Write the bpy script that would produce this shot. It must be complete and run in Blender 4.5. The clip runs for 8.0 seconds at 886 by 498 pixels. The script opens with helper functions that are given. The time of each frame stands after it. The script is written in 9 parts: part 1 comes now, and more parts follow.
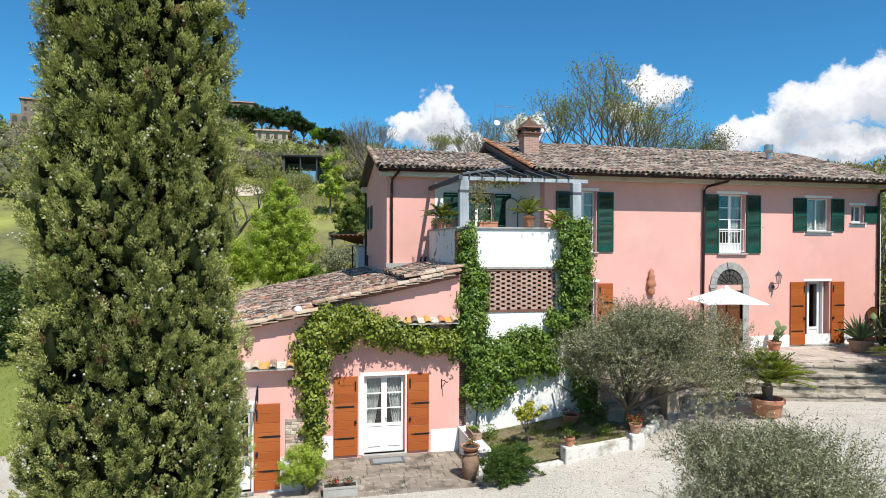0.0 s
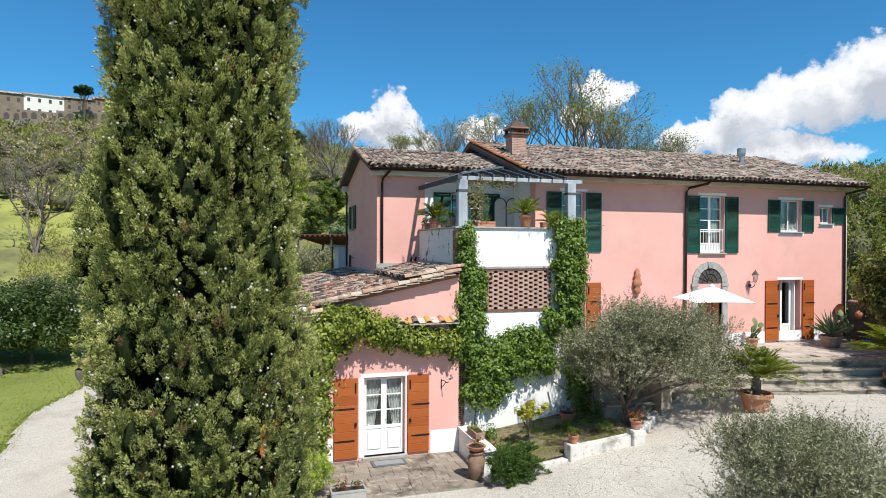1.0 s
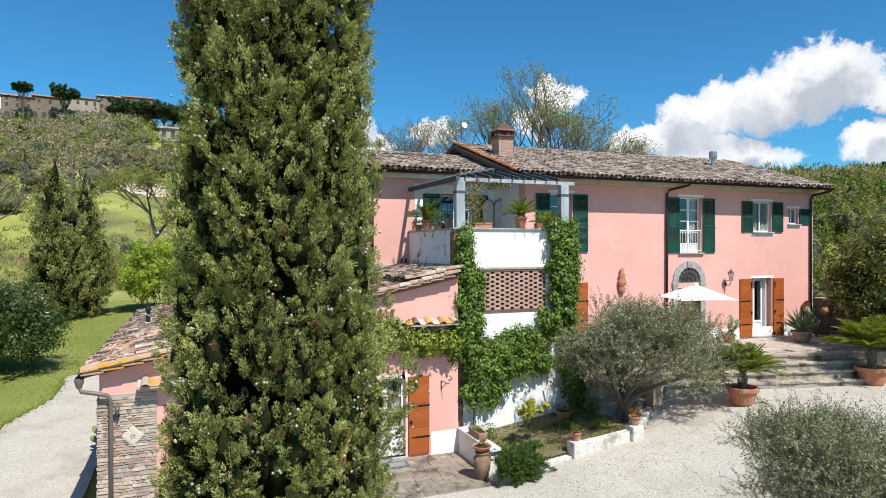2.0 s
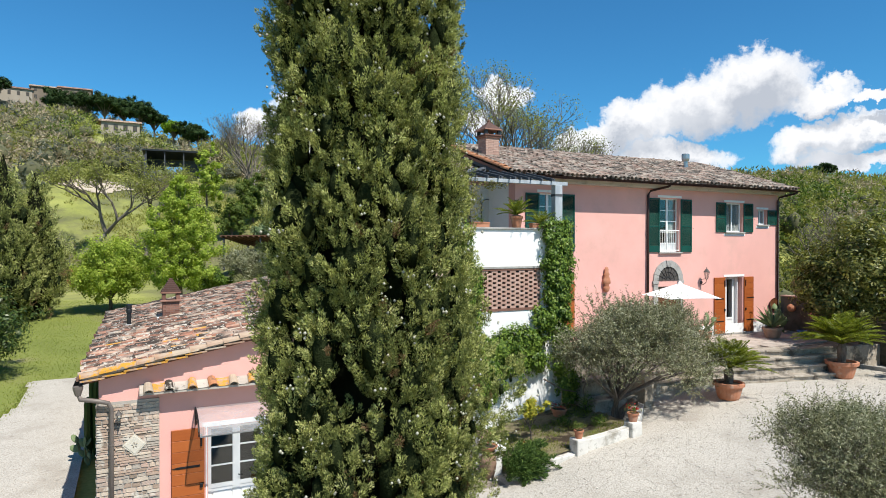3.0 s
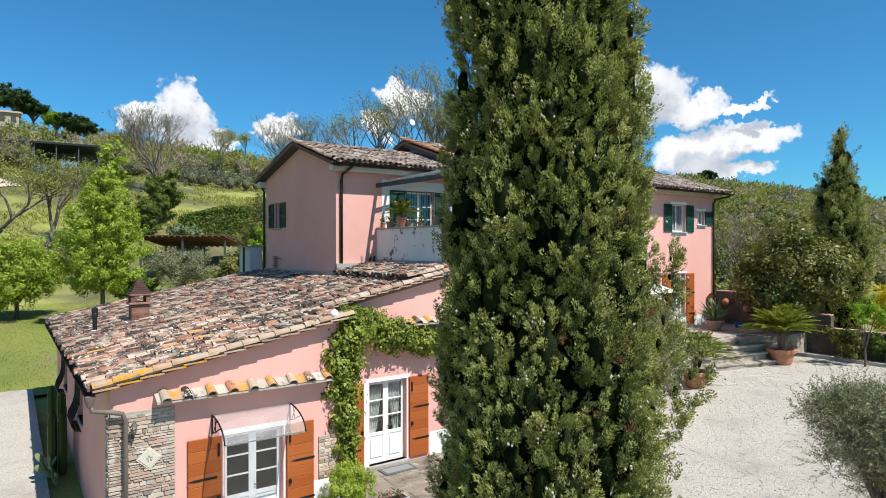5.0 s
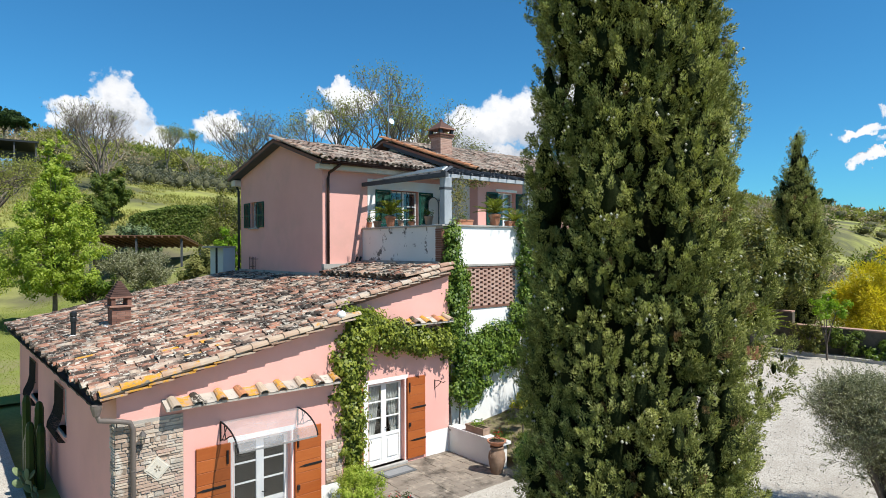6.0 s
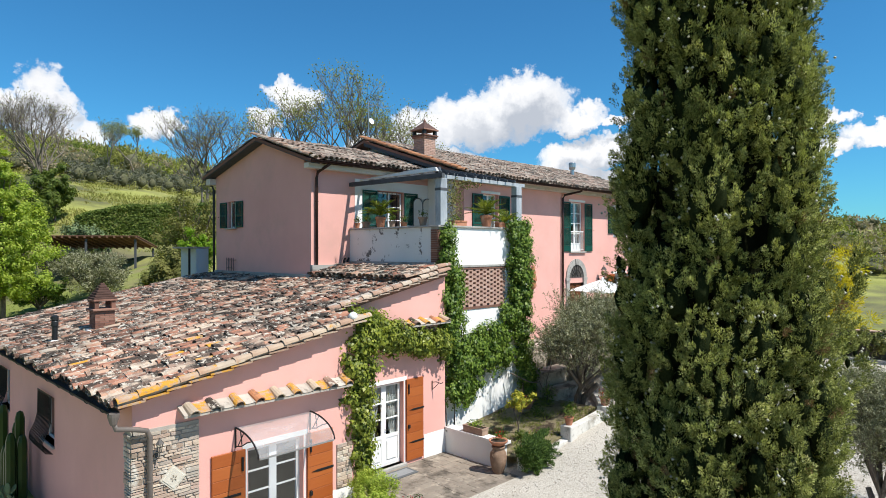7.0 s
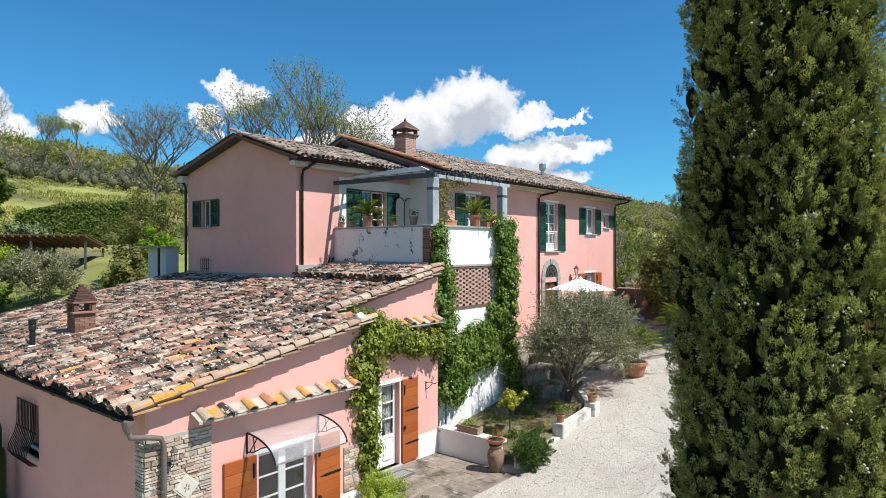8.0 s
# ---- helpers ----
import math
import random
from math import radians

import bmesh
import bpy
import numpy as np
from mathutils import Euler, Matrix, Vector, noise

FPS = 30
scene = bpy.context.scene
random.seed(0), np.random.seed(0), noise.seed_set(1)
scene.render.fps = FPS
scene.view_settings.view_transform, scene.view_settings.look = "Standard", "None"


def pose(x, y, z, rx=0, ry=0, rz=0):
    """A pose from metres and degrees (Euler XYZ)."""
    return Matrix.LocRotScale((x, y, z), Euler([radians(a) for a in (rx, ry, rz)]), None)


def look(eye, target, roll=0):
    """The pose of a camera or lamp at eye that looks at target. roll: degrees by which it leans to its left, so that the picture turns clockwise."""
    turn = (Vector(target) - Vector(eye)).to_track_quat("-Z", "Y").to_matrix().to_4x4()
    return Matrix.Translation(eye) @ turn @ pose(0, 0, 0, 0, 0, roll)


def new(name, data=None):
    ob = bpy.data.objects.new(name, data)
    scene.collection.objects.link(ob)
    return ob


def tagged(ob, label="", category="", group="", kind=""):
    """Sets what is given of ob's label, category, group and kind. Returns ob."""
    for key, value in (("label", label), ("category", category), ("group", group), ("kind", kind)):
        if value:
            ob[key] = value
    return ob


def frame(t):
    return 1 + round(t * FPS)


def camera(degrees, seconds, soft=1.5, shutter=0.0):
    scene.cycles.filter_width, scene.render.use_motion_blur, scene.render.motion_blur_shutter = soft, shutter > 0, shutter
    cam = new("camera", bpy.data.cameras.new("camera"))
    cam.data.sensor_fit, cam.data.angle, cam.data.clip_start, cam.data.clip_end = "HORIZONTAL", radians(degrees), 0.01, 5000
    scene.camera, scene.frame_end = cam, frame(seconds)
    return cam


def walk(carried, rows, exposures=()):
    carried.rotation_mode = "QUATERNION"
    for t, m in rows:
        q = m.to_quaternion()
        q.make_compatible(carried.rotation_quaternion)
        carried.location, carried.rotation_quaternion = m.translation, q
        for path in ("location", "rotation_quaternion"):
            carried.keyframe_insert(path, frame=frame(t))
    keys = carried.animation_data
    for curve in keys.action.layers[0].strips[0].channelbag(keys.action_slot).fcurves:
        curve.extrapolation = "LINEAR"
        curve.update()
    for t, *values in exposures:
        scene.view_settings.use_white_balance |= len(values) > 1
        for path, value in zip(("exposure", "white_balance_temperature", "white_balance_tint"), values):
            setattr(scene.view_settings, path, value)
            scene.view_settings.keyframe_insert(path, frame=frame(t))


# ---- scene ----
cam = camera(71.3, 8.0, soft=0.9)
PATH = [
    (0, (-0.012, -0.108, 6.375), (0.434, 1.841, 6.357), 0.2),
    (0.5, (-0.716, 0.125, 6.341), (-0.197, 2.056, 6.325), 0.2),
    (1, (-1.365, 0.352, 6.325), (-0.772, 2.262, 6.311), 0.2),
    (1.5, (-2.013, 0.521, 6.3), (-1.351, 2.409, 6.291), 0.0),
    (3, (-4.051, 1.563, 6.323), (-3.164, 3.356, 6.311), 0.0),
    (3.5, (-4.732, 1.951, 6.311), (-3.772, 3.706, 6.299), 0.1),
    (4, (-5.36, 2.311, 6.281), (-4.333, 4.027, 6.271), 0.1),
    (4.5, (-5.966, 2.681, 6.237), (-4.872, 4.355, 6.229), 0.0),
    (6, (-7.616, 4.075, 6.179), (-6.32, 5.598, 6.174), -0.2),
    (6.5, (-8.214, 4.601, 6.177), (-6.852, 6.066, 6.174), -0.2),
    (7, (-8.742, 5.151, 6.158), (-7.317, 6.554, 6.158), -0.1),
    (7.5, (-9.197, 5.703, 6.141), (-7.711, 7.042, 6.142), -0.1),
    (8, (-9.628, 6.23, 6.144), (-8.088, 7.506, 6.144), -0.1),
]
walk(cam, [(t, look(eye, target, roll)) for t, eye, target, roll in PATH])

# ---- light: clear spring day, high sun behind the camera's right shoulder ----
SUN_AZ, SUN_EL = 166.0, 56.0       # azimuth from +y clockwise, elevation, degrees
sun = new("sun", bpy.data.lights.new("sun", "SUN"))
sun.data.energy, sun.data.angle, sun.data.color = 5.0, radians(0.53), (1.0, 0.972, 0.905)
_d = Vector((math.sin(radians(SUN_AZ)) * math.cos(radians(SUN_EL)), math.cos(radians(SUN_AZ)) * math.cos(radians(SUN_EL)), math.sin(radians(SUN_EL))))
sun.matrix_world = look(_d * 60, (0, 0, 0))
scene.view_settings.exposure = 0.35


def nd(tree, kind, x=None, **kw):
    n = tree.nodes.new(kind)
    for k, v in kw.items():
        setattr(n, k, v)
    return n


def mth(tree, op, a, b=None, c=None, clamp=False):
    n = tree.nodes.new("ShaderNodeMath")
    n.operation, n.use_clamp = op, clamp
    for i, v in enumerate((a, b, c)):
        if v is None:
            continue
        if isinstance(v, (int, float)):
            n.inputs[i].default_value = v
        else:
            tree.links.new(v, n.inputs[i])
    return n.outputs[0]


def ramp(tree, fac, stops):
    n = tree.nodes.new("ShaderNodeValToRGB")
    el = n.color_ramp.elements
    while len(el) < len(stops):
        el.new(0.5)
    for e, (p, c) in zip(el, stops):
        e.position = p
        e.color = (*c, 1) if len(c) == 3 else c
    tree.links.new(fac, n.inputs[0])
    return n.outputs[0]


def mixc(tree, fac, a, b, mode="MIX"):
    n = tree.nodes.new("ShaderNodeMix")
    n.data_type, n.blend_type = "RGBA", mode
    for i, v in ((0, fac), (6, a), (7, b)):
        if isinstance(v, (int, float)):
            n.inputs[i].default_value = v
        elif isinstance(v, tuple):
            n.inputs[i].default_value = (*v, 1)
        else:
            tree.links.new(v, n.inputs[i])
    return n.outputs[2]


# clouds: (azimuth, elevation, half width, half height, tilt), degrees
CLOUDS = [
    (12.6, 11.6, 2.6, 2.9, 0), (10.6, 10.2, 2.6, 1.7, 0), (14.2, 9.3, 3.0, 1.7, 0),
    (32.0, 13.3, 2.4, 1.7, -12), (29.8, 11.0, 1.6, 1.3, 0), (20.8, 10.6, 1.9, 1.5, 0),
    (43.5, 10.4, 3.8, 2.4, 0), (48.0, 11.8, 4.8, 2.8, 8), (53.0, 13.0, 4.4, 2.9, 0), (40.0, 8.8, 3.6, 1.8, 0),
    (57.5, 11.8, 3.4, 1.5, 0), (58.2, 8.4, 4.6, 1.9, 8), (61.8, 9.2, 3.2, 1.3, 0), (60.0, 6.4, 4.2, 0.9, 0), (61.4, 11.5, 2.3, 0.48, 14), (46.5, 7.6, 5.5, 1.6, 0),
    (77.4, 10.0, 1.8, 0.75, 0), (74.0, 8.6, 2.0, 0.6, 0), (77.8, 7.6, 2.6, 0.9, 0), (75.2, 6.2, 2.0, 0.6, 0), (81.0, 8.6, 3.0, 1.2, 0),
    # unseen clouds all round, mostly added to brighten and whiten the ambient light
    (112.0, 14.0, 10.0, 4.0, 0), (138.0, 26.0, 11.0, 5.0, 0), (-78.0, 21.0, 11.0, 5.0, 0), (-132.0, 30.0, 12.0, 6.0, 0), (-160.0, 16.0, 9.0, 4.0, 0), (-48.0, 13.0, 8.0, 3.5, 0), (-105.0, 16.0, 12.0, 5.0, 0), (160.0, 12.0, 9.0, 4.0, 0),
]
world = bpy.data.worlds.new("sky")
scene.world = world
world.use_nodes = True
wt = world.node_tree
wt.nodes.clear()
sky = nd(wt, "ShaderNodeTexSky", sky_type="NISHITA", sun_disc=False)
sky.sun_elevation, sky.sun_rotation = radians(SUN_EL), radians(SUN_AZ)
sky.air_density, sky.dust_density, sky.ozone_density, sky.altitude = 1.0, 0.25, 2.6, 300
tc = nd(wt, "ShaderNodeTexCoord")
sep = nd(wt, "ShaderNodeSeparateXYZ")
wt.links.new(tc.outputs["Generated"], sep.inputs[0])
az = mth(wt, "MULTIPLY", mth(wt, "ARCTAN2", sep.outputs[0], sep.outputs[1]), 180 / math.pi)
el = mth(wt, "MULTIPLY", mth(wt, "ARCSINE", sep.outputs[2]), 180 / math.pi)
wob = []
for k, (scale, amount) in enumerate(((9.0, 2.0), (24.0, 2.0), (64.0, 0.9))):
    for off in (0.0, 7.3):
        mp = nd(wt, "ShaderNodeVectorMath", operation="ADD")
        mp.inputs[1].default_value = (off, off * 1.7, 0)
        wt.links.new(tc.outputs["Generated"], mp.inputs[0])
        nz = nd(wt, "ShaderNodeTexNoise")
        nz.inputs["Scale"].default_value, nz.inputs["Detail"].default_value, nz.inputs["Roughness"].default_value = scale, 6.0, 0.6
        wt.links.new(mp.outputs[0], nz.inputs["Vector"])
        wob.append(mth(wt, "MULTIPLY", mth(wt, "SUBTRACT", nz.outputs["Fac"], 0.5), amount * 2))
azw = mth(wt, "ADD", az, mth(wt, "ADD", wob[0], mth(wt, "ADD", wob[2], wob[4])))
elw = mth(wt, "ADD", el, mth(wt, "ADD", wob[1], mth(wt, "ADD", mth(wt, "MULTIPLY", wob[3], 0.8), wob[5])))


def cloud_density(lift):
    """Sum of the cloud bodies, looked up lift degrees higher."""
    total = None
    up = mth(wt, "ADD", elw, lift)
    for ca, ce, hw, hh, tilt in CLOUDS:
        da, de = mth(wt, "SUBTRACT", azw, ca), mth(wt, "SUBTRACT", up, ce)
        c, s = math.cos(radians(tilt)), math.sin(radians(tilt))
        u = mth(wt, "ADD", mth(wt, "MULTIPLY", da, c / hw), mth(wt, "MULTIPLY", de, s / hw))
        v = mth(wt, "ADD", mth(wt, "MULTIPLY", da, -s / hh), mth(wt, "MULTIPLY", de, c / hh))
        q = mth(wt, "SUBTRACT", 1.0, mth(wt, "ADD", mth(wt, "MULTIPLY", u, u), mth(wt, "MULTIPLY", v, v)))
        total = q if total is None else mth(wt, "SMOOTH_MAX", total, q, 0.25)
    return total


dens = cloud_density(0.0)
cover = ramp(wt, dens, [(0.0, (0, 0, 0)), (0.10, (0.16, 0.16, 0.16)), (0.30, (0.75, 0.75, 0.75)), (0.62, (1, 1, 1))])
# lit white tops, grey hollows from a second noise
nz = nd(wt, "ShaderNodeTexNoise")
nz.inputs["Scale"].default_value, nz.inputs["Detail"].default_value = 11.0, 6.0
wt.links.new(tc.outputs["Generated"], nz.inputs["Vector"])
above = ramp(wt, cloud_density(1.7), [(0.05, (0, 0, 0)), (0.85, (1, 1, 1))])
shade = mth(wt, "ADD", mth(wt, "MULTIPLY", above, 0.55), mth(wt, "MULTIPLY", mth(wt, "SUBTRACT", nz.outputs["Fac"], 0.5), 1.1))
tone = ramp(wt, shade, [(0.02, (0.90, 0.905, 0.92)), (0.30, (0.76, 0.78, 0.82)), (0.62, (0.47, 0.51, 0.58))])
bg1, bg2 = nd(wt, "ShaderNodeBackground"), nd(wt, "ShaderNodeBackground")
tint = mixc(wt, 1.0, sky.outputs[0], (0.34, 0.95, 1.25), "MULTIPLY")
wt.links.new(tint, bg1.inputs[0])
bg1.inputs[1].default_value = 0.086
wt.links.new(tone, bg2.inputs[0])
bg2.inputs[1].default_value = 0.90
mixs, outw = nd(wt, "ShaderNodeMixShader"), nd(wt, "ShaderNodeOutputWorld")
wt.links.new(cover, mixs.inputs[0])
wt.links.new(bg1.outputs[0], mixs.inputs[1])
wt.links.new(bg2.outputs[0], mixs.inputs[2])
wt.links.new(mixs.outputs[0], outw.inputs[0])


# ---- materials ----
def material(name, stops, scale=3.0, rough=0.8, metal=0.0, bump=0.0, bscale=40.0, fine=0.25, island=0.0, detail=6.0, spec=0.35, stain=None, coat=0.0, stretch=None, stain2=None):
    """Colour from noise over a ramp of stops, fine grain, per-piece variation, bump; stain: (colour, scale, from, to)."""
    m = bpy.data.materials.new(name)
    m.use_nodes = True
    t = m.node_tree
    b = t.nodes["Principled BSDF"]
    co = nd(t, "ShaderNodeTexCoord").outputs["Object"]
    if stretch:
        mp = nd(t, "ShaderNodeMapping")
        mp.inputs["Scale"].default_value = stretch
        t.links.new(co, mp.inputs[0])
        co = mp.outputs[0]
    n1 = nd(t, "ShaderNodeTexNoise")
    n1.inputs["Scale"].default_value, n1.inputs["Detail"].default_value = scale, detail
    n2 = nd(t, "ShaderNodeTexNoise")
    n2.inputs["Scale"].default_value, n2.inputs["Detail"].default_value = bscale, 4.0
    t.links.new(co, n1.inputs["Vector"])
    t.links.new(co, n2.inputs["Vector"])
    f = mth(t, "ADD", mth(t, "MULTIPLY", n1.outputs["Fac"], 1.0 - fine), mth(t, "MULTIPLY", n2.outputs["Fac"], fine))
    if island:
        rnd = mth(t, "FRACT", mth(t, "ADD", nd(t, "ShaderNodeObjectInfo").outputs["Random"], nd(t, "ShaderNodeNewGeometry").outputs["Random Per Island"]))
        f = mth(t, "ADD", mth(t, "MULTIPLY", f, 1.0 - island), mth(t, "MULTIPLY", rnd, island))
    k = len(stops)
    col = ramp(t, f, [(0.25 + 0.5 * i / max(1, k - 1) if not island else 0.12 + 0.76 * i / max(1, k - 1), c) for i, c in enumerate(stops)])
    for st in (stain, stain2):
        if not st:
            continue
        n3 = nd(t, "ShaderNodeTexNoise")
        n3.inputs["Scale"].default_value, n3.inputs["Detail"].default_value, n3.inputs["Roughness"].default_value = st[1], 8.0, 0.65
        pos = nd(t, "ShaderNodeNewGeometry").outputs["Position"]
        t.links.new(pos, n3.inputs["Vector"])
        col = mixc(t, ramp(t, n3.outputs["Fac"], [(st[2], (0, 0, 0)), (st[3], (1, 1, 1))]), col, st[0])
    t.links.new(col, b.inputs["Base Color"])
    b.inputs["Roughness"].default_value, b.inputs["Metallic"].default_value = rough, metal
    b.inputs["Specular IOR Level"].default_value = spec
    b.inputs["Coat Weight"].default_value = coat
    if bump:
        bp = nd(t, "ShaderNodeBump")
        bp.inputs["Strength"].default_value, bp.inputs["Distance"].default_value = bump, 0.02
        t.links.new(n2.outputs["Fac"], bp.inputs["Height"])
        t.links.new(bp.outputs[0], b.inputs["Normal"])
    return m


def leaf_material(name, stops, trans=0.3, rough=0.55, spec=0.3, patch=0.35, pscale=1.2):
    """Leaves: every leaf its own tone, larger drifts of colour, some light passing through."""
    m = bpy.data.materials.new(name)
    m.use_nodes = True
    t = m.node_tree
    b = t.nodes["Principled BSDF"]
    geo = nd(t, "ShaderNodeNewGeometry")
    n1 = nd(t, "ShaderNodeTexNoise")
    n1.inputs["Scale"].default_value, n1.inputs["Detail"].default_value = pscale, 3.0
    t.links.new(geo.outputs["Position"], n1.inputs["Vector"])
    f = mth(t, "ADD", mth(t, "MULTIPLY", n1.outputs["Fac"], patch * 1.4), mth(t, "MULTIPLY", geo.outputs["Random Per Island"], 1.0 - patch))
    k = len(stops)
    col = ramp(t, f, [(0.1 + 0.8 * i / max(1, k - 1), c) for i, c in enumerate(stops)])
    t.links.new(col, b.inputs["Base Color"])
    b.inputs["Roughness"].default_value, b.inputs["Specular IOR Level"].default_value = rough, spec * 0.5
    if trans:
        tr, mx = nd(t, "ShaderNodeBsdfTranslucent"), nd(t, "ShaderNodeMixShader")
        t.links.new(mixc(t, 1.0, col, (1.5, 1.6, 0.6), "MULTIPLY"), tr.inputs[0])
        mx.inputs[0].default_value = trans
        t.links.new(b.outputs[0], mx.inputs[1])
        t.links.new(tr.outputs[0], mx.inputs[2])
        t.links.new(mx.outputs[0], t.nodes["Material Output"].inputs[0])
    return m


M_PINK = material("pink_stucco", [(0.70, 0.366, 0.316), (0.75, 0.398, 0.343), (0.79, 0.432, 0.374)], 0.7, 0.9, bump=0.15, bscale=60, fine=0.12, stain=((0.63, 0.36, 0.30), 0.45, 0.52, 0.75))
M_WHITE = material("white_plaster", [(0.74, 0.73, 0.70), (0.80, 0.79, 0.77), (0.84, 0.83, 0.81)], 1.2, 0.9, bump=0.12, bscale=50, stain=((0.55, 0.53, 0.49), 0.9, 0.60, 0.78))
M_WHITE_OLD = material("flaking_white_plaster", [(0.70, 0.69, 0.66), (0.78, 0.77, 0.75)], 1.5, 0.9, bump=0.2, bscale=40, stain=((0.17, 0.16, 0.15), 2.2, 0.585, 0.63))
M_TILE = material("terracotta_roof_tile", [(0.060, 0.046, 0.038), (0.23, 0.115, 0.078), (0.40, 0.175, 0.11), (0.47, 0.285, 0.195), (0.52, 0.42, 0.32), (0.30, 0.20, 0.15), (0.12, 0.088, 0.07)], 5.0, 0.92, bump=0.5, bscale=45, island=0.62, stain=((0.050, 0.038, 0.030), 2.0, 0.46, 0.545), stain2=((0.54, 0.48, 0.40), 8.0, 0.555, 0.61))
M_TILE_OLD = material("weathered_roof_tile", [(0.075, 0.064, 0.056), (0.18, 0.135, 0.11), (0.29, 0.195, 0.155), (0.38, 0.32, 0.265), (0.13, 0.105, 0.09)], 4.0, 0.93, bump=0.5, bscale=45, island=0.6, stain=((0.085, 0.075, 0.066), 1.8, 0.50, 0.62), stain2=((0.40, 0.37, 0.32), 5.0, 0.58, 0.67))
M_TILE_EDGE = material("lichen_roof_tile", [(0.24, 0.15, 0.105), (0.38, 0.245, 0.17), (0.47, 0.37, 0.27), (0.33, 0.27, 0.215)], 4.0, 0.92, bump=0.4, bscale=45, island=0.5, stain=((0.50, 0.23, 0.03), 2.8, 0.60, 0.66), stain2=((0.09, 0.075, 0.06), 4.0, 0.60, 0.68))
M_BRICK = material("terracotta_brick", [(0.13, 0.065, 0.048), (0.24, 0.115, 0.082), (0.34, 0.19, 0.14)], 6.0, 0.9, bump=0.3, bscale=60, island=0.55)
M_HOOD = material("dark_fired_tile", [(0.075, 0.042, 0.034), (0.13, 0.07, 0.055)], 5.0, 0.92, bump=0.4)
M_BRICK_PALE = material("pale_pink_brick", [(0.36, 0.21, 0.17), (0.44, 0.28, 0.22), (0.50, 0.34, 0.28)], 6.0, 0.9, bump=0.3, bscale=60, island=0.5)
M_STONE = material("buff_field_stone", [(0.24, 0.185, 0.14), (0.46, 0.33, 0.25), (0.60, 0.49, 0.38), (0.36, 0.315, 0.265), (0.50, 0.34, 0.265)], 5.0, 0.92, bump=0.7, bscale=30, island=0.72, stain=((0.62, 0.57, 0.49), 3.0, 0.54, 0.66))
M_GREY_STONE = material("grey_sandstone", [(0.25, 0.235, 0.215), (0.36, 0.345, 0.32), (0.45, 0.43, 0.40)], 3.0, 0.88, bump=0.3, bscale=45, fine=0.4, stain=((0.13, 0.12, 0.11), 1.6, 0.55, 0.72))
M_TILE_PALE = material("mortared_pale_tile", [(0.34, 0.29, 0.24), (0.48, 0.43, 0.37), (0.55, 0.51, 0.45)], 4.0, 0.93, bump=0.4, bscale=45, island=0.4, stain=((0.10, 0.085, 0.07), 3.0, 0.56, 0.66))
M_TILE_WORN = material("patchy_pale_roof_tile", [(0.20, 0.13, 0.095), (0.36, 0.22, 0.155), (0.48, 0.38, 0.29), (0.40, 0.34, 0.28)], 5.0, 0.93, bump=0.4, bscale=45, island=0.5, stain=((0.10, 0.085, 0.07), 3.0, 0.53, 0.62), stain2=((0.52, 0.49, 0.43), 4.0, 0.56, 0.66))
M_TILE_RED = material("orange_terracotta_tile", [(0.30, 0.13, 0.07), (0.46, 0.20, 0.095), (0.52, 0.27, 0.14)], 5.0, 0.92, bump=0.4, bscale=45, island=0.5, stain=((0.16, 0.10, 0.07), 3.0, 0.56, 0.66))
M_LICHEN = material("orange_lichen_tile", [(0.34, 0.19, 0.12), (0.42, 0.28, 0.19), (0.44, 0.37, 0.29)], 4.0, 0.94, bump=0.5, bscale=50, stain=((0.56, 0.27, 0.03), 5.0, 0.45, 0.54), stain2=((0.20, 0.18, 0.15), 5.0, 0.58, 0.66))
M_CREAM = material("dull_cream_plaster", [(0.46, 0.41, 0.34), (0.55, 0.50, 0.43)], 1.5, 0.92, bump=0.2, bscale=40, stain=((0.34, 0.29, 0.23), 1.5, 0.52, 0.70))
M_CREAM_PALE = material("pale_cream_plaster", [(0.60, 0.56, 0.49), (0.68, 0.64, 0.57)], 1.5, 0.92, bump=0.2, bscale=40)
M_WHITE_DIRTY = material("grimy_white_plaster", [(0.50, 0.47, 0.42), (0.62, 0.59, 0.54), (0.70, 0.68, 0.63)], 2.0, 0.93, bump=0.3, bscale=40, stain=((0.30, 0.27, 0.22), 2.4, 0.50, 0.66), stain2=((0.20, 0.19, 0.15), 6.0, 0.60, 0.70))
M_PATIO = material("pale_patio_flag", [(0.30, 0.25, 0.21), (0.43, 0.36, 0.305), (0.52, 0.45, 0.39)], 2.0, 0.9, bump=0.3, bscale=35, fine=0.3, island=0.35, stain=((0.20, 0.17, 0.145), 1.1, 0.54, 0.70))
M_OLD_IRON = material("weathered_grey_iron", [(0.07, 0.065, 0.06), (0.14, 0.125, 0.115)], 8.0, 0.7, 0.3)
M_STEP = material("worn_dark_sandstone", [(0.22, 0.18, 0.14), (0.37, 0.315, 0.25), (0.50, 0.44, 0.36)], 2.5, 0.9, bump=0.6, bscale=22, fine=0.4, stain=((0.11, 0.09, 0.07), 1.4, 0.50, 0.62), stain2=((0.50, 0.45, 0.38), 3.0, 0.58, 0.68))
M_FLAG = material("weathered_flagstone", [(0.15, 0.12, 0.095), (0.24, 0.20, 0.16), (0.34, 0.285, 0.225)], 3.0, 0.85, bump=0.5, bscale=30, fine=0.35, island=0.22, stain=((0.085, 0.07, 0.055), 1.3, 0.51, 0.64), stain2=((0.40, 0.34, 0.27), 2.2, 0.54, 0.68))
M_MORTAR = material("lime_mortar", [(0.34, 0.30, 0.26), (0.44, 0.40, 0.35)], 6.0, 0.95, bump=0.3)
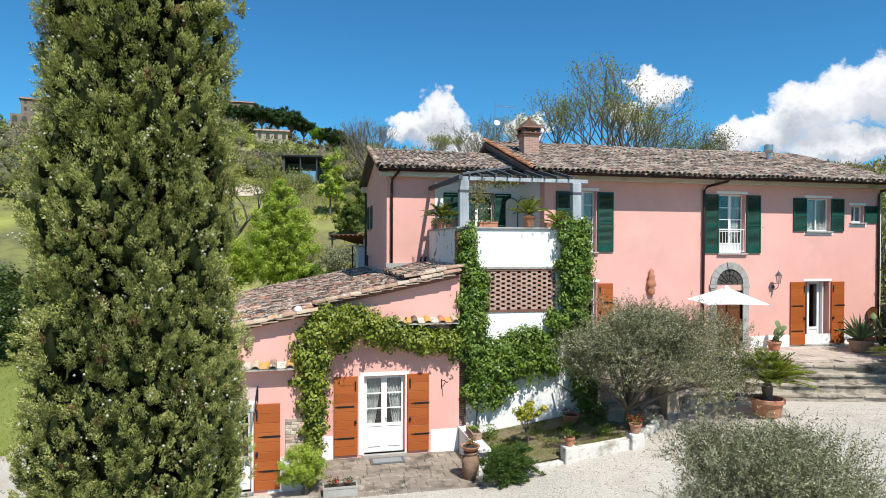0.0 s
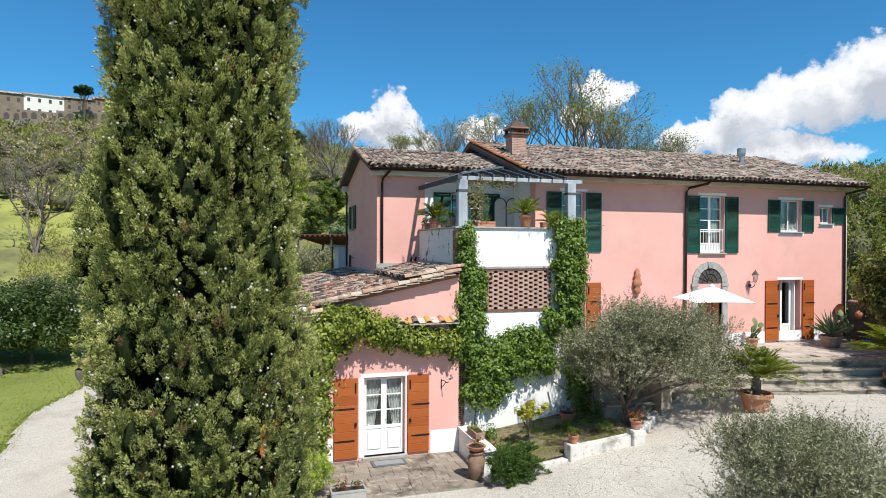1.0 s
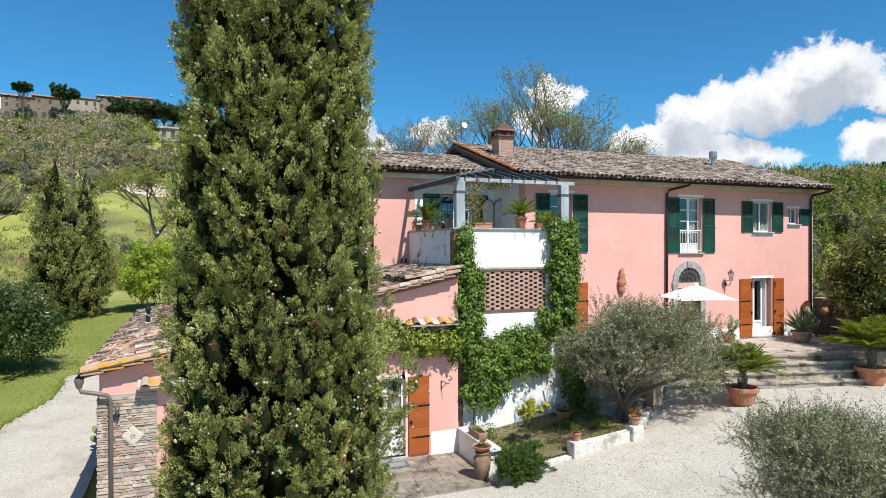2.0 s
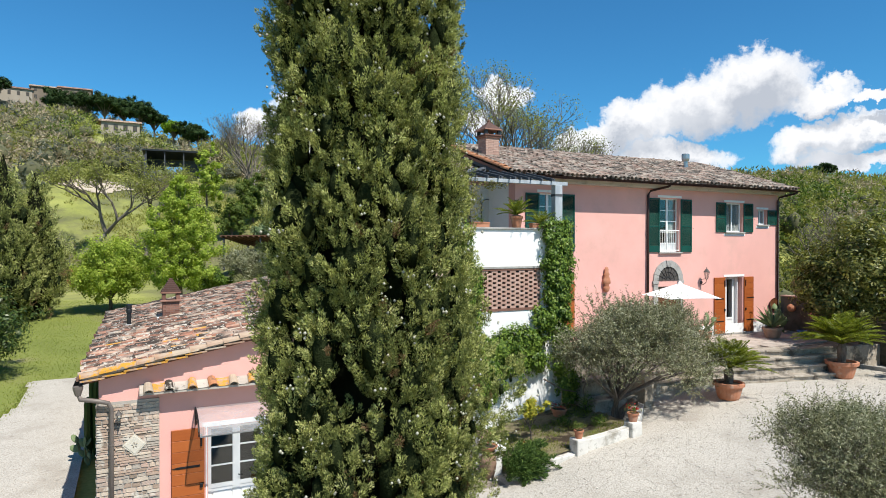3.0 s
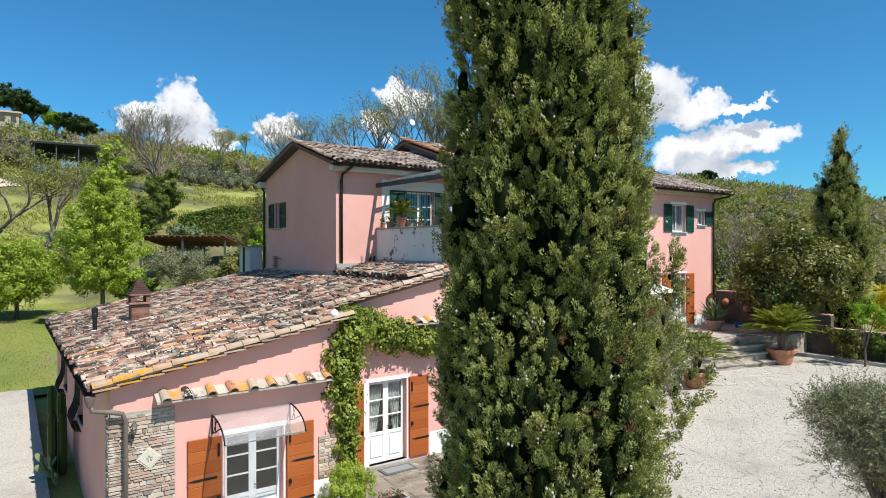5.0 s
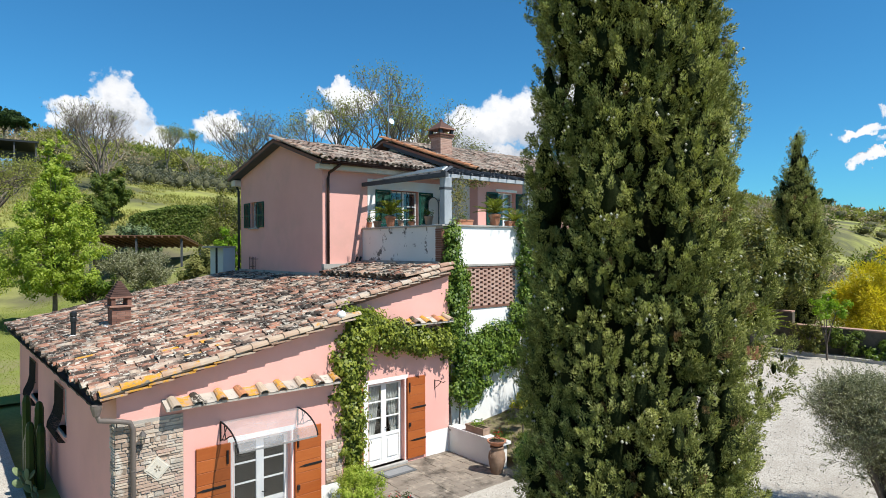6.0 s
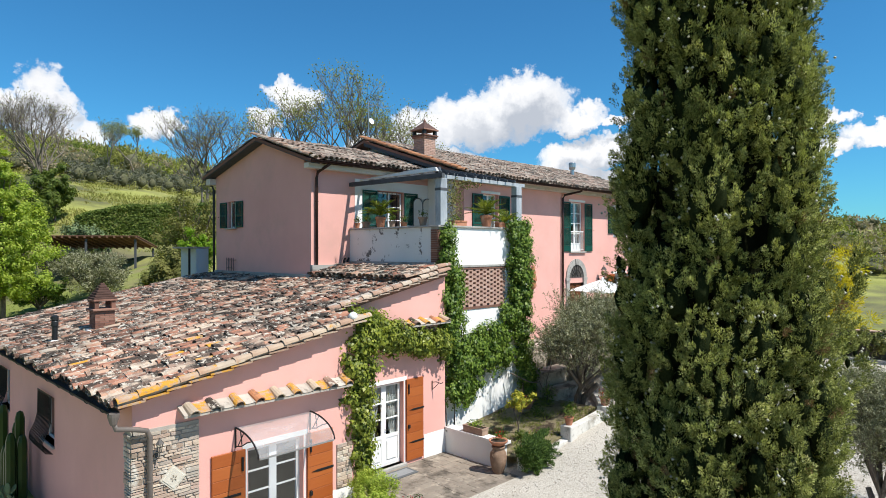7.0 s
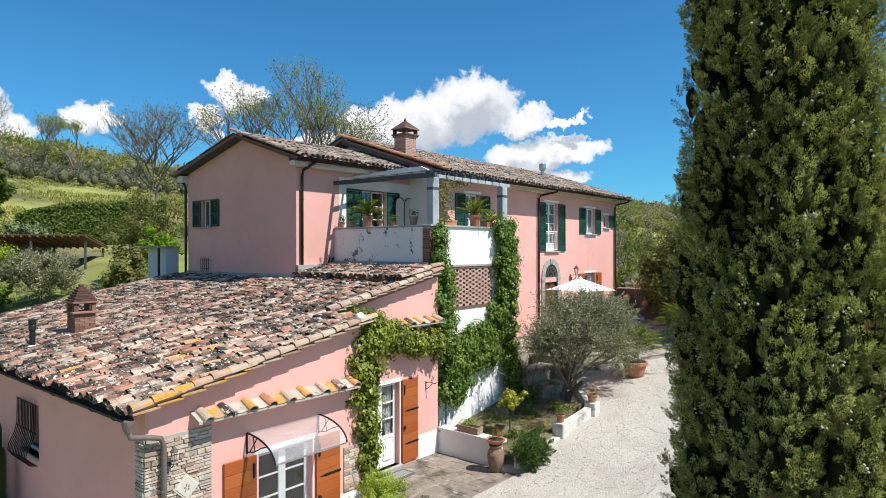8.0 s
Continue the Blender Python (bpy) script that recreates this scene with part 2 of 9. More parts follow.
M_GREEN = material("dark_green_paint", [(0.004, 0.045, 0.032), (0.006, 0.060, 0.043), (0.010, 0.075, 0.054)], 2.0, 0.42, bscale=30)
M_ORANGE = material("orange_varnished_wood", [(0.27, 0.062, 0.012), (0.36, 0.093, 0.020), (0.43, 0.125, 0.030)], 2.0, 0.5, bump=0.1, bscale=14, fine=0.45, stretch=(1.2, 1.2, 9.0), island=0.3)
M_BROWN = material("brown_door_wood", [(0.10, 0.035, 0.014), (0.16, 0.06, 0.024)], 2.0, 0.5, bump=0.1, bscale=14, stretch=(8, 8, 1))
M_WHITE_WOOD = material("white_painted_wood", [(0.76, 0.76, 0.74), (0.82, 0.82, 0.80)], 2.0, 0.45, bscale=30)
M_GREY_WOOD = material("bluish_grey_painted_wood", [(0.20, 0.225, 0.25), (0.34, 0.37, 0.40), (0.50, 0.52, 0.54)], 3.0, 0.7, bump=0.2, bscale=25, stretch=(1, 1, 0.3))
M_DARK_BEAM = material("dark_grey_timber", [(0.05, 0.055, 0.062), (0.085, 0.09, 0.10)], 3.0, 0.75, bump=0.2)
M_COPPER = material("brown_painted_gutter", [(0.035, 0.018, 0.015), (0.06, 0.030, 0.025)], 4.0, 0.45, 0.3)
M_DARKMETAL = material("dark_sheet_metal", [(0.022, 0.024, 0.027), (0.04, 0.043, 0.046)], 4.0, 0.45, 0.4)
M_GREYPIPE = material("taupe_painted_pipe", [(0.15, 0.125, 0.11), (0.21, 0.175, 0.15)], 4.0, 0.5, 0.2)
M_IRON = material("black_wrought_iron", [(0.012, 0.012, 0.013), (0.03, 0.028, 0.028)], 6.0, 0.55, 0.5)
M_STEEL = material("galvanised_steel", [(0.38, 0.39, 0.40), (0.55, 0.56, 0.57)], 5.0, 0.35, 0.9)
# dark colour that paints the dimness of rooms and openings
M_DARKROOM = material("painted_dim_interior", [(0.06, 0.055, 0.05), (0.09, 0.08, 0.07)], 1.0, 0.95)
M_CURTAIN = material("white_linen_curtain", [(0.62, 0.62, 0.60), (0.74, 0.74, 0.72)], 3.0, 0.95)
M_POT = material("terracotta_pot", [(0.36, 0.14, 0.075), (0.45, 0.19, 0.105), (0.50, 0.25, 0.16)], 4.0, 0.85, bump=0.2, bscale=50, stain=((0.46, 0.36, 0.29), 3.0, 0.55, 0.75))
M_SOIL = material("dark_potting_soil", [(0.03, 0.02, 0.014), (0.07, 0.05, 0.035)], 20.0, 0.98, bump=0.6)
M_BARK = material("grey_brown_bark", [(0.06, 0.045, 0.035), (0.13, 0.105, 0.085), (0.20, 0.17, 0.145)], 8.0, 0.95, bump=0.8, bscale=30, stretch=(3, 3, 0.6))
M_CONCRETE = material("rendered_concrete", [(0.20, 0.165, 0.135), (0.30, 0.255, 0.215)], 1.5, 0.92, bump=0.25, stain=((0.14, 0.12, 0.10), 0.8, 0.5, 0.7))
M_CANVAS = material("white_canvas", [(0.80, 0.79, 0.77), (0.84, 0.83, 0.82)], 2.0, 0.9, bscale=200, bump=0.05)


def glass_material(name, tint=(1, 1, 1), rough=0.0, alpha=0.0):
    m = bpy.data.materials.new(name)
    m.use_nodes = True
    t = m.node_tree
    t.nodes.remove(t.nodes["Principled BSDF"])
    tr, gl, mx, fr = nd(t, "ShaderNodeBsdfTransparent"), nd(t, "ShaderNodeBsdfGlossy"), nd(t, "ShaderNodeMixShader"), nd(t, "ShaderNodeLayerWeight")
    tr.inputs[0].default_value = (*tint, 1)
    gl.inputs["Roughness"].default_value = rough
    fr.inputs[0].default_value = 0.5
    t.links.new(mth(t, "ADD", mth(t, "MULTIPLY", mth(t, "POWER", fr.outputs[1], 4.0), 0.6), 0.04 + alpha, clamp=True), mx.inputs[0])
    t.links.new(tr.outputs[0], mx.inputs[1])
    t.links.new(gl.outputs[0], mx.inputs[2])
    t.links.new(mx.outputs[0], t.nodes["Material Output"].inputs[0])
    return m


M_GLASS = glass_material("window_glass", (0.9, 0.93, 0.93), 0.01, 0.03)


# ---- mesh helpers ----
def box(bm, x0, x1, y0, y1, z0, z1, m=None):
    vs = [bm.verts.new((x, y, z)) for z in (z0, z1) for x, y in ((x0, y0), (x1, y0), (x1, y1), (x0, y1))]
    for f in ((3, 2, 1, 0), (4, 5, 6, 7), (0, 1, 5, 4), (1, 2, 6, 5), (2, 3, 7, 6), (3, 0, 4, 7)):
        bm.faces.new([vs[i] for i in f])
    if m is not None:
        for v in vs:
            v.co = m @ v.co
    return vs


def bevelled(bm, w, seg=1):
    bmesh.ops.bevel(bm, geom=list(bm.edges), offset=w, segments=seg, affect="EDGES", clamp_overlap=True)
    return bm


def boxes(*rows, bevel=0.0):
    bm = bmesh.new()
    for r in rows:
        box(bm, *r)
    if bevel:
        bevelled(bm, bevel)
    return bm


def tube(bm, pts, r, seg=8, r2=None):
    """A round bar along pts; r may run to r2."""
    pts = [Vector(p) for p in pts]
    rings = []
    for i, p in enumerate(pts):
        d = (pts[min(i + 1, len(pts) - 1)] - pts[max(i - 1, 0)]).normalized()
        u = d.cross(Vector((0, 0, 1)) if abs(d.z) < 0.9 else Vector((1, 0, 0))).normalized()
        v = d.cross(u)
        rr = r if r2 is None else r + (r2 - r) * i / (len(pts) - 1)
        rings.append([bm.verts.new(p + (u * math.cos(a) + v * math.sin(a)) * rr) for a in (2 * math.pi * k / seg for k in range(seg))])
    for a, b in zip(rings, rings[1:]):
        for k in range(seg):
            bm.faces.new((a[k], a[(k + 1) % seg], b[(k + 1) % seg], b[k]))
    bm.faces.new(rings[0][::-1])
    bm.faces.new(rings[-1])
    return bm


def lathe(bm, prof, seg=20, cx=0.0, cy=0.0, cz=0.0):
    """A turned shape from (radius, height) pairs."""
    rings = [[bm.verts.new((cx + r * math.cos(2 * math.pi * k / seg), cy + r * math.sin(2 * math.pi * k / seg), cz + z)) for k in range(seg)] for r, z in prof]
    for a, b in zip(rings, rings[1:]):
        for k in range(seg):
            bm.faces.new((a[k], a[(k + 1) % seg], b[(k + 1) % seg], b[k]))
    bm.faces.new(rings[0][::-1])
    bm.faces.new(rings[-1])
    return bm


def prism(bm, poly, axis, a, b):
    """A polygon (pairs) drawn out along an axis from a to b."""
    def put(p, t):
        return {"x": (t, p[0], p[1]), "y": (p[0], t, p[1]), "z": (p[0], p[1], t)}[axis]
    A, B = [bm.verts.new(put(p, a)) for p in poly], [bm.verts.new(put(p, b)) for p in poly]
    bm.faces.new(A)
    bm.faces.new(B[::-1])
    for i in range(len(poly)):
        j = (i + 1) % len(poly)
        bm.faces.new((A[j], A[i], B[i], B[j]))
    return bm


def part(name, bm, mat, parent=None, label="", smooth=False):
    me = bpy.data.meshes.new(name)
    bmesh.ops.recalc_face_normals(bm, faces=bm.faces)
    bm.to_mesh(me)
    bm.free()
    me.materials.append(mat)
    if smooth:
        me.polygons.foreach_set("use_smooth", [True] * len(me.polygons))
    ob = new(name, me)
    if parent is not None:
        ob.parent = parent
    if label:
        ob["label"] = label
    return ob


def np_mesh(name, verts, faces, mat, parent=None, smooth=False):
    """One mesh from arrays: verts (n,3), faces (m,k)."""
    me = bpy.data.meshes.new(name)
    verts, faces = np.asarray(verts, dtype=np.float32), np.asarray(faces, dtype=np.int32)
    k = faces.shape[1]
    me.vertices.add(len(verts))
    me.vertices.foreach_set("co", verts.ravel())
    me.loops.add(faces.size)
    me.loops.foreach_set("vertex_index", faces.ravel())
    me.polygons.add(len(faces))
    me.polygons.foreach_set("loop_start", np.arange(0, faces.size, k, dtype=np.int32))
    me.update(calc_edges=True)
    me.validate()
    if smooth:
        me.polygons.foreach_set("use_smooth", [True] * len(me.polygons))
    me.materials.append(mat)
    ob = new(name, me)
    if parent is not None:
        ob.parent = parent
    return ob


def root(name, m, label, category, group="", kind=""):
    ob = new(name)
    ob.empty_display_size = 0.1
    ob.matrix_world = m
    return tagged(ob, label, category, group, kind)


def wall_mesh(u0, u1, z0, z1, holes, d0, d1, axis, top=None):
    """A wall in the plane of u and z, from depth d0 to d1, with rectangular holes (u0,u1,z0,z1) right through. axis: 'y' faces along y, 'x' along x.
    top: optional list of (u, z) that replaces the flat top."""
    bm = bmesh.new()
    us = sorted({u0, u1, *[h[0] for h in holes], *[h[1] for h in holes], *([p[0] for p in top] if top else [])})
    us = [u for u in us if u0 - 1e-6 <= u <= u1 + 1e-6]

    def ztop(u):
        if not top:
            return z1
        for (a, za), (b, zb) in zip(top, top[1:]):
            if a - 1e-6 <= u <= b + 1e-6:
                return za + (zb - za) * (u - a) / (b - a)
        return z1
    for a, b in zip(us, us[1:]):
        mid = (a + b) / 2
        cuts = sorted((h[2], h[3]) for h in holes if h[0] < mid < h[1])
        z = z0
        for c0, c1 in cuts + [(None, None)]:
            if c0 is None:
                poly = [(a, z), (b, z), (b, ztop(b)), (a, ztop(a))]
            else:
                poly = [(a, z), (b, z), (b, c0), (a, c0)]
            if c0 is None or c0 > z + 1e-6:
                prism(bm, poly, "y" if axis == "y" else "x", d0, d1)
            z = c1
    bmesh.ops.remove_doubles(bm, verts=bm.verts, dist=1e-5)
    seen = {}
    bm.verts.index_update()
    for f in list(bm.faces):
        key = frozenset(v.index for v in f.verts)
        seen.setdefault(key, []).append(f)
    bmesh.ops.delete(bm, geom=[f for fs in seen.values() if len(fs) > 1 for f in fs], context="FACES_ONLY")
    return bm


# ---- ground: one sheet out to the hills ----
def sstep(a, b, v):
    t = min(1.0, max(0.0, (v - a) / (b - a)))
    return t * t * (3 - 2 * t)


SKYLINE = [(-180, 0.04), (-60, 0.10), (-30, 0.155), (-16, 0.158), (-6, 0.188), (-1, 0.180), (3.4, 0.156), (8, 0.142), (12, 0.134), (17, 0.124), (21, 0.114), (30, 0.098), (45, 0.092), (57, 0.090), (62, 0.075), (68, 0.052), (75, 0.034), (90, 0.02), (180, 0.03)]
RANGE = [(-180, 400), (-60, 300), (-16, 260), (5, 200), (30, 190), (60, 240), (75, 420), (180, 420)]


def lerp_table(tab, v):
    for (a, p), (b, q) in zip(tab, tab[1:]):
        if a <= v <= b:
            return p + (q - p) * (v - a) / (b - a)
    return tab[-1][1]


def ground_z(x, y):
    court = min(1.25, max(-0.06, 0.137 * (x - 5.3)))
    left = -0.3 + 0.06 * max(0.0, y - 20) + sstep(35, 55, y) * min(3.5, 0.28 * max(0.0, x + 2))
    right = court + (left - court) * sstep(30, 48, y)
    w = sstep(-3, 6, x)
    z = left * (1 - w) + right * w if y > 16 else court + (left - court) * (1 - sstep(-6, -2, x))
    if 5.5 < x < 12.5 and 12.5 < y < 19:
        z += 0.20 * sstep(12.5, 15.2, y) * sstep(5.6, 7.2, x) * (1 - sstep(9.5, 12.5, x))   # gravel banked against the kerb
    dx, dy = x + 4, y - 4
    r = math.hypot(dx, dy)
    if r > 56:
        azm = math.degrees(math.atan2(dx, dy))
        R = lerp_table(RANGE, azm)
        top = 6.2 + lerp_table(SKYLINE, azm) * R
        r0 = 64
        s = min(1.0, max(0.0, r - r0) / (R * 1.05 - r0)) ** 0.85
        z = z * (1 - s) + top * s if r < R * 1.05 else top - 0.08 * (r - R * 1.05)
        z += s * 2.0 * noise.noise((x * 0.02, y * 0.02, 0.0))
    if x > 26 and y < 40:
        z -= 1.5 * sstep(26, 40, x)
    return z


M_GRASS = material("spring_grass", [(0.155, 0.168, 0.040), (0.235, 0.25, 0.056), (0.31, 0.315, 0.083), (0.295, 0.265, 0.112)], 0.16, 0.95, bump=0.9, bscale=9.0, fine=0.4, stain=((0.105, 0.105, 0.045), 0.05, 0.46, 0.58), stain2=((0.13, 0.115, 0.065), 0.021, 0.50, 0.60))
M_LAWN = material("mown_lawn", [(0.105, 0.130, 0.026), (0.175, 0.200, 0.042), (0.245, 0.258, 0.068)], 0.3, 0.95, bump=0.9, bscale=14.0, fine=0.4, stain=((0.23, 0.20, 0.10), 0.35, 0.54, 0.72))
M_GRAVEL = material("pale_limestone_gravel", [(0.235, 0.20, 0.16), (0.45, 0.41, 0.352), (0.60, 0.555, 0.49)], 0.9, 0.95, bump=1.0, bscale=26.0, fine=0.9, stain=((0.34, 0.30, 0.25), 0.6, 0.50, 0.72), stain2=((0.26, 0.23, 0.19), 3.5, 0.60, 0.74))

rings = [0, 1.5, 3, 4.5, 6, 7.5, 9, 10.5, 12, 13.5, 15, 16.5, 18, 20, 22, 24, 26, 28, 30, 33, 36, 40, 44, 48, 53, 58, 64, 70, 77, 85, 93, 102, 112, 123, 135, 148, 160, 172, 184, 196, 208, 220, 235, 250, 265, 280, 300, 330, 370, 430, 520, 700, 1000, 1600, 2600]
SEG = 200
gv = [(0, 12, ground_z(0, 12))]
for r in rings[1:]:
    for k in range(SEG):
        a = 2 * math.pi * k / SEG
        x, y = r * math.sin(a), 12 + r * math.cos(a)
        gv.append((x, y, ground_z(x, y) - (0.14 if (-4 < x < 26.5 and y < 19.5) or (-8 < x < -4 and y < 31) or (-28 < x < 12 and 12 < y < 56) else 0.0)))
bm = bmesh.new()
vv = [bm.verts.new(p) for p in gv]
for k in range(SEG):
    bm.faces.new((vv[0], vv[1 + k], vv[1 + (k + 1) % SEG]))
for i in range(len(rings) - 2):
    for k in range(SEG):
        a, b = 1 + i * SEG + k, 1 + i * SEG + (k + 1) % SEG
        bm.faces.new((vv[a], vv[a + SEG], vv[b + SEG], vv[b]))
ground = tagged(part("ground", bm, M_GRASS, None, smooth=True), "sloping spring lawn and meadow rising to the wooded hills", "lawn", kind="structure")


def sheet(name, inside, x0, x1, y0, y1, step, lift, mat, label, category):
    """A ground covering draped on the ground wherever inside(x, y)."""
    bm = bmesh.new()
    vs = {}
    nx, ny = int((x1 - x0) / step), int((y1 - y0) / step)

    def v(i, j):
        if (i, j) not in vs:
            x, y = x0 + i * step, y0 + j * step
            vs[i, j] = bm.verts.new((x, y, ground_z(x, y) + lift))
        return vs[i, j]
    for i in range(nx):
        for j in range(ny):
            if inside(x0 + (i + 0.5) * step, y0 + (j + 0.5) * step):
                bm.faces.new((v(i, j), v(i + 1, j), v(i + 1, j + 1), v(i, j + 1)))
    return tagged(part(name, bm, mat, None, smooth=True), label, category, kind="structure")


sheet("road", lambda x, y: (x > -4.2 and y < 20.0 + 0.3 * math.sin(x)) or (-9.0 + 0.25 * math.sin(y * 0.9) + max(0, y - 24) * 0.12 < x < -5.5 and y < 33 and y > 5) or (x < -4 and -9.5 < x and y < 18), -12, 27, 0, 48, 0.15, 0.03, M_GRAVEL, "pale gravel forecourt and drive round the house", "gravel drive")

def lawn_at(x, y):
    drive = x > -8.2 + max(0, y - 24) * 0.12 and y < 32.2
    return not drive and not (x > -5 and y < 31) and x + y * 0.2 > -19


sheet("lawn", lawn_at, -27, 11, 13, 55, 0.5, 0.0, M_LAWN, "mown green lawn behind and beside the house", "lawn")

# ---- house: walls ----
FAC, FX0, FX1 = 21.15, 8.66, 23.68         # main front wall
BLK, BX, BY1, WY1 = 23.15, 3.12, 31.4, 30.25   # upper wing: front, gable side; rear of the house, of the wing
A_Y, A_X0, A_X1 = 16.76, -4.81, 0.12       # low wing, front part
B_Y, B_X1 = 18.35, 4.74                    # low wing, set-back part
T_Y, T_X0, T_X1 = 18.66, 4.74, 8.92        # terrace block

OPEN_MAIN = [  # x0, x1, z0, z1
    (9.75, 10.74, 6.08, 8.36), (15.97, 17.18, 6.03, 8.37), (20.05, 21.22, 6.93, 8.29), (22.24, 22.90, 7.30, 8.02),
    (15.86, 17.06, 2.30, 4.55), (20.02, 21.22, 2.32, 4.88), (9.9, 10.78, 3.0, 4.95)]
def structure(name, bm, mat, label, category="wall"):
    return tagged(part(name, bm, mat), label, category, kind="structure")


def low_roof(x):
    """Height of the underside of the low roof."""
    return 4.40 + 0.205 * x


wall_south = structure("wall_south", wall_mesh(FX0, FX1, 1.0, 9.0, OPEN_MAIN, FAC, FAC + 0.45, "y"), M_PINK, "sunlit pink stucco front wall of the farmhouse")
structure("wall_east", wall_mesh(FAC + 0.45, BY1, 0.0, 8.9, [], FX1 - 0.45, FX1, "x", top=[(FAC + 0.45, 9.0), (26.4, 10.7), (BY1, 9.05)]), M_PINK, "pink stucco gable end wall of the farmhouse")
structure("wall_return", wall_mesh(FAC + 0.45, BLK, 5.6, 8.9, [], FX0, FX0 + 0.4, "x", top=[(FAC + 0.45, 9.1), (BLK, 9.6)]), M_WHITE, "white plastered return wall beside the roof terrace")
structure("wall_wing_south", wall_mesh(BX, FX0 + 0.4, 4.4, 9.12, [(6.02, 7.36, 5.82, 8.36)], BLK, BLK + 0.4, "y"), M_PINK, "pink stucco upper wing wall behind the terrace")
structure("wall_wing_west", wall_mesh(BLK + 0.4, WY1, 3.8, 9.12, [(28.48, 29.24, 7.03, 8.10)], BX, BX + 0.4, "x", top=[(BLK + 0.4, 9.30), (26.28, 10.18), (WY1, 9.18)]), M_PINK, "shaded pink stucco gable wall of the upper wing")
structure("wall_wing_north", wall_mesh(BX + 0.4, FX0, 0.0, 9.1, [], WY1 - 0.4, WY1, "y"), M_PINK, "pink stucco rear wall of the upper wing")
structure("wall_north_return", wall_mesh(WY1, BY1, 0.0, 9.0, [], FX0, FX0 + 0.4, "x"), M_PINK, "pink stucco return wall behind the wing")
structure("wall_north", wall_mesh(FX0 + 0.4, FX1 - 0.45, 0.0, 9.0, [], BY1 - 0.4, BY1, "y"), M_PINK, "pink stucco rear wall of the farmhouse")
structure("wall_low_south", wall_mesh(A_X0, A_X1, -0.6, 4.3, [(-2.62, -1.28, -0.15, 2.12)], A_Y, A_Y + 0.4, "y", top=[(A_X0, low_roof(A_X0)), (A_X1, low_roof(A_X1))]), M_PINK, "pink stucco front wall of the low wing")
structure("wall_low_west", wall_mesh(A_Y + 0.4, 31.0, -0.6, low_roof(A_X0), [(21.85, 23.05, 1.52, 2.67), (26.60, 27.80, 1.52, 2.67)], A_X0, A_X0 + 0.4, "x"), M_PINK, "pink stucco side wall of the low wing, in shade")
structure("wall_low_north", wall_mesh(A_X0 + 0.4, BX, -0.3, 3.4, [], 30.6, 31.0, "y", top=[(A_X0 + 0.4, low_roof(A_X0 + 0.4)), (BX, low_roof(BX))]), M_PINK, "pink stucco rear wall of the low wing")
structure("wall_low_step", wall_mesh(A_Y + 0.4, B_Y + 0.4, -0.5, low_roof(A_X1) - 0.05, [], A_X1 - 0.4, A_X1, "x"), M_PINK, "pink return wall where the low wing steps back")
structure("wall_low_setback", wall_mesh(A_X1, B_X1, -0.5, 5.2, [(1.80, 3.06, 0.06, 2.40)], B_Y, B_Y + 0.4, "y", top=[(A_X1, low_roof(A_X1)), (B_X1, low_roof(B_X1))]), M_PINK, "pink stucco set-back wall of the low wing")
# terrace block
structure("wall_terrace_front", wall_mesh(T_X0, T_X1, -0.3, 5.60, [(5.62, 8.05, 4.27, 5.50)], T_Y, T_Y + 0.35, "y"), M_WHITE, "white plastered wall under the roof terrace")
structure("wall_terrace_east", wall_mesh(T_Y + 0.35, FAC, 0.5, 5.60, [], T_X1 - 0.35, T_X1, "x"), M_WHITE, "white plastered side wall under the roof terrace")
structure("wall_terrace_west", wall_mesh(T_Y + 0.35, BLK, -0.3, 5.60, [], T_X0, T_X0 + 0.3, "x"), M_WHITE_OLD, "flaking white side wall under the roof terrace")
structure("parapet_front", boxes((T_X0 + 0.3, T_X1, T_Y - 0.02, T_Y + 0.2, 5.64, 6.84)), M_WHITE, "white plastered parapet of the roof terrace", "parapet")
structure("parapet_west", boxes((T_X0 + 0.02, T_X0 + 0.24, T_Y + 0.3, BLK, 5.60, 6.84)), M_WHITE_OLD, "white parapet with flaking plaster beside the tiles", "parapet")
structure("parapet_east", boxes((T_X1 - 0.22, T_X1, T_Y + 0.2, FAC, 5.60, 6.84)), M_WHITE, "white parapet on the side of the roof terrace", "parapet")
structure("terrace_floor", boxes((T_X0 + 0.3, FX0, T_Y + 0.3, BLK, 5.55, 5.78), (FX0, T_X1 - 0.3, T_Y + 0.3, FAC, 5.55, 5.78)), M_FLAG, "paved floor of the roof terrace", "floor")
structure("floor", boxes((FX0 + 0.4, FX1 - 0.45, FAC + 0.45, BY1 - 0.4, 2.1, 2.28), (FX0 + 0.4, FX1 - 0.45, FAC + 0.45, BY1 - 0.4, 5.6, 5.9), (A_X0 + 0.4, B_X1, B_Y + 0.4, 30.6, -0.15, 0.0), (A_X0 + 0.4, A_X1 - 0.4, A_Y + 0.4, B_Y + 0.4, -0.15, 0.0), (BX + 0.4, FX0 + 0.4, BLK + 0.4, WY1 - 0.4, 5.6, 5.82)), M_DARKROOM, "floors inside the house, coloured dark for dim rooms", "floor")
structure("ceiling", boxes((FX0 + 0.45, FX1 - 0.45, FAC + 0.45, BY1 - 0.4, 8.9, 9.0), (BX + 0.4, FX0 + 0.4, BLK + 0.4, WY1 - 0.4, 8.95, 9.05)), M_DARKROOM, "ceilings inside the house, coloured dark for dim rooms", "ceiling")
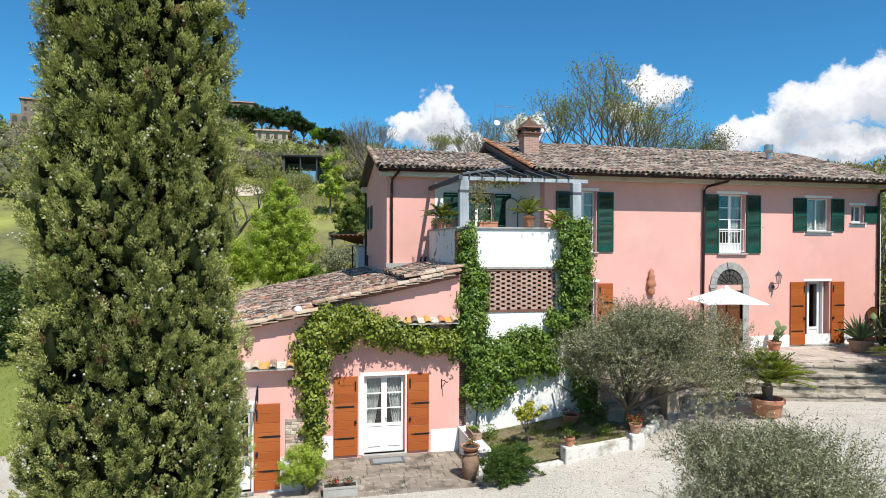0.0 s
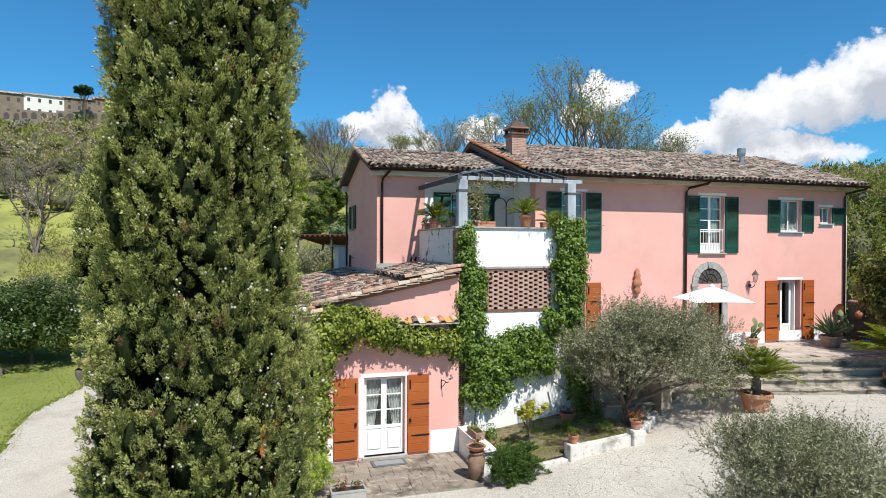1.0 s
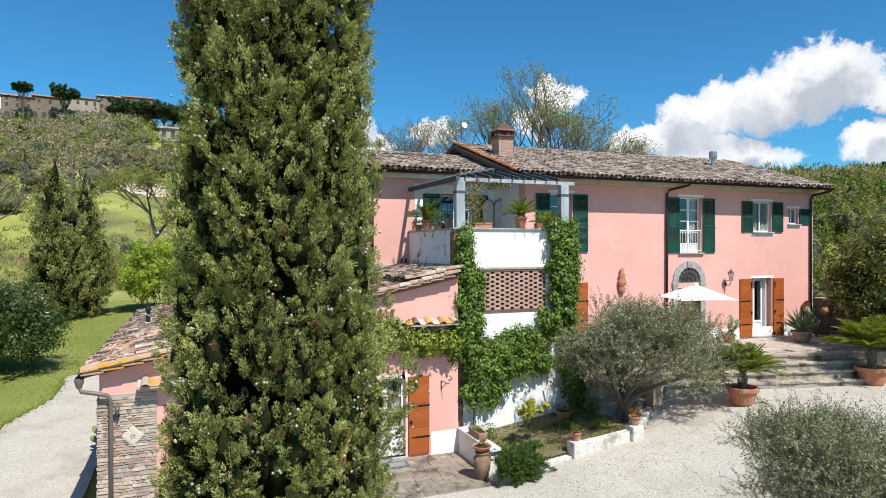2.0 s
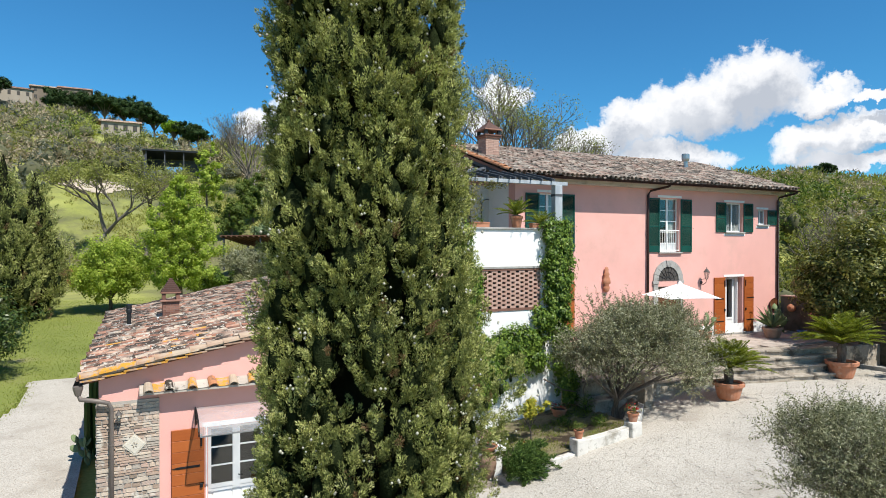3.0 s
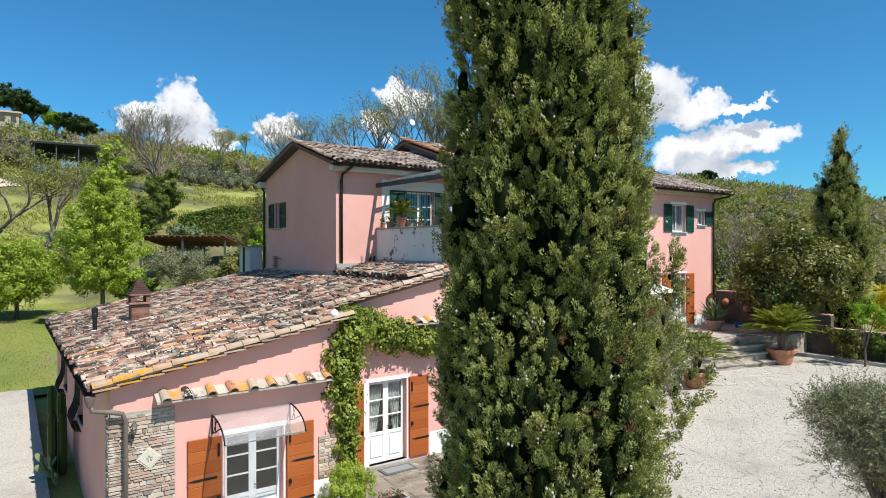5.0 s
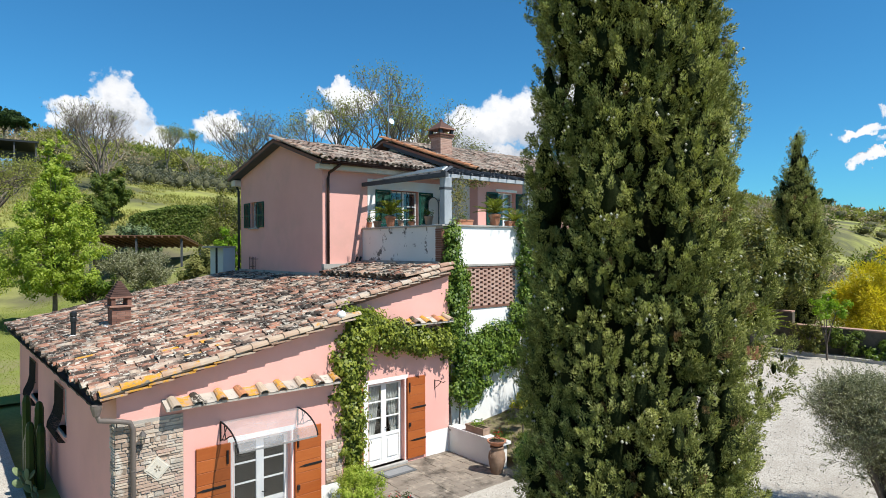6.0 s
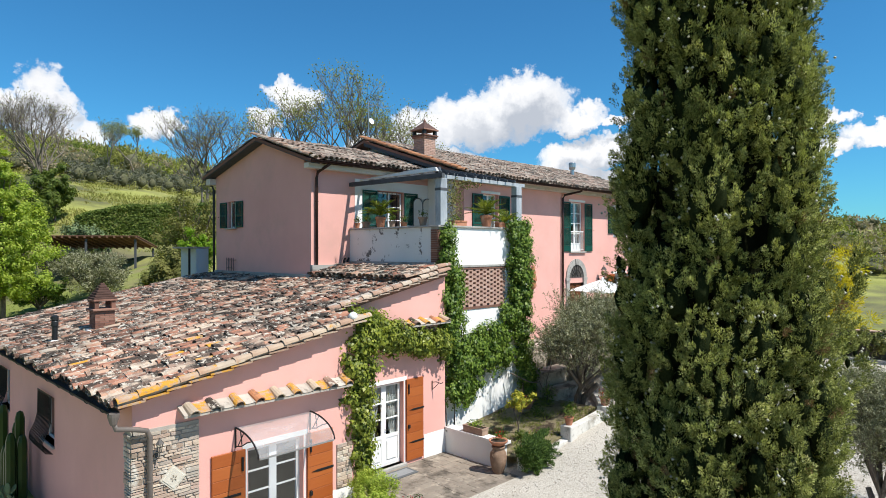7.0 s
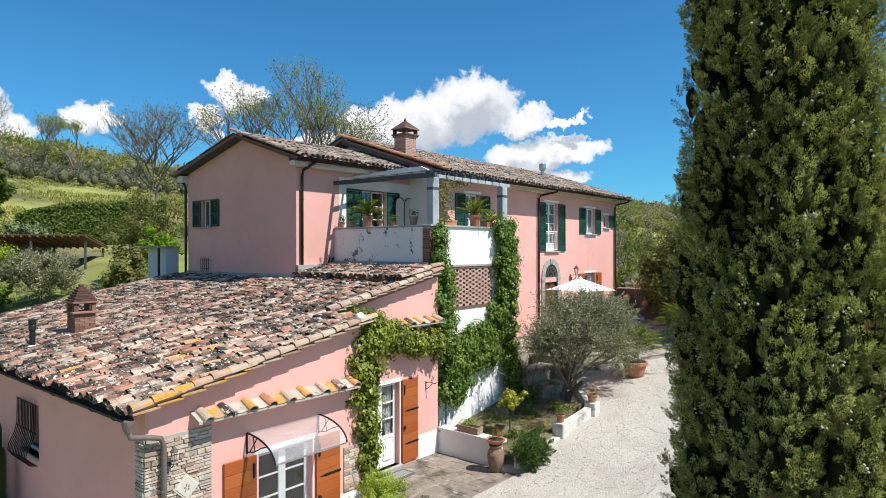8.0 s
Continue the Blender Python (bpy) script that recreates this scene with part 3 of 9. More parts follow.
structure("partition", boxes((FX0 + 0.5, FX1 - 0.45, FAC + 3.4, FAC + 3.5, 2.3, 8.9), (13.0, 13.1, FAC + 0.45, FAC + 3.4, 2.3, 8.9), (18.6, 18.7, FAC + 0.45, FAC + 3.4, 2.3, 8.9), (A_X0 + 0.4, B_X1, 22.0, 22.1, 0.0, 3.15)), M_DARKROOM, "partition walls inside the house, coloured dark for dim rooms")
# white painted base of the walls
structure("baseboard", boxes((17.45, FX1 + 0.01, FAC - 0.012, FAC, 2.0, 2.72), (A_X1 - 1.0, A_X1 + 0.012, A_Y - 0.012, A_Y, -0.4, 0.68), (3.84, B_X1 - 0.02, B_Y - 0.012, B_Y, -0.2, 0.68), (A_X1, 0.9, B_Y - 0.012, B_Y, -0.2, 0.68)), M_WHITE, "white painted plinth band along the pink walls", "plinth")

# ---- roofs: barrel tiles over pans ----
SEGT = 6


def tile_template(length, r0, r1, thick=0.018, up=True):
    """A tapered half-round tile along +y (uphill), bottom end at y=0. up: cover tile, else pan."""
    vs, fs = [], []
    n = SEGT
    for j, (yy, r) in enumerate(((0, r0), (length, r1))):
        for layer in (0, 1):
            rr = r - layer * thick
            for k in range(n + 1):
                a = math.pi * k / n
                h = rr * math.sin(a) * (0.86 if up else -0.6)
                vs.append((-rr * math.cos(a), yy, h if up else h + layer * thick * 0.0))
    m = n + 1
    for k in range(n):
        fs.append((k, k + 1, 2 * m + k + 1, 2 * m + k))            # outside
        fs.append((m + k + 1, m + k, 3 * m + k, 3 * m + k + 1))    # inside
        fs.append((k + 1, k, m + k, m + k + 1))                    # lower end
    return np.array(vs), np.array(fs)


COVER, COVER_F = tile_template(0.50, 0.105, 0.082)
PAN, PAN_F = tile_template(0.50, 0.085, 0.10, up=False)


def roof_slope(origin, across, uphill, width, length, seed, skip=None, pitch_x=0.215, course=0.36, jitter=1.0, lift=0.02):
    """Tiles over a slope. origin: the eave's start; across: unit vector along the eave; uphill: unit vector up the slope.
    Returns (covers, pans) as lists of 4x4 matrices."""
    rng = random.Random(seed)
    o, ax, up = Vector(origin), Vector(across).normalized(), Vector(uphill).normalized()
    nrm = ax.cross(up).normalized()
    if nrm.z < 0:
        nrm = -nrm
    base = Matrix((( ax.x, up.x, nrm.x, 0), (ax.y, up.y, nrm.y, 0), (ax.z, up.z, nrm.z, 0), (0, 0, 0, 1)))
    covers, pans = [], []
    nx, ny = int(width / pitch_x), int(length / course)
    for i in range(nx + 1):
        drift = rng.uniform(-0.05, 0.05) * jitter
        for j in range(ny):
            u, v = i * pitch_x, j * course + drift + rng.uniform(-0.02, 0.02) * jitter
            sag = 0.035 * noise.noise((u * 0.35 + seed, v * 0.35, 0.0))
            p = o + ax * u + up * v + nrm * (lift + sag)
            if skip and skip(p):
                continue
            wob = Matrix.Rotation(rng.gauss(0, 0.05) * jitter, 4, "Z") @ Matrix.Rotation(-0.035 + rng.gauss(0, 0.016) * jitter, 4, "X") @ Matrix.Rotation(rng.gauss(0, 0.05) * jitter, 4, "Y")
            covers.append(Matrix.Translation(p + nrm * (0.055 + rng.uniform(-0.008, 0.012) * jitter)) @ base @ wob)
            if i < nx:
                pans.append(Matrix.Translation(p + ax * pitch_x / 2 + nrm * 0.05) @ base @ Matrix.Rotation(-0.03, 4, "X"))
    return covers, pans


def joined(mats, vs, fs):
    """All the placed pieces as one array mesh."""
    if not mats:
        return np.zeros((0, 3)), np.zeros((0, fs.shape[1]), int)
    M = np.array([np.array(m) for m in mats])
    h = np.concatenate([vs, np.ones((len(vs), 1))], 1)
    out = np.einsum("nij,kj->nki", M, h)[:, :, :3].reshape(-1, 3)
    F = (fs[None] + (np.arange(len(mats)) * len(vs))[:, None, None]).reshape(-1, fs.shape[1])
    return out, F


def stack(*pairs):
    V, F, n = [], [], 0
    for v, f in pairs:
        V.append(v)
        F.append(f + n)
        n += len(v)
    return np.concatenate(V), np.concatenate(F)


def roof(name, deck_bm, label):
    return tagged(part(name, deck_bm, M_BRICK), label, "tiled roof", kind="structure")


def slab(bm, corners, thick):
    """A roof deck from four corners, drawn down by thick."""
    A = [bm.verts.new(c) for c in corners]
    B = [bm.verts.new((c[0], c[1], c[2] - thick)) for c in corners]
    bm.faces.new(A)
    bm.faces.new(B[::-1])
    for i in range(4):
        j = (i + 1) % 4
        bm.faces.new((A[j], A[i], B[i], B[j]))


TILE_PIECES = []     # nearest tiles, built as single objects at the end of the file


def lay(name, rf, covers, pans, near, mat):
    """Tiles of one slope: those inside near() become single pieces, the rest one mesh."""
    close = [m for m in covers if near and near(m.translation)][:300]
    ids = {id(m) for m in close}
    rest = [m for m in covers if id(m) not in ids]
    V, F = stack(joined(rest, COVER, COVER_F), joined(pans, PAN, PAN_F))
    ob = np_mesh("roof_tiling", V, F, mat, rf, smooth=False)
    tagged(ob, "weathered barrel tiles in overlapping rows", "", kind="stuff")
    TILE_PIECES.extend((rf, m, mat) for m in close)


# low wing roof, rising towards the upper wing
LZ = 4.46                                  # deck height at x = 0
LS = 0.205
lx0, lx1 = A_X0 - 0.28, T_X0
bm = bmesh.new()
slab(bm, [(lx0, 16.64, LZ + LS * lx0), (A_X1 + 0.14, 16.64, LZ + LS * (A_X1 + 0.14)), (A_X1 + 0.14, 31.2, LZ + LS * (A_X1 + 0.14)), (lx0, 31.2, LZ + LS * lx0)], 0.05)
slab(bm, [(A_X1 + 0.14, 18.24, LZ + LS * (A_X1 + 0.14)), (lx1, 18.24, LZ + LS * lx1), (lx1, BLK, LZ + LS * lx1), (A_X1 + 0.14, BLK, LZ + LS * (A_X1 + 0.14))], 0.09)
slab(bm, [(A_X1 + 0.14, BLK, LZ + LS * (A_X1 + 0.14)), (BX, BLK, LZ + LS * BX), (BX, 31.2, LZ + LS * BX), (A_X1 + 0.14, 31.2, LZ + LS * (A_X1 + 0.14))], 0.09)
low = roof("roof_low", bm, "long low mono-pitch roof of lichen-stained terracotta barrel tiles")
up = Vector((1, 0, LS)).normalized()
c, p = roof_slope((lx0 - 0.08, 16.68, LZ + LS * (lx0 - 0.08)), (0, 1, 0), up, 14.5, 10.4, 3, jitter=1.5,
                  skip=lambda q: (q.x > A_X1 - 0.25 and q.y < 18.2) or (q.x > BX - 0.42 and q.y > BLK - 0.1) or (q.x > 2.95 and q.y > 18.6 and q.y < BLK + 0.1) or q.x > 4.3)
lay("low", low, c, p, lambda q: q.x < -1.3 and q.y < 21.4, M_TILE)


def verge(parent, p0, p1, n, side, mat, name="verge_tile", seed=5):
    """A row of tiles along a sloping roof edge."""
    rng = random.Random(seed)
    p0, p1 = Vector(p0), Vector(p1)
    up = (p1 - p0).normalized()
    ax = Vector(side)
    nrm = ax.cross(up)
    if nrm.z < 0:
        nrm = -nrm
        ax = -ax
    base = Matrix(((ax.x, up.x, nrm.x, 0), (ax.y, up.y, nrm.y, 0), (ax.z, up.z, nrm.z, 0), (0, 0, 0, 1)))
    for i in range(n):
        q = p0 + (p1 - p0) * (i / n)
        m = Matrix.Translation(q + Vector((0, 0, rng.uniform(-0.01, 0.012)))) @ base @ Matrix.Rotation(rng.gauss(0, 0.03), 4, "Z") @ Matrix.Rotation(-0.04, 4, "X") @ Matrix.Scale(1.12, 4)
        TILE_PIECES.append((parent, m, M_LICHEN if seed == 5 and i < 5 else mat))


verge(low, (lx0 - 0.05, 16.58, LZ + LS * lx0 + 0.10), (A_X1 + 0.1, 16.58, LZ + LS * A_X1 + 0.10), 15, (0, 1, 0), M_TILE_EDGE)
verge(low, (A_X1 + 0.2, 18.16, LZ + LS * A_X1 + 0.13), (lx1 - 0.2, 18.16, LZ + LS * lx1 + 0.08), 12, (0, 1, 0), M_TILE_WORN, seed=8)
# flat tiles laid in level steps under the verge
rv = random.Random(77)
for x0, x1, yf, yb, n, dz, mt in ((lx0 - 0.05, A_X1 + 0.05, 16.46, 16.756, 13, 0.0, M_TILE_EDGE), (A_X1 + 0.25, lx1 - 0.25, 18.05, 18.346, 11, 0.02, M_TILE_WORN)):
    for i in range(n):
        a, b = x0 + (x1 - x0) * i / n, x0 + (x1 - x0) * (i + 1.12) / n
        za = LZ + LS * a + dz + 0.035 + rv.uniform(-0.006, 0.006)
        zb = za + LS * (b - a) * 0.45
        bs = bmesh.new()
        prism(bs, [(a, za), (b, zb), (b, zb + 0.03), (a, za + 0.03)], "y", yf + rv.uniform(-0.012, 0.012), yb)
        part("verge_slab", bs, M_LICHEN if mt == M_TILE_EDGE and i < 6 else mt, low)
    bs = bmesh.new()
    prism(bs, [(x0 + 0.03, LZ + LS * x0 + dz + 0.05), (x1, LZ + LS * x1 + dz + 0.05), (x1, LZ + LS * x1 + dz + 0.15), (x0 + 0.03, LZ + LS * x0 + dz + 0.15)], "y", yf + 0.07, yb)
    part("verge_mortar", bs, M_TILE_PALE, low)
# a raised strip of tiles against the terrace
bm = bmesh.new()
slab(bm, [(3.12, 18.3, LZ + LS * 3.12 + 0.20), (T_X0, 18.3, LZ + LS * T_X0 + 0.16), (T_X0, BLK, LZ + LS * T_X0 + 0.16), (3.12, BLK, LZ + LS * 3.12 + 0.20)], 0.12)
strip = roof("roof_strip", bm, "raised strip of barrel tiles against the terrace parapet")
c, p = roof_slope((3.02, 18.42, LZ + LS * 3.02 + 0.17), (0, 1, 0), up, 4.75, 1.55, 9)
lay("strip", strip, c, p, None, M_TILE)
verge(strip, (3.0, 18.3, LZ + LS * 3.0 + 0.27), (T_X0 - 0.1, 18.3, LZ + LS * T_X0 + 0.22), 5, (0, 1, 0), M_TILE_WORN, seed=12)

# main roof
MS = 0.325
ME_Y, ME_Z, MR_Y = 20.46, 8.93, 26.5
MR_Z = ME_Z + MS * (MR_Y - ME_Y)
mx0, mx1 = 8.0, 24.16
bm = bmesh.new()
slab(bm, [(mx0, ME_Y, ME_Z), (mx1, ME_Y, ME_Z), (mx1, MR_Y, MR_Z), (mx0, MR_Y, MR_Z)], 0.10)
slab(bm, [(mx0, MR_Y, MR_Z), (mx1, MR_Y, MR_Z), (mx1, 32.1, MR_Z - MS * (32.1 - MR_Y)), (mx0, 32.1, MR_Z - MS * (32.1 - MR_Y))], 0.10)
main = roof("roof_main", bm, "long gabled roof of grey-brown weathered barrel tiles")
upm = Vector((0, 1, MS)).normalized()
c, p = roof_slope((mx0 + 0.1, ME_Y - 0.08, ME_Z - 0.02), (1, 0, 0), upm, mx1 - mx0 - 0.2, 6.4, 21)
lay("main", main, c, p, None, M_TILE_OLD)
upr = Vector((0, -1, MS)).normalized()
c, p = roof_slope((mx0 + 0.1, 32.1, MR_Z - MS * (32.1 - MR_Y)), (1, 0, 0), upr, mx1 - mx0 - 0.2, 5.8, 22)
lay("main_rear", main, c, p, None, M_TILE_OLD)
verge(main, (mx0 + 0.02, ME_Y, ME_Z + 0.12), (mx0 + 0.02, MR_Y, MR_Z + 0.12), 17, (1, 0, 0), M_TILE_RED, seed=14)

# upper wing roof
WE_Y, WE_Z, WR_Y, WS = 22.62, 9.16, 26.26, 0.318
WE_R, WS_R = 30.75, 0.248                  # rear eave of the wing and its slope
WR_Z = WE_Z + WS * (WR_Y - WE_Y)
wx0, wx1 = 2.74, 8.3
bm = bmesh.new()
slab(bm, [(wx0, WE_Y, WE_Z), (wx1, WE_Y, WE_Z), (wx1, WR_Y, WR_Z), (wx0, WR_Y, WR_Z)], 0.10)
slab(bm, [(wx0, WR_Y, WR_Z), (wx1, WR_Y, WR_Z), (wx1, WE_R, WR_Z - WS_R * (WE_R - WR_Y)), (wx0, WE_R, WR_Z - WS_R * (WE_R - WR_Y))], 0.10)
wing = roof("roof_wing", bm, "gabled roof of weathered barrel tiles on the upper wing")
c, p = roof_slope((wx0 + 0.12, WE_Y - 0.08, WE_Z - 0.02), (1, 0, 0), Vector((0, 1, WS)), wx1 - wx0 - 0.15, 3.95, 31)
lay("wing", wing, c, p, None, M_TILE_OLD)
c, p = roof_slope((wx0 + 0.12, WE_R, WR_Z - WS_R * (WE_R - WR_Y)), (1, 0, 0), Vector((0, -1, WS_R)), wx1 - wx0 - 0.15, 4.65, 32)
lay("wing_rear", wing, c, p, None, M_TILE_OLD)
verge(wing, (wx0 + 0.04, WE_Y, WE_Z + 0.11), (wx0 + 0.04, WR_Y, WR_Z + 0.11), 14, (1, 0, 0), M_TILE_WORN, seed=15)


# ---- windows, doors and shutters (local: x along the wall, y inwards, z up from the opening's foot) ----
def louvre_shutter(parent, x0, x1, z0, z1, solid=0.0, y=-0.055):
    """A green louvred shutter folded back flat against the wall."""
    s = 0.065
    rows = [(x0, x0 + s, y, y + 0.04, z0, z1), (x1 - s, x1, y, y + 0.04, z0, z1), (x0 + s, x1 - s, y, y + 0.04, z1 - s, z1), (x0 + s, x1 - s, y, y + 0.04, z0, z0 + max(s, solid))]
    mid = z0 + (z1 - z0) * 0.48
    if z1 - z0 > 1.0:
        rows.append((x0 + s, x1 - s, y, y + 0.04, mid - 0.035, mid + 0.035))
    sh = part("shutter", boxes(*rows, bevel=0.005), M_GREEN, parent, "dark green louvred wooden shutter, folded open")
    bm = bmesh.new()
    z = z0 + max(s, solid) + 0.03
    while z < z1 - s - 0.01:
        if not (z1 - z0 > 1.0 and mid - 0.05 < z < mid + 0.05):
            box(bm, x0 + s, x1 - s, -0.004, 0.004, -0.022, 0.022, Matrix.Translation((0, y + 0.02, z)) @ Matrix.Rotation(radians(-42), 4, "X"))
        z += 0.043
    part("louvres", bm, M_GREEN, sh)
    bm = bmesh.new()
    hx = x1 + 0.03 if x0 > 0 else x0 - 0.03
    tube(bm, [(hx, y - 0.01, z0 + (z1 - z0) * 0.45), (hx + (0.05 if x0 > 0 else -0.05), y - 0.03, z0 + (z1 - z0) * 0.45 - 0.02)], 0.008, 6)
    part("shutter_catch", bm, M_IRON, sh)
    return sh


def board_shutter(parent, x0, x1, z0, z1, y=-0.06, hinge_right=True):
    """An orange shutter of horizontal boards in a frame, with black strap hinges."""
    sh = part("shutter", boxes((x0, x1, y + 0.018, y + 0.045, z0, z1), bevel=0.004), M_ORANGE, parent, "orange varnished board shutter with black strap hinges, open")
    n = 9
    for i in range(n):
        a, b = z0 + (z1 - z0) * i / n, z0 + (z1 - z0) * (i + 1) / n
        part("board", boxes((x0 + 0.005, x1 - 0.005, y, y + 0.018, a + 0.004, b - 0.004), bevel=0.004), M_ORANGE, sh)
    hx0, hx1 = (x0 + 0.10, x1 + 0.01) if hinge_right else (x0 - 0.01, x1 - 0.10)
    for k in (0.22, 0.62):
        z = z0 + (z1 - z0) * k
        bm = boxes((hx0 + 0.12, hx1, y - 0.014, y - 0.001, z - 0.026, z + 0.026), bevel=0.004)
        prism(bm, [(hx0, z), (hx0 + 0.12, z - 0.018), (hx0 + 0.12, z + 0.018)], "y", y - 0.014, y - 0.001)
        part("strap_hinge", bm, M_IRON, sh, "black iron strap hinge")
    bx = x0 + 0.07 if hinge_right else x1 - 0.07
    part("bolt", boxes((bx - 0.02, bx + 0.02, y - 0.03, y - 0.001, z1 - 0.42, z1 - 0.14), (bx - 0.03, bx + 0.03, y - 0.05, y - 0.001, z0 + (z1 - z0) * 0.40, z0 + (z1 - z0) * 0.40 + 0.10), bevel=0.004), M_IRON, sh, "black iron bolt")
    return sh


def glazing(parent, x0, x1, z0, z1, y, cols, rows, bar=0.03, frame=0.055, solid=0.0, mat=None, name="sash"):
    """A glazed leaf: frame, bars, panes, a solid panel of that height below."""
    mat = mat or M_WHITE_WOOD
    zz = z0 + solid
    r = [(x0, x0 + frame, y, y + 0.05, z0, z1), (x1 - frame, x1, y, y + 0.05, z0, z1), (x0 + frame, x1 - frame, y, y + 0.05, z1 - frame, z1), (x0 + frame, x1 - frame, y, y + 0.05, zz, zz + frame)]
    if solid:
        r += [(x0 + frame, x1 - frame, y, y + 0.05, z0, z0 + 0.1), (x0 + frame, x1 - frame, y + 0.018, y + 0.035, z0 + 0.1, zz)]
    w, h = (x1 - x0 - 2 * frame) / cols, (z1 - frame - zz - frame) / rows
    for i in range(1, cols):
        r.append((x0 + frame + i * w - bar / 2, x0 + frame + i * w + bar / 2, y + 0.008, y + 0.042, zz + frame, z1 - frame))
    for j in range(1, rows):
        r.append((x0 + frame, x1 - frame, y + 0.006, y + 0.044, zz + frame + j * h - bar / 2, zz + frame + j * h + bar / 2))
    leaf = part(name, boxes(*r), mat, parent)
    for i in range(cols):
        for j in range(rows):
            g = part("pane", boxes((x0 + frame + i * w, x0 + frame + (i + 1) * w, y + 0.022, y + 0.027, zz + frame + j * h, zz + frame + (j + 1) * h)), M_GLASS, leaf)
            g.visible_shadow = False
    return leaf


def curtain(parent, x0, x1, z0, z1, y, part_open=0.0):
    """A gathered curtain in folds; part_open narrows it towards its foot."""
    bm = bmesh.new()
    n, m = 36, 8
    grid = []
    for j in range(m + 1):
        v = j / m
        row = []
        for i in range(n + 1):
            u = i / n
            xx = x0 + (x1 - x0) * u * (1 - part_open * v)
            row.append(bm.verts.new((xx, y + 0.03 * math.sin(u * 30) + 0.01 * math.sin(u * 71 + v * 3), z1 - (z1 - z0) * v)))
        grid.append(row)
    for a, b in zip(grid, grid[1:]):
        for i in range(n):
            bm.faces.new((a[i], a[i + 1], b[i + 1], b[i]))
    bmesh.ops.solidify(bm, geom=list(bm.faces), thickness=0.004)
    return part("curtain", bm, M_CURTAIN, parent, "white net curtain", smooth=True)


def surround(parent, w, h, t=0.09, y=-0.012):
    part("trim", boxes((-w / 2 - t, w / 2 + t, y, 0.0, h, h + t * 1.1)), M_WHITE, parent)
    part("reveal", boxes((-w / 2, -w / 2 + 0.02, 0.002, 0.16, 0, h), (w / 2 - 0.02, w / 2, 0.002, 0.16, 0, h), (-w / 2 + 0.02, w / 2 - 0.02, 0.002, 0.16, h - 0.02, h)), M_PINK, parent)


def stone_sill(parent, w, t=0.06, d=0.10, over=0.07):
    part("sill", boxes((-w / 2 - over, w / 2 + over, -d, 0.16, -t, 0.0), bevel=0.008), M_GREY_STONE, parent, "grey stone sill")


def opening(name, kind, m, w, h, label):
    r = root(name, m, label, kind, kind="structure")
    return r


# upper floor, front: french window with a white balustrade
def french_window_upper(name, x0, x1, z0, z1, rail, label):
    w, h = x1 - x0, z1 - z0
    r = opening(name, "window", pose((x0 + x1) / 2, FAC, z0), w, h, label)
    surround(r, w, h)
    stone_sill(r, w)
    glazing(r, -w / 2 + 0.02, 0.0, 0, h - 0.02, 0.16, 1, 4, solid=0.35)
    glazing(r, 0.0, w / 2 - 0.02, 0, h - 0.02, 0.17, 1, 4, solid=0.35)
    curtain(r, 0.06, w / 2 - 0.05, 0.4, h - 0.05, 0.27, 0.25)
    if rail:
        bm = boxes((-w / 2 + 0.02, w / 2 - 0.02, 0.02, 0.05, 0.92, 0.96), (-w / 2 + 0.02, w / 2 - 0.02, 0.02, 0.05, 0.06, 0.09))
        part("railing", bm, M_WHITE_WOOD, r, "white iron railing")
        for i in range(9):
            xx = -w / 2 + 0.07 + (w - 0.14) * i / 8
            bm = bmesh.new()
            tube(bm, [(xx, 0.035, 0.08), (xx, 0.035, 0.93)], 0.011, 6)
            part("baluster", bm, M_WHITE_WOOD, r)
    louvre_shutter(r, -w / 2 - 0.64, -w / 2 - 0.02, 0.0, h - 0.04, 0.28)
    louvre_shutter(r, w / 2 + 0.02, w / 2 + 0.68, 0.0, h - 0.04, 0.28)
    return r


french_window_upper("window_1", 15.97, 17.18, 6.03, 8.37, True, "white french window with green shutters and white railing")
french_window_upper("window_2", 9.75, 10.74, 6.08, 8.36, False, "white french window with green shutters beside the terrace")


def casement(name, m, w, h, label, left=True, right=True, sw=0.64, grille=False):
    r = opening(name, "window", m, w, h, label)
    if not grille:
        surround(r, w, h)
    stone_sill(r, w)
    part("window_frame", boxes((-w / 2 + 0.02, -w / 2 + 0.045, 0.14, 0.2, 0, h), (w / 2 - 0.045, w / 2 - 0.02, 0.14, 0.2, 0, h), (-w / 2 + 0.045, w / 2 - 0.045, 0.14, 0.2, h - 0.045, h - 0.02), (-w / 2 + 0.045, w / 2 - 0.045, 0.14, 0.2, 0.0, 0.03)), M_WHITE_WOOD, r)
    if not grille:
        part("sill_band", boxes((-w / 2 - 0.12, w / 2 + 0.12, -0.01, 0.0, -0.17, -0.062)), M_WHITE, r)
    glazing(r, -w / 2 + 0.045, 0.0, 0.03, h - 0.045, 0.15, 1, 1, frame=0.03)
    glazing(r, 0.0, w / 2 - 0.045, 0.03, h - 0.045, 0.15, 1, 1, frame=0.03)
    if not grille:
        curtain(r, -w / 2 + 0.08, w / 2 - 0.08, 0.04, h - 0.05, 0.235)
    if left:
        louvre_shutter(r, -w / 2 - sw - 0.01, -w / 2 - 0.01, 0.0, h - 0.02)
    if right:
        louvre_shutter(r, w / 2 + 0.01, w / 2 + sw + 0.01, 0.0, h - 0.02)
    if grille:
        for i in range(4):
            bm = bmesh.new()
            xx = -w / 2 + w * (i + 0.5) / 4
            tube(bm, [(xx, 0.06, 0), (xx, 0.06, h)], 0.009, 6)
            part("bar", bm, M_IRON, r, "black iron bar")
    return r


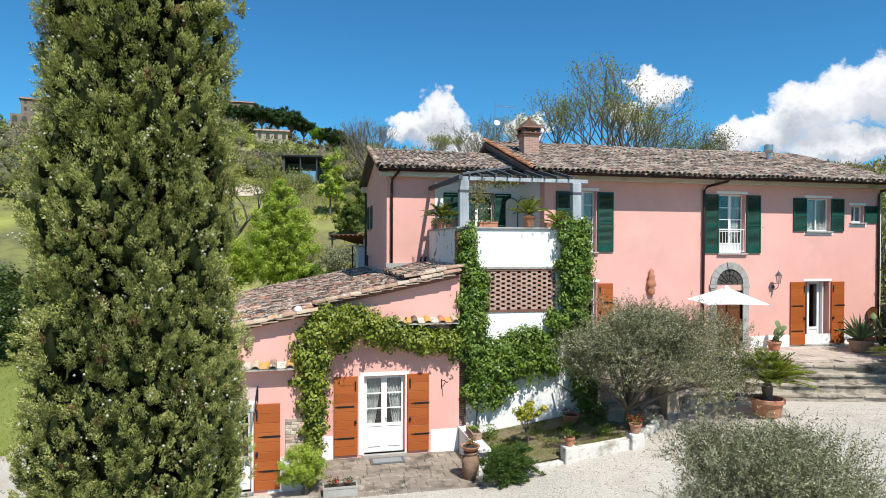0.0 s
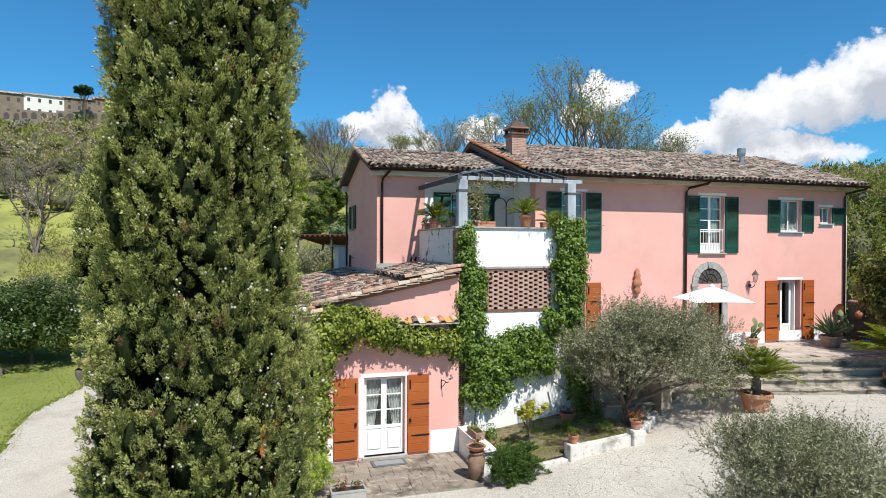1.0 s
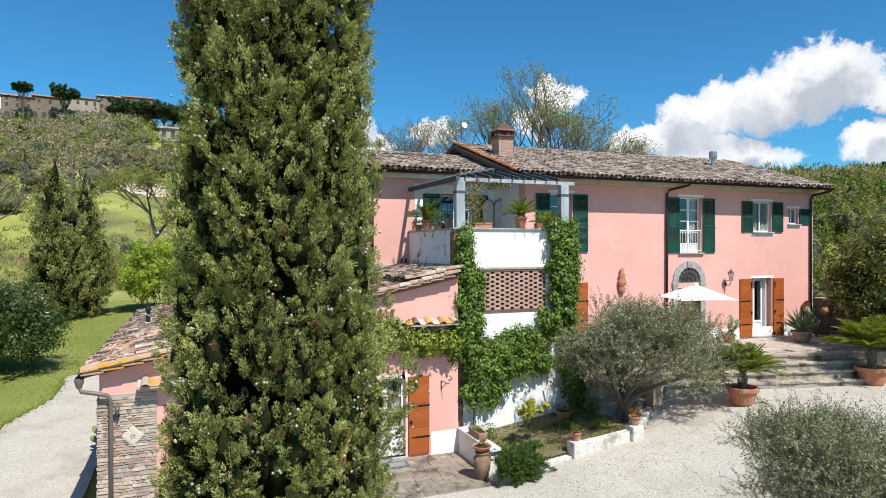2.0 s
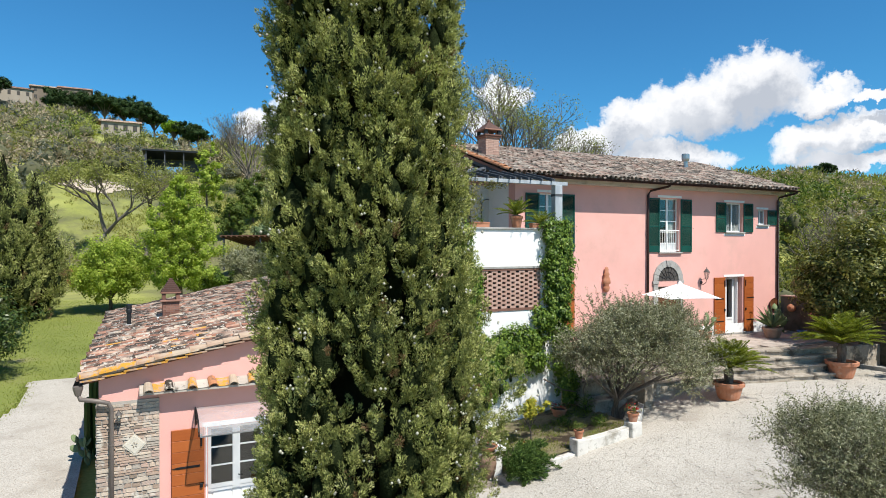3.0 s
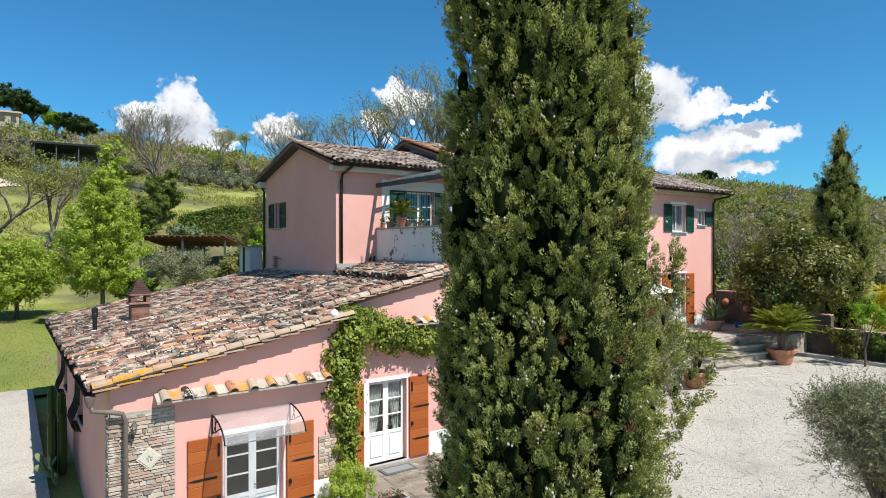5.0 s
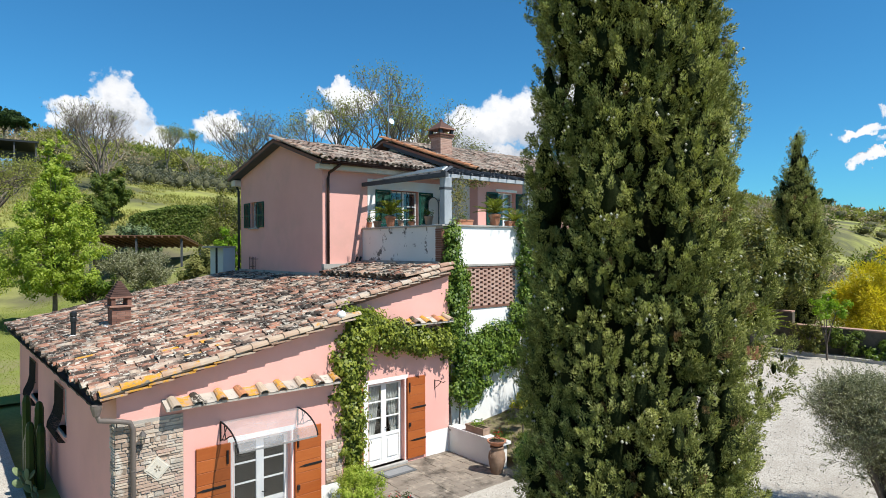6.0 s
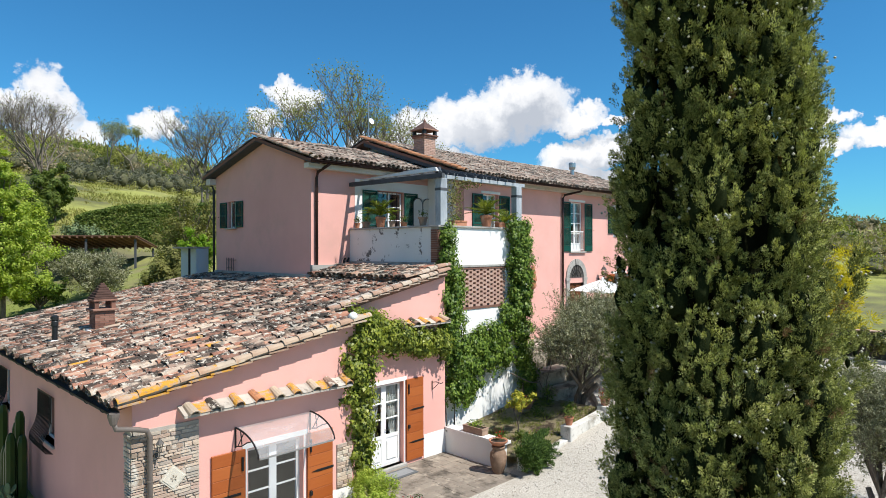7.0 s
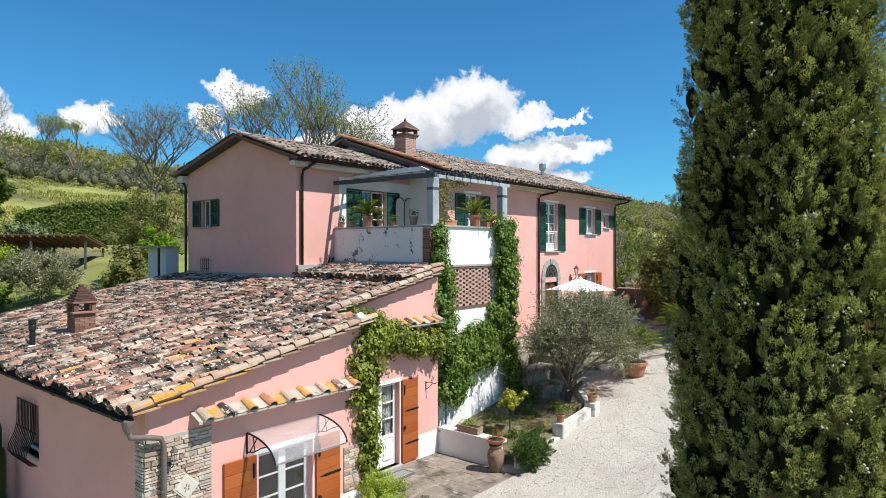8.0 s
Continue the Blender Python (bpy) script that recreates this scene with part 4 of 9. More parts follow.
casement("window_3", pose(20.635, FAC, 6.93), 1.17, 1.36, "white casement window with open green louvred shutters")
casement("window_4", pose(22.57, FAC, 7.30), 0.66, 0.72, "small white casement window with one green shutter", left=False, sw=0.62)
casement("window_5", pose(BX, 28.86, 7.03, 0, 0, -90), 0.76, 1.07, "gable window with open dark green shutters and bars", sw=0.58, grille=True)

# terrace door on the upper wing
r = opening("door_1", "door", pose(6.69, BLK, 5.82), 1.34, 2.54, "glazed terrace door with open green louvred shutters and bars")
glazing(r, -0.65, 0.0, 0, 2.5, 0.14, 1, 4, solid=0.4)
glazing(r, 0.0, 0.65, 0, 2.5, 0.14, 1, 4, solid=0.4)
louvre_shutter(r, -1.37, -0.68, 0.0, 2.52, 0.28)
louvre_shutter(r, 0.68, 1.37, 0.0, 2.52, 0.28)
for i in range(6):
    bm = bmesh.new()
    tube(bm, [(-0.58 + 0.232 * i, 0.05, 0), (-0.58 + 0.232 * i, 0.05, 2.5)], 0.01, 6)
    part("bar", bm, M_IRON, r)
structure("wall_terrace_plaster", wall_mesh(4.98, FX0, 5.78, 8.72, [(6.02, 7.36, 5.78, 8.36)], BLK - 0.012, BLK, "y"), M_WHITE, "white plastered wall behind the roof terrace")

# white niches beside the terrace door
r = tagged(new("wall_niche"), "pair of white round-headed niche panels on the terrace wall", "niche", kind="structure")
r.location = (8.06, BLK - 0.04, 5.80)
for cx in (0.0, 0.52):
    def arch(w, h, a=0.0):
        return [(cx - w, a), (cx + w, a), (cx + w, h)] + [(cx + w * math.cos(t), h + w * math.sin(t)) for t in (math.pi * i / 12 for i in range(1, 12))] + [(cx - w, h)]
    ob = part("niche_panel", prism(bmesh.new(), arch(0.25, 2.12), "y", -0.02, 0.0), M_CREAM_PALE, r)
    bm = bmesh.new()
    tube(bm, [(p, -0.03, q) for p, q in arch(0.255, 2.12)[1:] + [(cx - 0.255, 0.0)]], 0.016, 6)
    part("niche_edge", bm, M_DARK_BEAM, ob, "dark arched edging")

# low window behind the olive with an orange shutter
r = opening("window_6", "window", pose(10.34, FAC, 3.0), 0.88, 1.95, "ground floor window with one open orange board shutter")
surround(r, 0.88, 1.95)
stone_sill(r, 0.88)
glazing(r, -0.42, 0.0, 0, 1.93, 0.16, 1, 3)
glazing(r, 0.0, 0.42, 0, 1.93, 0.16, 1, 3)
board_shutter(r, 0.46, 1.07, 0.0, 1.9)

# garden door with orange shutters, main front
r = opening("door_2", "door", pose(20.62, FAC, 2.32), 1.2, 2.56, "white glazed door with orange shutters onto the patio")
surround(r, 1.2, 2.56)
part("threshold", boxes((-0.72, 0.72, -0.16, 0.2, -0.07, 0.0), bevel=0.01), M_GREY_STONE, r)
glazing(r, -0.22, 0.36, 0.0, 2.52, 0.30, 1, 1, solid=0.55, frame=0.10)
part("door_leaf", boxes((0.40, 0.45, 0.16, 0.62, 0.0, 2.52), bevel=0.005), M_WHITE_WOOD, r, "white door leaf swung inwards")
curtain(r, -0.56, -0.30, 0.05, 2.48, 0.34)
board_shutter(r, -1.34, -0.63, -0.02, 2.54, hinge_right=False)
board_shutter(r, 0.64, 1.28, -0.02, 2.54)

# arched main door
r = opening("door_3", "door", pose(16.46, FAC, 2.30), 1.2, 3.0, "panelled brown entrance door under a grey stone arch")
A = 0.60
bm = bmesh.new()
for sx in (-1, 1):
    box(bm, *(sorted((sx * A, sx * (A + 0.27)))), -0.06, 0.12, -0.05, 2.35)
    box(bm, *(sorted((sx * (A - 0.03), sx * (A + 0.31)))), -0.075, 0.12, 2.36, 2.50)
    box(bm, *(sorted((sx * (A - 0.02), sx * (A + 0.30)))), -0.075, 0.12, -0.05, 0.25)
bevelled(bm, 0.008)
part("jamb", bm, M_GREY_STONE, r, "grey stone jambs")
n = 9
for i in range(n):
    a0, a1 = math.pi * i / n + 0.008, math.pi * (i + 1) / n - 0.008
    bm = bmesh.new()
    pts = [(A * math.cos(a0), 2.51 + A * math.sin(a0)), ((A + 0.27) * math.cos(a0), 2.51 + (A + 0.27) * math.sin(a0)), ((A + 0.27) * math.cos(a1), 2.51 + (A + 0.27) * math.sin(a1)), (A * math.cos(a1), 2.51 + A * math.sin(a1))]
    prism(bm, pts, "y", -0.06 - (0.03 if i == 4 else 0), 0.01)
    part("voussoir", bm, M_GREY_STONE, r)
part("tympanum", prism(bmesh.new(), [(A * math.cos(a), 2.50 + A * math.sin(a)) for a in (math.pi * i / 20 for i in range(21))], "y", -0.02, -0.006), M_DARKROOM, r, "dark panel standing for the dim inside of the fanlight")
for i in range(1, 8):
    a = math.pi * i / 8
    bm = bmesh.new()
    tube(bm, [(0.12 * math.cos(a), -0.03, 2.51 + 0.12 * math.sin(a)), (0.58 * math.cos(a), -0.03, 2.51 + 0.58 * math.sin(a))], 0.011, 6)
    part("fan_bar", bm, M_IRON, r)
bm = bmesh.new()
for rr in (0.13, 0.36):
    tube(bm, [(rr * math.cos(a), -0.03, 2.51 + rr * math.sin(a)) for a in (math.pi * i / 16 for i in range(17))], 0.012, 6)
part("fan_ring", bm, M_IRON, r)
for sx in (-1, 1):
    a, b = sorted((0.01 * sx, 0.58 * sx))
    leaf = part("door_leaf", boxes((a, b, 0.10, 0.15, 0.0, 2.26), bevel=0.004), M_BROWN, r, "brown panelled oak leaf")
    for z0, z1 in ((0.12, 0.72), (0.84, 1.44), (1.56, 2.14)):
        part("panel", boxes((a + 0.09, b - 0.09, 0.075, 0.10, z0, z1), bevel=0.02), M_BROWN, leaf)
bm = bmesh.new()
tube(bm, [(0.12 + 0.05 * math.cos(t), 0.06, 1.2 + 0.05 * math.sin(t)) for t in (2 * math.pi * i / 14 for i in range(15))], 0.009, 6)
part("knocker", bm, M_IRON, r, "iron ring knocker")

# low wing doors
def cottage_door(name, x0, x1, z0, z1, wall_y, label, curtains=True, lw=0.7, rw=0.66, gap=0.13):
    w, h = x1 - x0, z1 - z0
    r = opening(name, "door", pose((x0 + x1) / 2, wall_y, z0), w, h, label)
    surround(r, w, h, 0.10)
    part("threshold", boxes((-w / 2 - 0.05, w / 2 + 0.05, -0.10, 0.2, -0.08, 0.0), bevel=0.01), M_GREY_STONE, r)
    part("jamb_left", boxes((-w / 2 - gap + 0.03, -w / 2, -0.012, 0.0, 0, h)), M_WHITE, r)
    part("jamb_right", boxes((w / 2, w / 2 + 0.03, -0.012, 0.0, 0, h)), M_WHITE, r)
    for a, b in ((-w / 2 + 0.02, 0.0), (0.0, w / 2 - 0.02)):
        leaf = glazing(r, a, b, 0.0, h - 0.02, 0.15, 1, 3, solid=0.78, frame=0.085, name="door_leaf")
        part("panel", boxes((a + 0.12, b - 0.12, 0.145, 0.17, 0.16, 0.70), bevel=0.01), M_WHITE_WOOD, leaf)
    if curtains:
        curtain(r, -w / 2 + 0.06, -0.05, 0.8, h - 0.06, 0.26, 0.45)
        curtain(r, w / 2 - 0.06, 0.05, 0.8, h - 0.06, 0.26, 0.45)
    bm = bmesh.new()
    tube(bm, [(0.045, 0.15, 1.02), (0.045, 0.10, 1.02), (0.14, 0.095, 1.02)], 0.011, 6)
    part("handle", bm, M_IRON, r, "dark lever handle")
    board_shutter(r, -w / 2 - gap - lw, -w / 2 - gap, 0.02, h + 0.02, hinge_right=False)
    board_shutter(r, w / 2 + 0.06, w / 2 + 0.06 + rw, 0.02, h + 0.02)
    return r


cottage_door("door_4", 1.80, 3.06, 0.06, 2.40, B_Y, "white double glazed door with orange board shutters", gap=0.18)
cottage_door("door_5", -2.62, -1.28, -0.15, 2.12, A_Y, "white double glazed door with orange shutters under a canopy", curtains=False, gap=0.06)

# clear curved canopy over the low door
r = root("door_canopy", pose(-2.0, A_Y, 2.18), "clear curved plastic door canopy on black brackets", "canopy")
bm = bmesh.new()
arc = [(-0.90 * math.sin(t), 0.42 * math.cos(t)) for t in (math.pi / 2 * i / 14 for i in range(15))]
rows = [[bm.verts.new((x, yy - 0.02, z)) for yy, z in arc] for x in (-0.85, 0.85)]
for i in range(14):
    bm.faces.new((rows[0][i], rows[1][i], rows[1][i + 1], rows[0][i + 1]))
bmesh.ops.solidify(bm, geom=list(bm.faces), thickness=0.006)


def frosted(name):
    m = bpy.data.materials.new(name)
    m.use_nodes = True
    t = m.node_tree
    b = t.nodes["Principled BSDF"]
    b.inputs["Base Color"].default_value, b.inputs["Roughness"].default_value = (0.85, 0.83, 0.82, 1), 0.25
    tr, mx = nd(t, "ShaderNodeBsdfTransparent"), nd(t, "ShaderNodeMixShader")
    nz = nd(t, "ShaderNodeTexNoise")
    nz.inputs["Scale"].default_value = 3.0
    t.links.new(ramp(t, nz.outputs["Fac"], [(0.3, (0.34, 0.34, 0.34)), (0.7, (0.20, 0.20, 0.20))]), mx.inputs[0])
    t.links.new(tr.outputs[0], mx.inputs[1])
    t.links.new(b.outputs[0], mx.inputs[2])
    t.links.new(mx.outputs[0], t.nodes["Material Output"].inputs[0])
    return m


M_CLEAR = frosted("clear_polycarbonate")
part("sheet", bm, M_CLEAR, r, "clear polycarbonate sheet", smooth=True)
part("front_rail", boxes((-0.85, 0.85, -0.935, -0.915, -0.02, 0.012)), M_STEEL, r, "pale aluminium edge strip")
for x in (-0.87, 0.87):
    bm = bmesh.new()
    tube(bm, [(x, yy - 0.02, z) for yy, z in arc], 0.018, 6)
    tube(bm, [(x, -0.012, 0.42), (x, -0.012, 0.02)], 0.018, 6)
    tube(bm, [(x, -0.012, 0.05), (x, -0.25, 0.10), (x, -0.48, 0.22), (x, -0.66, 0.28)], 0.013, 6)
    tube(bm, [(x, -0.28, 0.11), (x, -0.22, 0.40)], 0.011, 6)
    tube(bm, [(x, -0.10, 0.06), (x, -0.34, 0.37)], 0.011, 6)
    part("bracket", bm, M_IRON, r, "black plastic bracket")

# bowed window grilles on the shaded side wall


def grilled_window(name, yc):
    w, h = 1.2, 1.15
    r = opening(name, "window", pose(A_X0, yc, 1.52, 0, 0, -90), w, h, "small dark window behind a bowed black iron grille")
    part("window_frame", boxes((-w / 2, -w / 2 + 0.06, 0.16, 0.22, 0, h), (w / 2 - 0.06, w / 2, 0.16, 0.22, 0, h), (-w / 2, w / 2, 0.16, 0.22, h - 0.06, h), (-w / 2, w / 2, 0.16, 0.22, 0, 0.06)), M_WHITE_WOOD, r)
    g = part("pane", boxes((-w / 2 + 0.06, w / 2 - 0.06, 0.18, 0.185, 0.06, h - 0.06)), M_GLASS, r)
    g.visible_shadow = False
    stone_sill(r, w, 0.05, 0.05, 0.03)
    gr = part("grille", boxes((-w / 2 - 0.03, w / 2 + 0.03, -0.08, -0.06, h + 0.02, h + 0.05), (-w / 2 - 0.03, w / 2 + 0.03, -0.08, -0.06, 0.55, 0.57)), M_IRON, r, "bowed black iron grille")
    for i in range(13):
        xx = -w / 2 + w * i / 12
        bm = bmesh.new()
        tube(bm, [(xx, -0.07, h + 0.04), (xx, -0.08, 0.62), (xx, -0.13, 0.40), (xx, -0.24, 0.16), (xx, -0.26, 0.02), (xx, -0.18, -0.12), (xx, -0.03, -0.16)], 0.011, 6)
        part("bar", bm, M_IRON, gr)
    return r


grilled_window("window_7", 22.45)
grilled_window("window_8", 27.20)

# ---- gutters and downpipes ----
def gutter(name, p0, p1, r, mat, label):
    bm = bmesh.new()
    p0, p1 = Vector(p0), Vector(p1)
    d = (p1 - p0).normalized()
    u = d.cross(Vector((0, 0, 1)))
    rings = []
    for p in (p0, p1):
        rings.append([bm.verts.new(p + u * r * math.cos(a) + Vector((0, 0, -r * math.sin(a)))) for a in (math.pi * k / 10 for k in range(11))])
    for k in range(10):
        bm.faces.new((rings[0][k], rings[0][k + 1], rings[1][k + 1], rings[1][k]))
    bmesh.ops.solidify(bm, geom=list(bm.faces), thickness=0.008)
    g = tagged(part(name, bm, mat), label, "gutter", kind="structure")
    n = max(2, int((p1 - p0).length / 0.9))
    for i in range(n):
        q = p0 + (p1 - p0) * (i + 0.5) / n
        bb = bmesh.new()
        tube(bb, [q + u * r * 1.05 * math.cos(a) + Vector((0, 0, -r * 1.08 * math.sin(a))) for a in (math.pi * k / 6 for k in range(7))], 0.008, 5)
        part("bracket", bb, mat, g)
    return g


gutter("gutter_main", (mx0 + 0.05, ME_Y - 0.06, ME_Z - 0.02), (mx1, ME_Y - 0.06, ME_Z - 0.02), 0.075, M_COPPER, "brown half-round gutter along the main eaves")
gutter("gutter_wing", (wx0 + 0.05, WE_Y - 0.06, WE_Z - 0.02), (8.0, WE_Y - 0.06, WE_Z - 0.02), 0.075, M_COPPER, "brown half-round gutter on the upper wing")
gutter("gutter_low", (lx0 - 0.09, 16.52, LZ + LS * lx0 - 0.03), (lx0 - 0.09, 31.2, LZ + LS * lx0 - 0.03), 0.085, M_DARKMETAL, "dark metal gutter along the low eaves")
gutter("gutter_wing_rear", (wx0 + 0.05, WE_R + 0.06, 9.17), (8.0, WE_R + 0.06, 9.17), 0.075, M_COPPER, "brown half-round gutter behind the upper wing")


def downpipe(pts, r, mat, label):
    bm = bmesh.new()
    tube(bm, pts, r, 10)
    d = tagged(part("downpipe", bm, mat, smooth=True), label, "downpipe", kind="structure")
    x, y = pts[-1][0], pts[-1][1]
    z0, z1 = pts[-1][2], pts[-2][2]
    for k in (0.25, 0.75):
        bb = bmesh.new()
        z = z0 + (z1 - z0) * k
        lathe(bb, [(r + 0.008, -0.015), (r + 0.008, 0.015)], 10, x, y, z)
        part("clip", bb, mat, d)


downpipe([(15.85, ME_Y - 0.04, ME_Z - 0.1), (15.82, ME_Y + 0.05, ME_Z - 0.16), (15.35, FAC - 0.12, 8.62), (15.25, FAC - 0.09, 8.45), (15.22, FAC - 0.09, 2.3)], 0.05, M_COPPER, "brown downpipe on the pink front wall")
downpipe([(mx1 - 0.08, ME_Y - 0.04, ME_Z - 0.1), (mx1 - 0.16, ME_Y + 0.05, ME_Z - 0.16), (23.62, FAC - 0.12, 8.62), (23.58, FAC - 0.08, 8.45), (23.58, FAC - 0.08, 2.3)], 0.05, M_COPPER, "brown downpipe at the end of the front wall")
downpipe([(3.50, WE_Y - 0.04, WE_Z - 0.1), (3.47, WE_Y + 0.06, WE_Z - 0.16), (3.32, BLK - 0.12, 8.80), (3.30, BLK - 0.08, 8.6), (3.30, BLK - 0.08, 5.40)], 0.05, M_COPPER, "brown downpipe at the corner of the upper wing")
downpipe([(3.02, WE_R, 9.10), (3.04, WY1 + 0.24, 8.85), (3.05, WY1 + 0.08, 8.65), (3.05, WY1 + 0.08, 3.6)], 0.05, M_DARKMETAL, "dark downpipe at the rear corner")
downpipe([(lx0 - 0.09, 16.58, 3.22), (lx0 - 0.05, 16.56, 3.08), (-4.80, 16.58, 3.00), (-4.62, 16.60, 2.94), (-4.56, 16.62, 2.80), (-4.56, 16.62, -0.3)], 0.048, M_GREYPIPE, "taupe downpipe bending round the stone corner")
bm = lathe(bmesh.new(), [(0.10, 0.06), (0.095, 0.0), (0.06, -0.12), (0.05, -0.14)], 12, lx0 - 0.09, 16.56, 3.30)
tagged(part("gutter_outlet", bm, M_GREYPIPE), "grey funnel outlet at the gutter's end", "gutter outlet", kind="structure")
structure("corner_strip", boxes((FX1 - 0.02, FX1 + 0.07, FAC - 0.035, FAC + 0.08, 2.3, 8.6), bevel=0.01), M_WHITE, "white painted strip down the corner of the main front", "trim")
# plaster cornices under the eaves
structure("cornice", boxes((FX0, FX1 + 0.05, 20.82, FAC, 8.72, 8.86), (FX0, FX1 + 0.05, 20.62, FAC, 8.86, 8.93), bevel=0.01), M_CREAM, "cream plaster cornice under the main eaves", "cornice")
structure("cornice_wing", boxes((wx0 + 0.10, 8.2, 22.84, BLK, 8.90, 9.08), bevel=0.01), M_CREAM_PALE, "cream plaster cornice under the wing eaves", "cornice")
structure("cornice_wing_rear", boxes((wx0 + 0.10, 4.2, WY1, WY1 + 0.36, 8.86, 9.12), bevel=0.01), M_CREAM_PALE, "cream plaster cornice block at the rear corner", "cornice")
bm = bmesh.new()
for y0, z0, y1, z1 in ((WE_Y, WE_Z, WR_Y, WR_Z), (WR_Y, WR_Z, WE_R, WR_Z - WS_R * (WE_R - WR_Y))):
    prism(bm, [(y0, z0 - 0.02), (y1, z1 - 0.02), (y1, z1 - 0.13), (y0, z0 - 0.13)], "x", wx0 + 0.02, wx0 + 0.06)
    prism(bm, [(y0, z0 - 0.11), (y1, z1 - 0.11), (y1, z1 - 0.14), (y0, z0 - 0.14)], "x", wx0 + 0.06, BX)
structure("bargeboard", bm, M_DARK_BEAM, "dark timber bargeboard along the gable", "bargeboard")
bm = bmesh.new()
prism(bm, [(ME_Y, ME_Z - 0.02), (MR_Y, MR_Z - 0.02), (MR_Y, MR_Z - 0.24), (ME_Y, ME_Z - 0.24)], "x", mx0 + 0.02, mx0 + 0.07)
prism(bm, [(ME_Y, ME_Z - 0.11), (MR_Y, MR_Z - 0.11), (MR_Y, MR_Z - 0.15), (ME_Y, ME_Z - 0.15)], "x", mx0 + 0.07, FX0)
structure("bargeboard_main", bm, M_DARK_BEAM, "dark timber bargeboard of the main roof", "bargeboard")
structure("wall_gable_infill", wall_mesh(BLK + 0.4, 31.0, 9.1, 9.3, [], FX0, FX0 + 0.3, "x", top=[(BLK + 0.4, 9.75), (26.5, 10.75), (31.0, 9.3)]), M_WHITE, "white gable infill between the two roofs")


# ---- chimneys, flues, aerial ----
def brick_courses(parent, x0, x1, y0, y1, z0, n, h=0.065, mat=None, L=0.24):
    """Courses of single bricks round a square stack."""
    mat = mat or M_BRICK
    for j in range(n):
        z = z0 + j * h
        off = (j % 2) * L / 2
        for side in range(4):
            a, b = (x0, x1) if side in (0, 2) else (y0, y1)
            u = a - off
            while u < b - 0.02:
                p, q = max(a, u) + 0.004, min(b, u + L) - 0.004
                if q - p > 0.03:
                    d = 0.06
                    rows = {0: (p, q, y0, y0 + d), 2: (p, q, y1 - d, y1), 1: (x1 - d, x1, p, q), 3: (x0, x0 + d, p, q)}[side]
                    if side in (1, 3):
                        rows = (rows[0], rows[1], max(rows[2], y0 + d), min(rows[3], y1 - d))
                        if rows[3] - rows[2] < 0.02:
                            u += L
                            continue
                    part("brick", boxes((*rows, z + 0.004, z + h - 0.004)), mat, parent)
                u += L


def small_chimney(x, y, z):
    r = root("chimney", pose(x, y, z), "small red brick chimney with a stepped cap on tiles", "chimney")
    part("core", boxes((-0.24, 0.24, -0.24, 0.24, -0.4, 0.46)), M_MORTAR, r)
    brick_courses(r, -0.26, 0.26, -0.26, 0.26, -0.10, 8)
    part("cap_slab", boxes((-0.33, 0.33, -0.33, 0.33, 0.43, 0.49), bevel=0.01), M_BRICK, r)
    for sx in (-1, 1):
        for sy in (-1, 1):
            part("pier", boxes((*sorted((sx * 0.16, sx * 0.27)), *sorted((sy * 0.16, sy * 0.27)), 0.49, 0.70)), M_BRICK, r)
    part("hood_slab", boxes((-0.31, 0.31, -0.31, 0.31, 0.70, 0.75), bevel=0.008), M_BRICK, r)
    for i in range(7):
        s = 0.29 * (1 - i / 7.5)
        part("hood_course", boxes((-s, s, -s, s, 0.75 + i * 0.065, 0.75 + (i + 1) * 0.065 - 0.006), bevel=0.006), M_HOOD, r)
    part("flashing", boxes((-0.42, 0.42, -0.36, 0.36, -0.16, -0.09), bevel=0.01), M_WHITE_OLD, r, "pale mortar fillet")
    return r


small_chimney(-3.05, 24.3, LZ + LS * -3.05 + 0.18)


def big_chimney(x, y, z):
    r = root("chimney", pose(x, y, z), "tall brick chimney with an open tiled hood on the main roof", "chimney")
    part("core", boxes((-0.29, 0.29, -0.29, 0.29, -0.5, 0.92)), M_MORTAR, r)
    brick_courses(r, -0.32, 0.32, -0.32, 0.32, -0.06, 14, 0.068, M_BRICK_PALE)
    part("cornice", boxes((-0.37, 0.37, -0.37, 0.37, 0.89, 0.96), (-0.41, 0.41, -0.41, 0.41, 0.96, 1.02), bevel=0.008), M_BRICK, r)
    for sx in (-1, 1):
        for sy in (-1, 1):
            part("pier", boxes((*sorted((sx * 0.24, sx * 0.36)), *sorted((sy * 0.24, sy * 0.36)), 1.02, 1.20)), M_DARKMETAL, r)
    part("hood_slab", boxes((-0.42, 0.42, -0.42, 0.42, 1.20, 1.25), bevel=0.008), M_BRICK, r)
    bm = bmesh.new()
    tip = bm.verts.new((0, 0, 1.62))
    base = [bm.verts.new(p) for p in ((-0.40, -0.40, 1.25), (0.40, -0.40, 1.25), (0.40, 0.40, 1.25), (-0.40, 0.40, 1.25))]
    bm.faces.new(base[::-1])
    for i in range(4):
        bm.faces.new((base[i], base[(i + 1) % 4], tip))
    bmesh.ops.subdivide_edges(bm, edges=list(bm.edges), cuts=3, use_grid_fill=True)
    part("hood", bm, M_HOOD, r, "dark red pyramid hood")
    part("finial", lathe(bmesh.new(), [(0.05, 1.56), (0.06, 1.62), (0.03, 1.68), (0.01, 1.72)], 10), M_BRICK, r)


big_chimney(9.0, 23.68, ME_Z + MS * (23.68 - ME_Y) - 0.14)

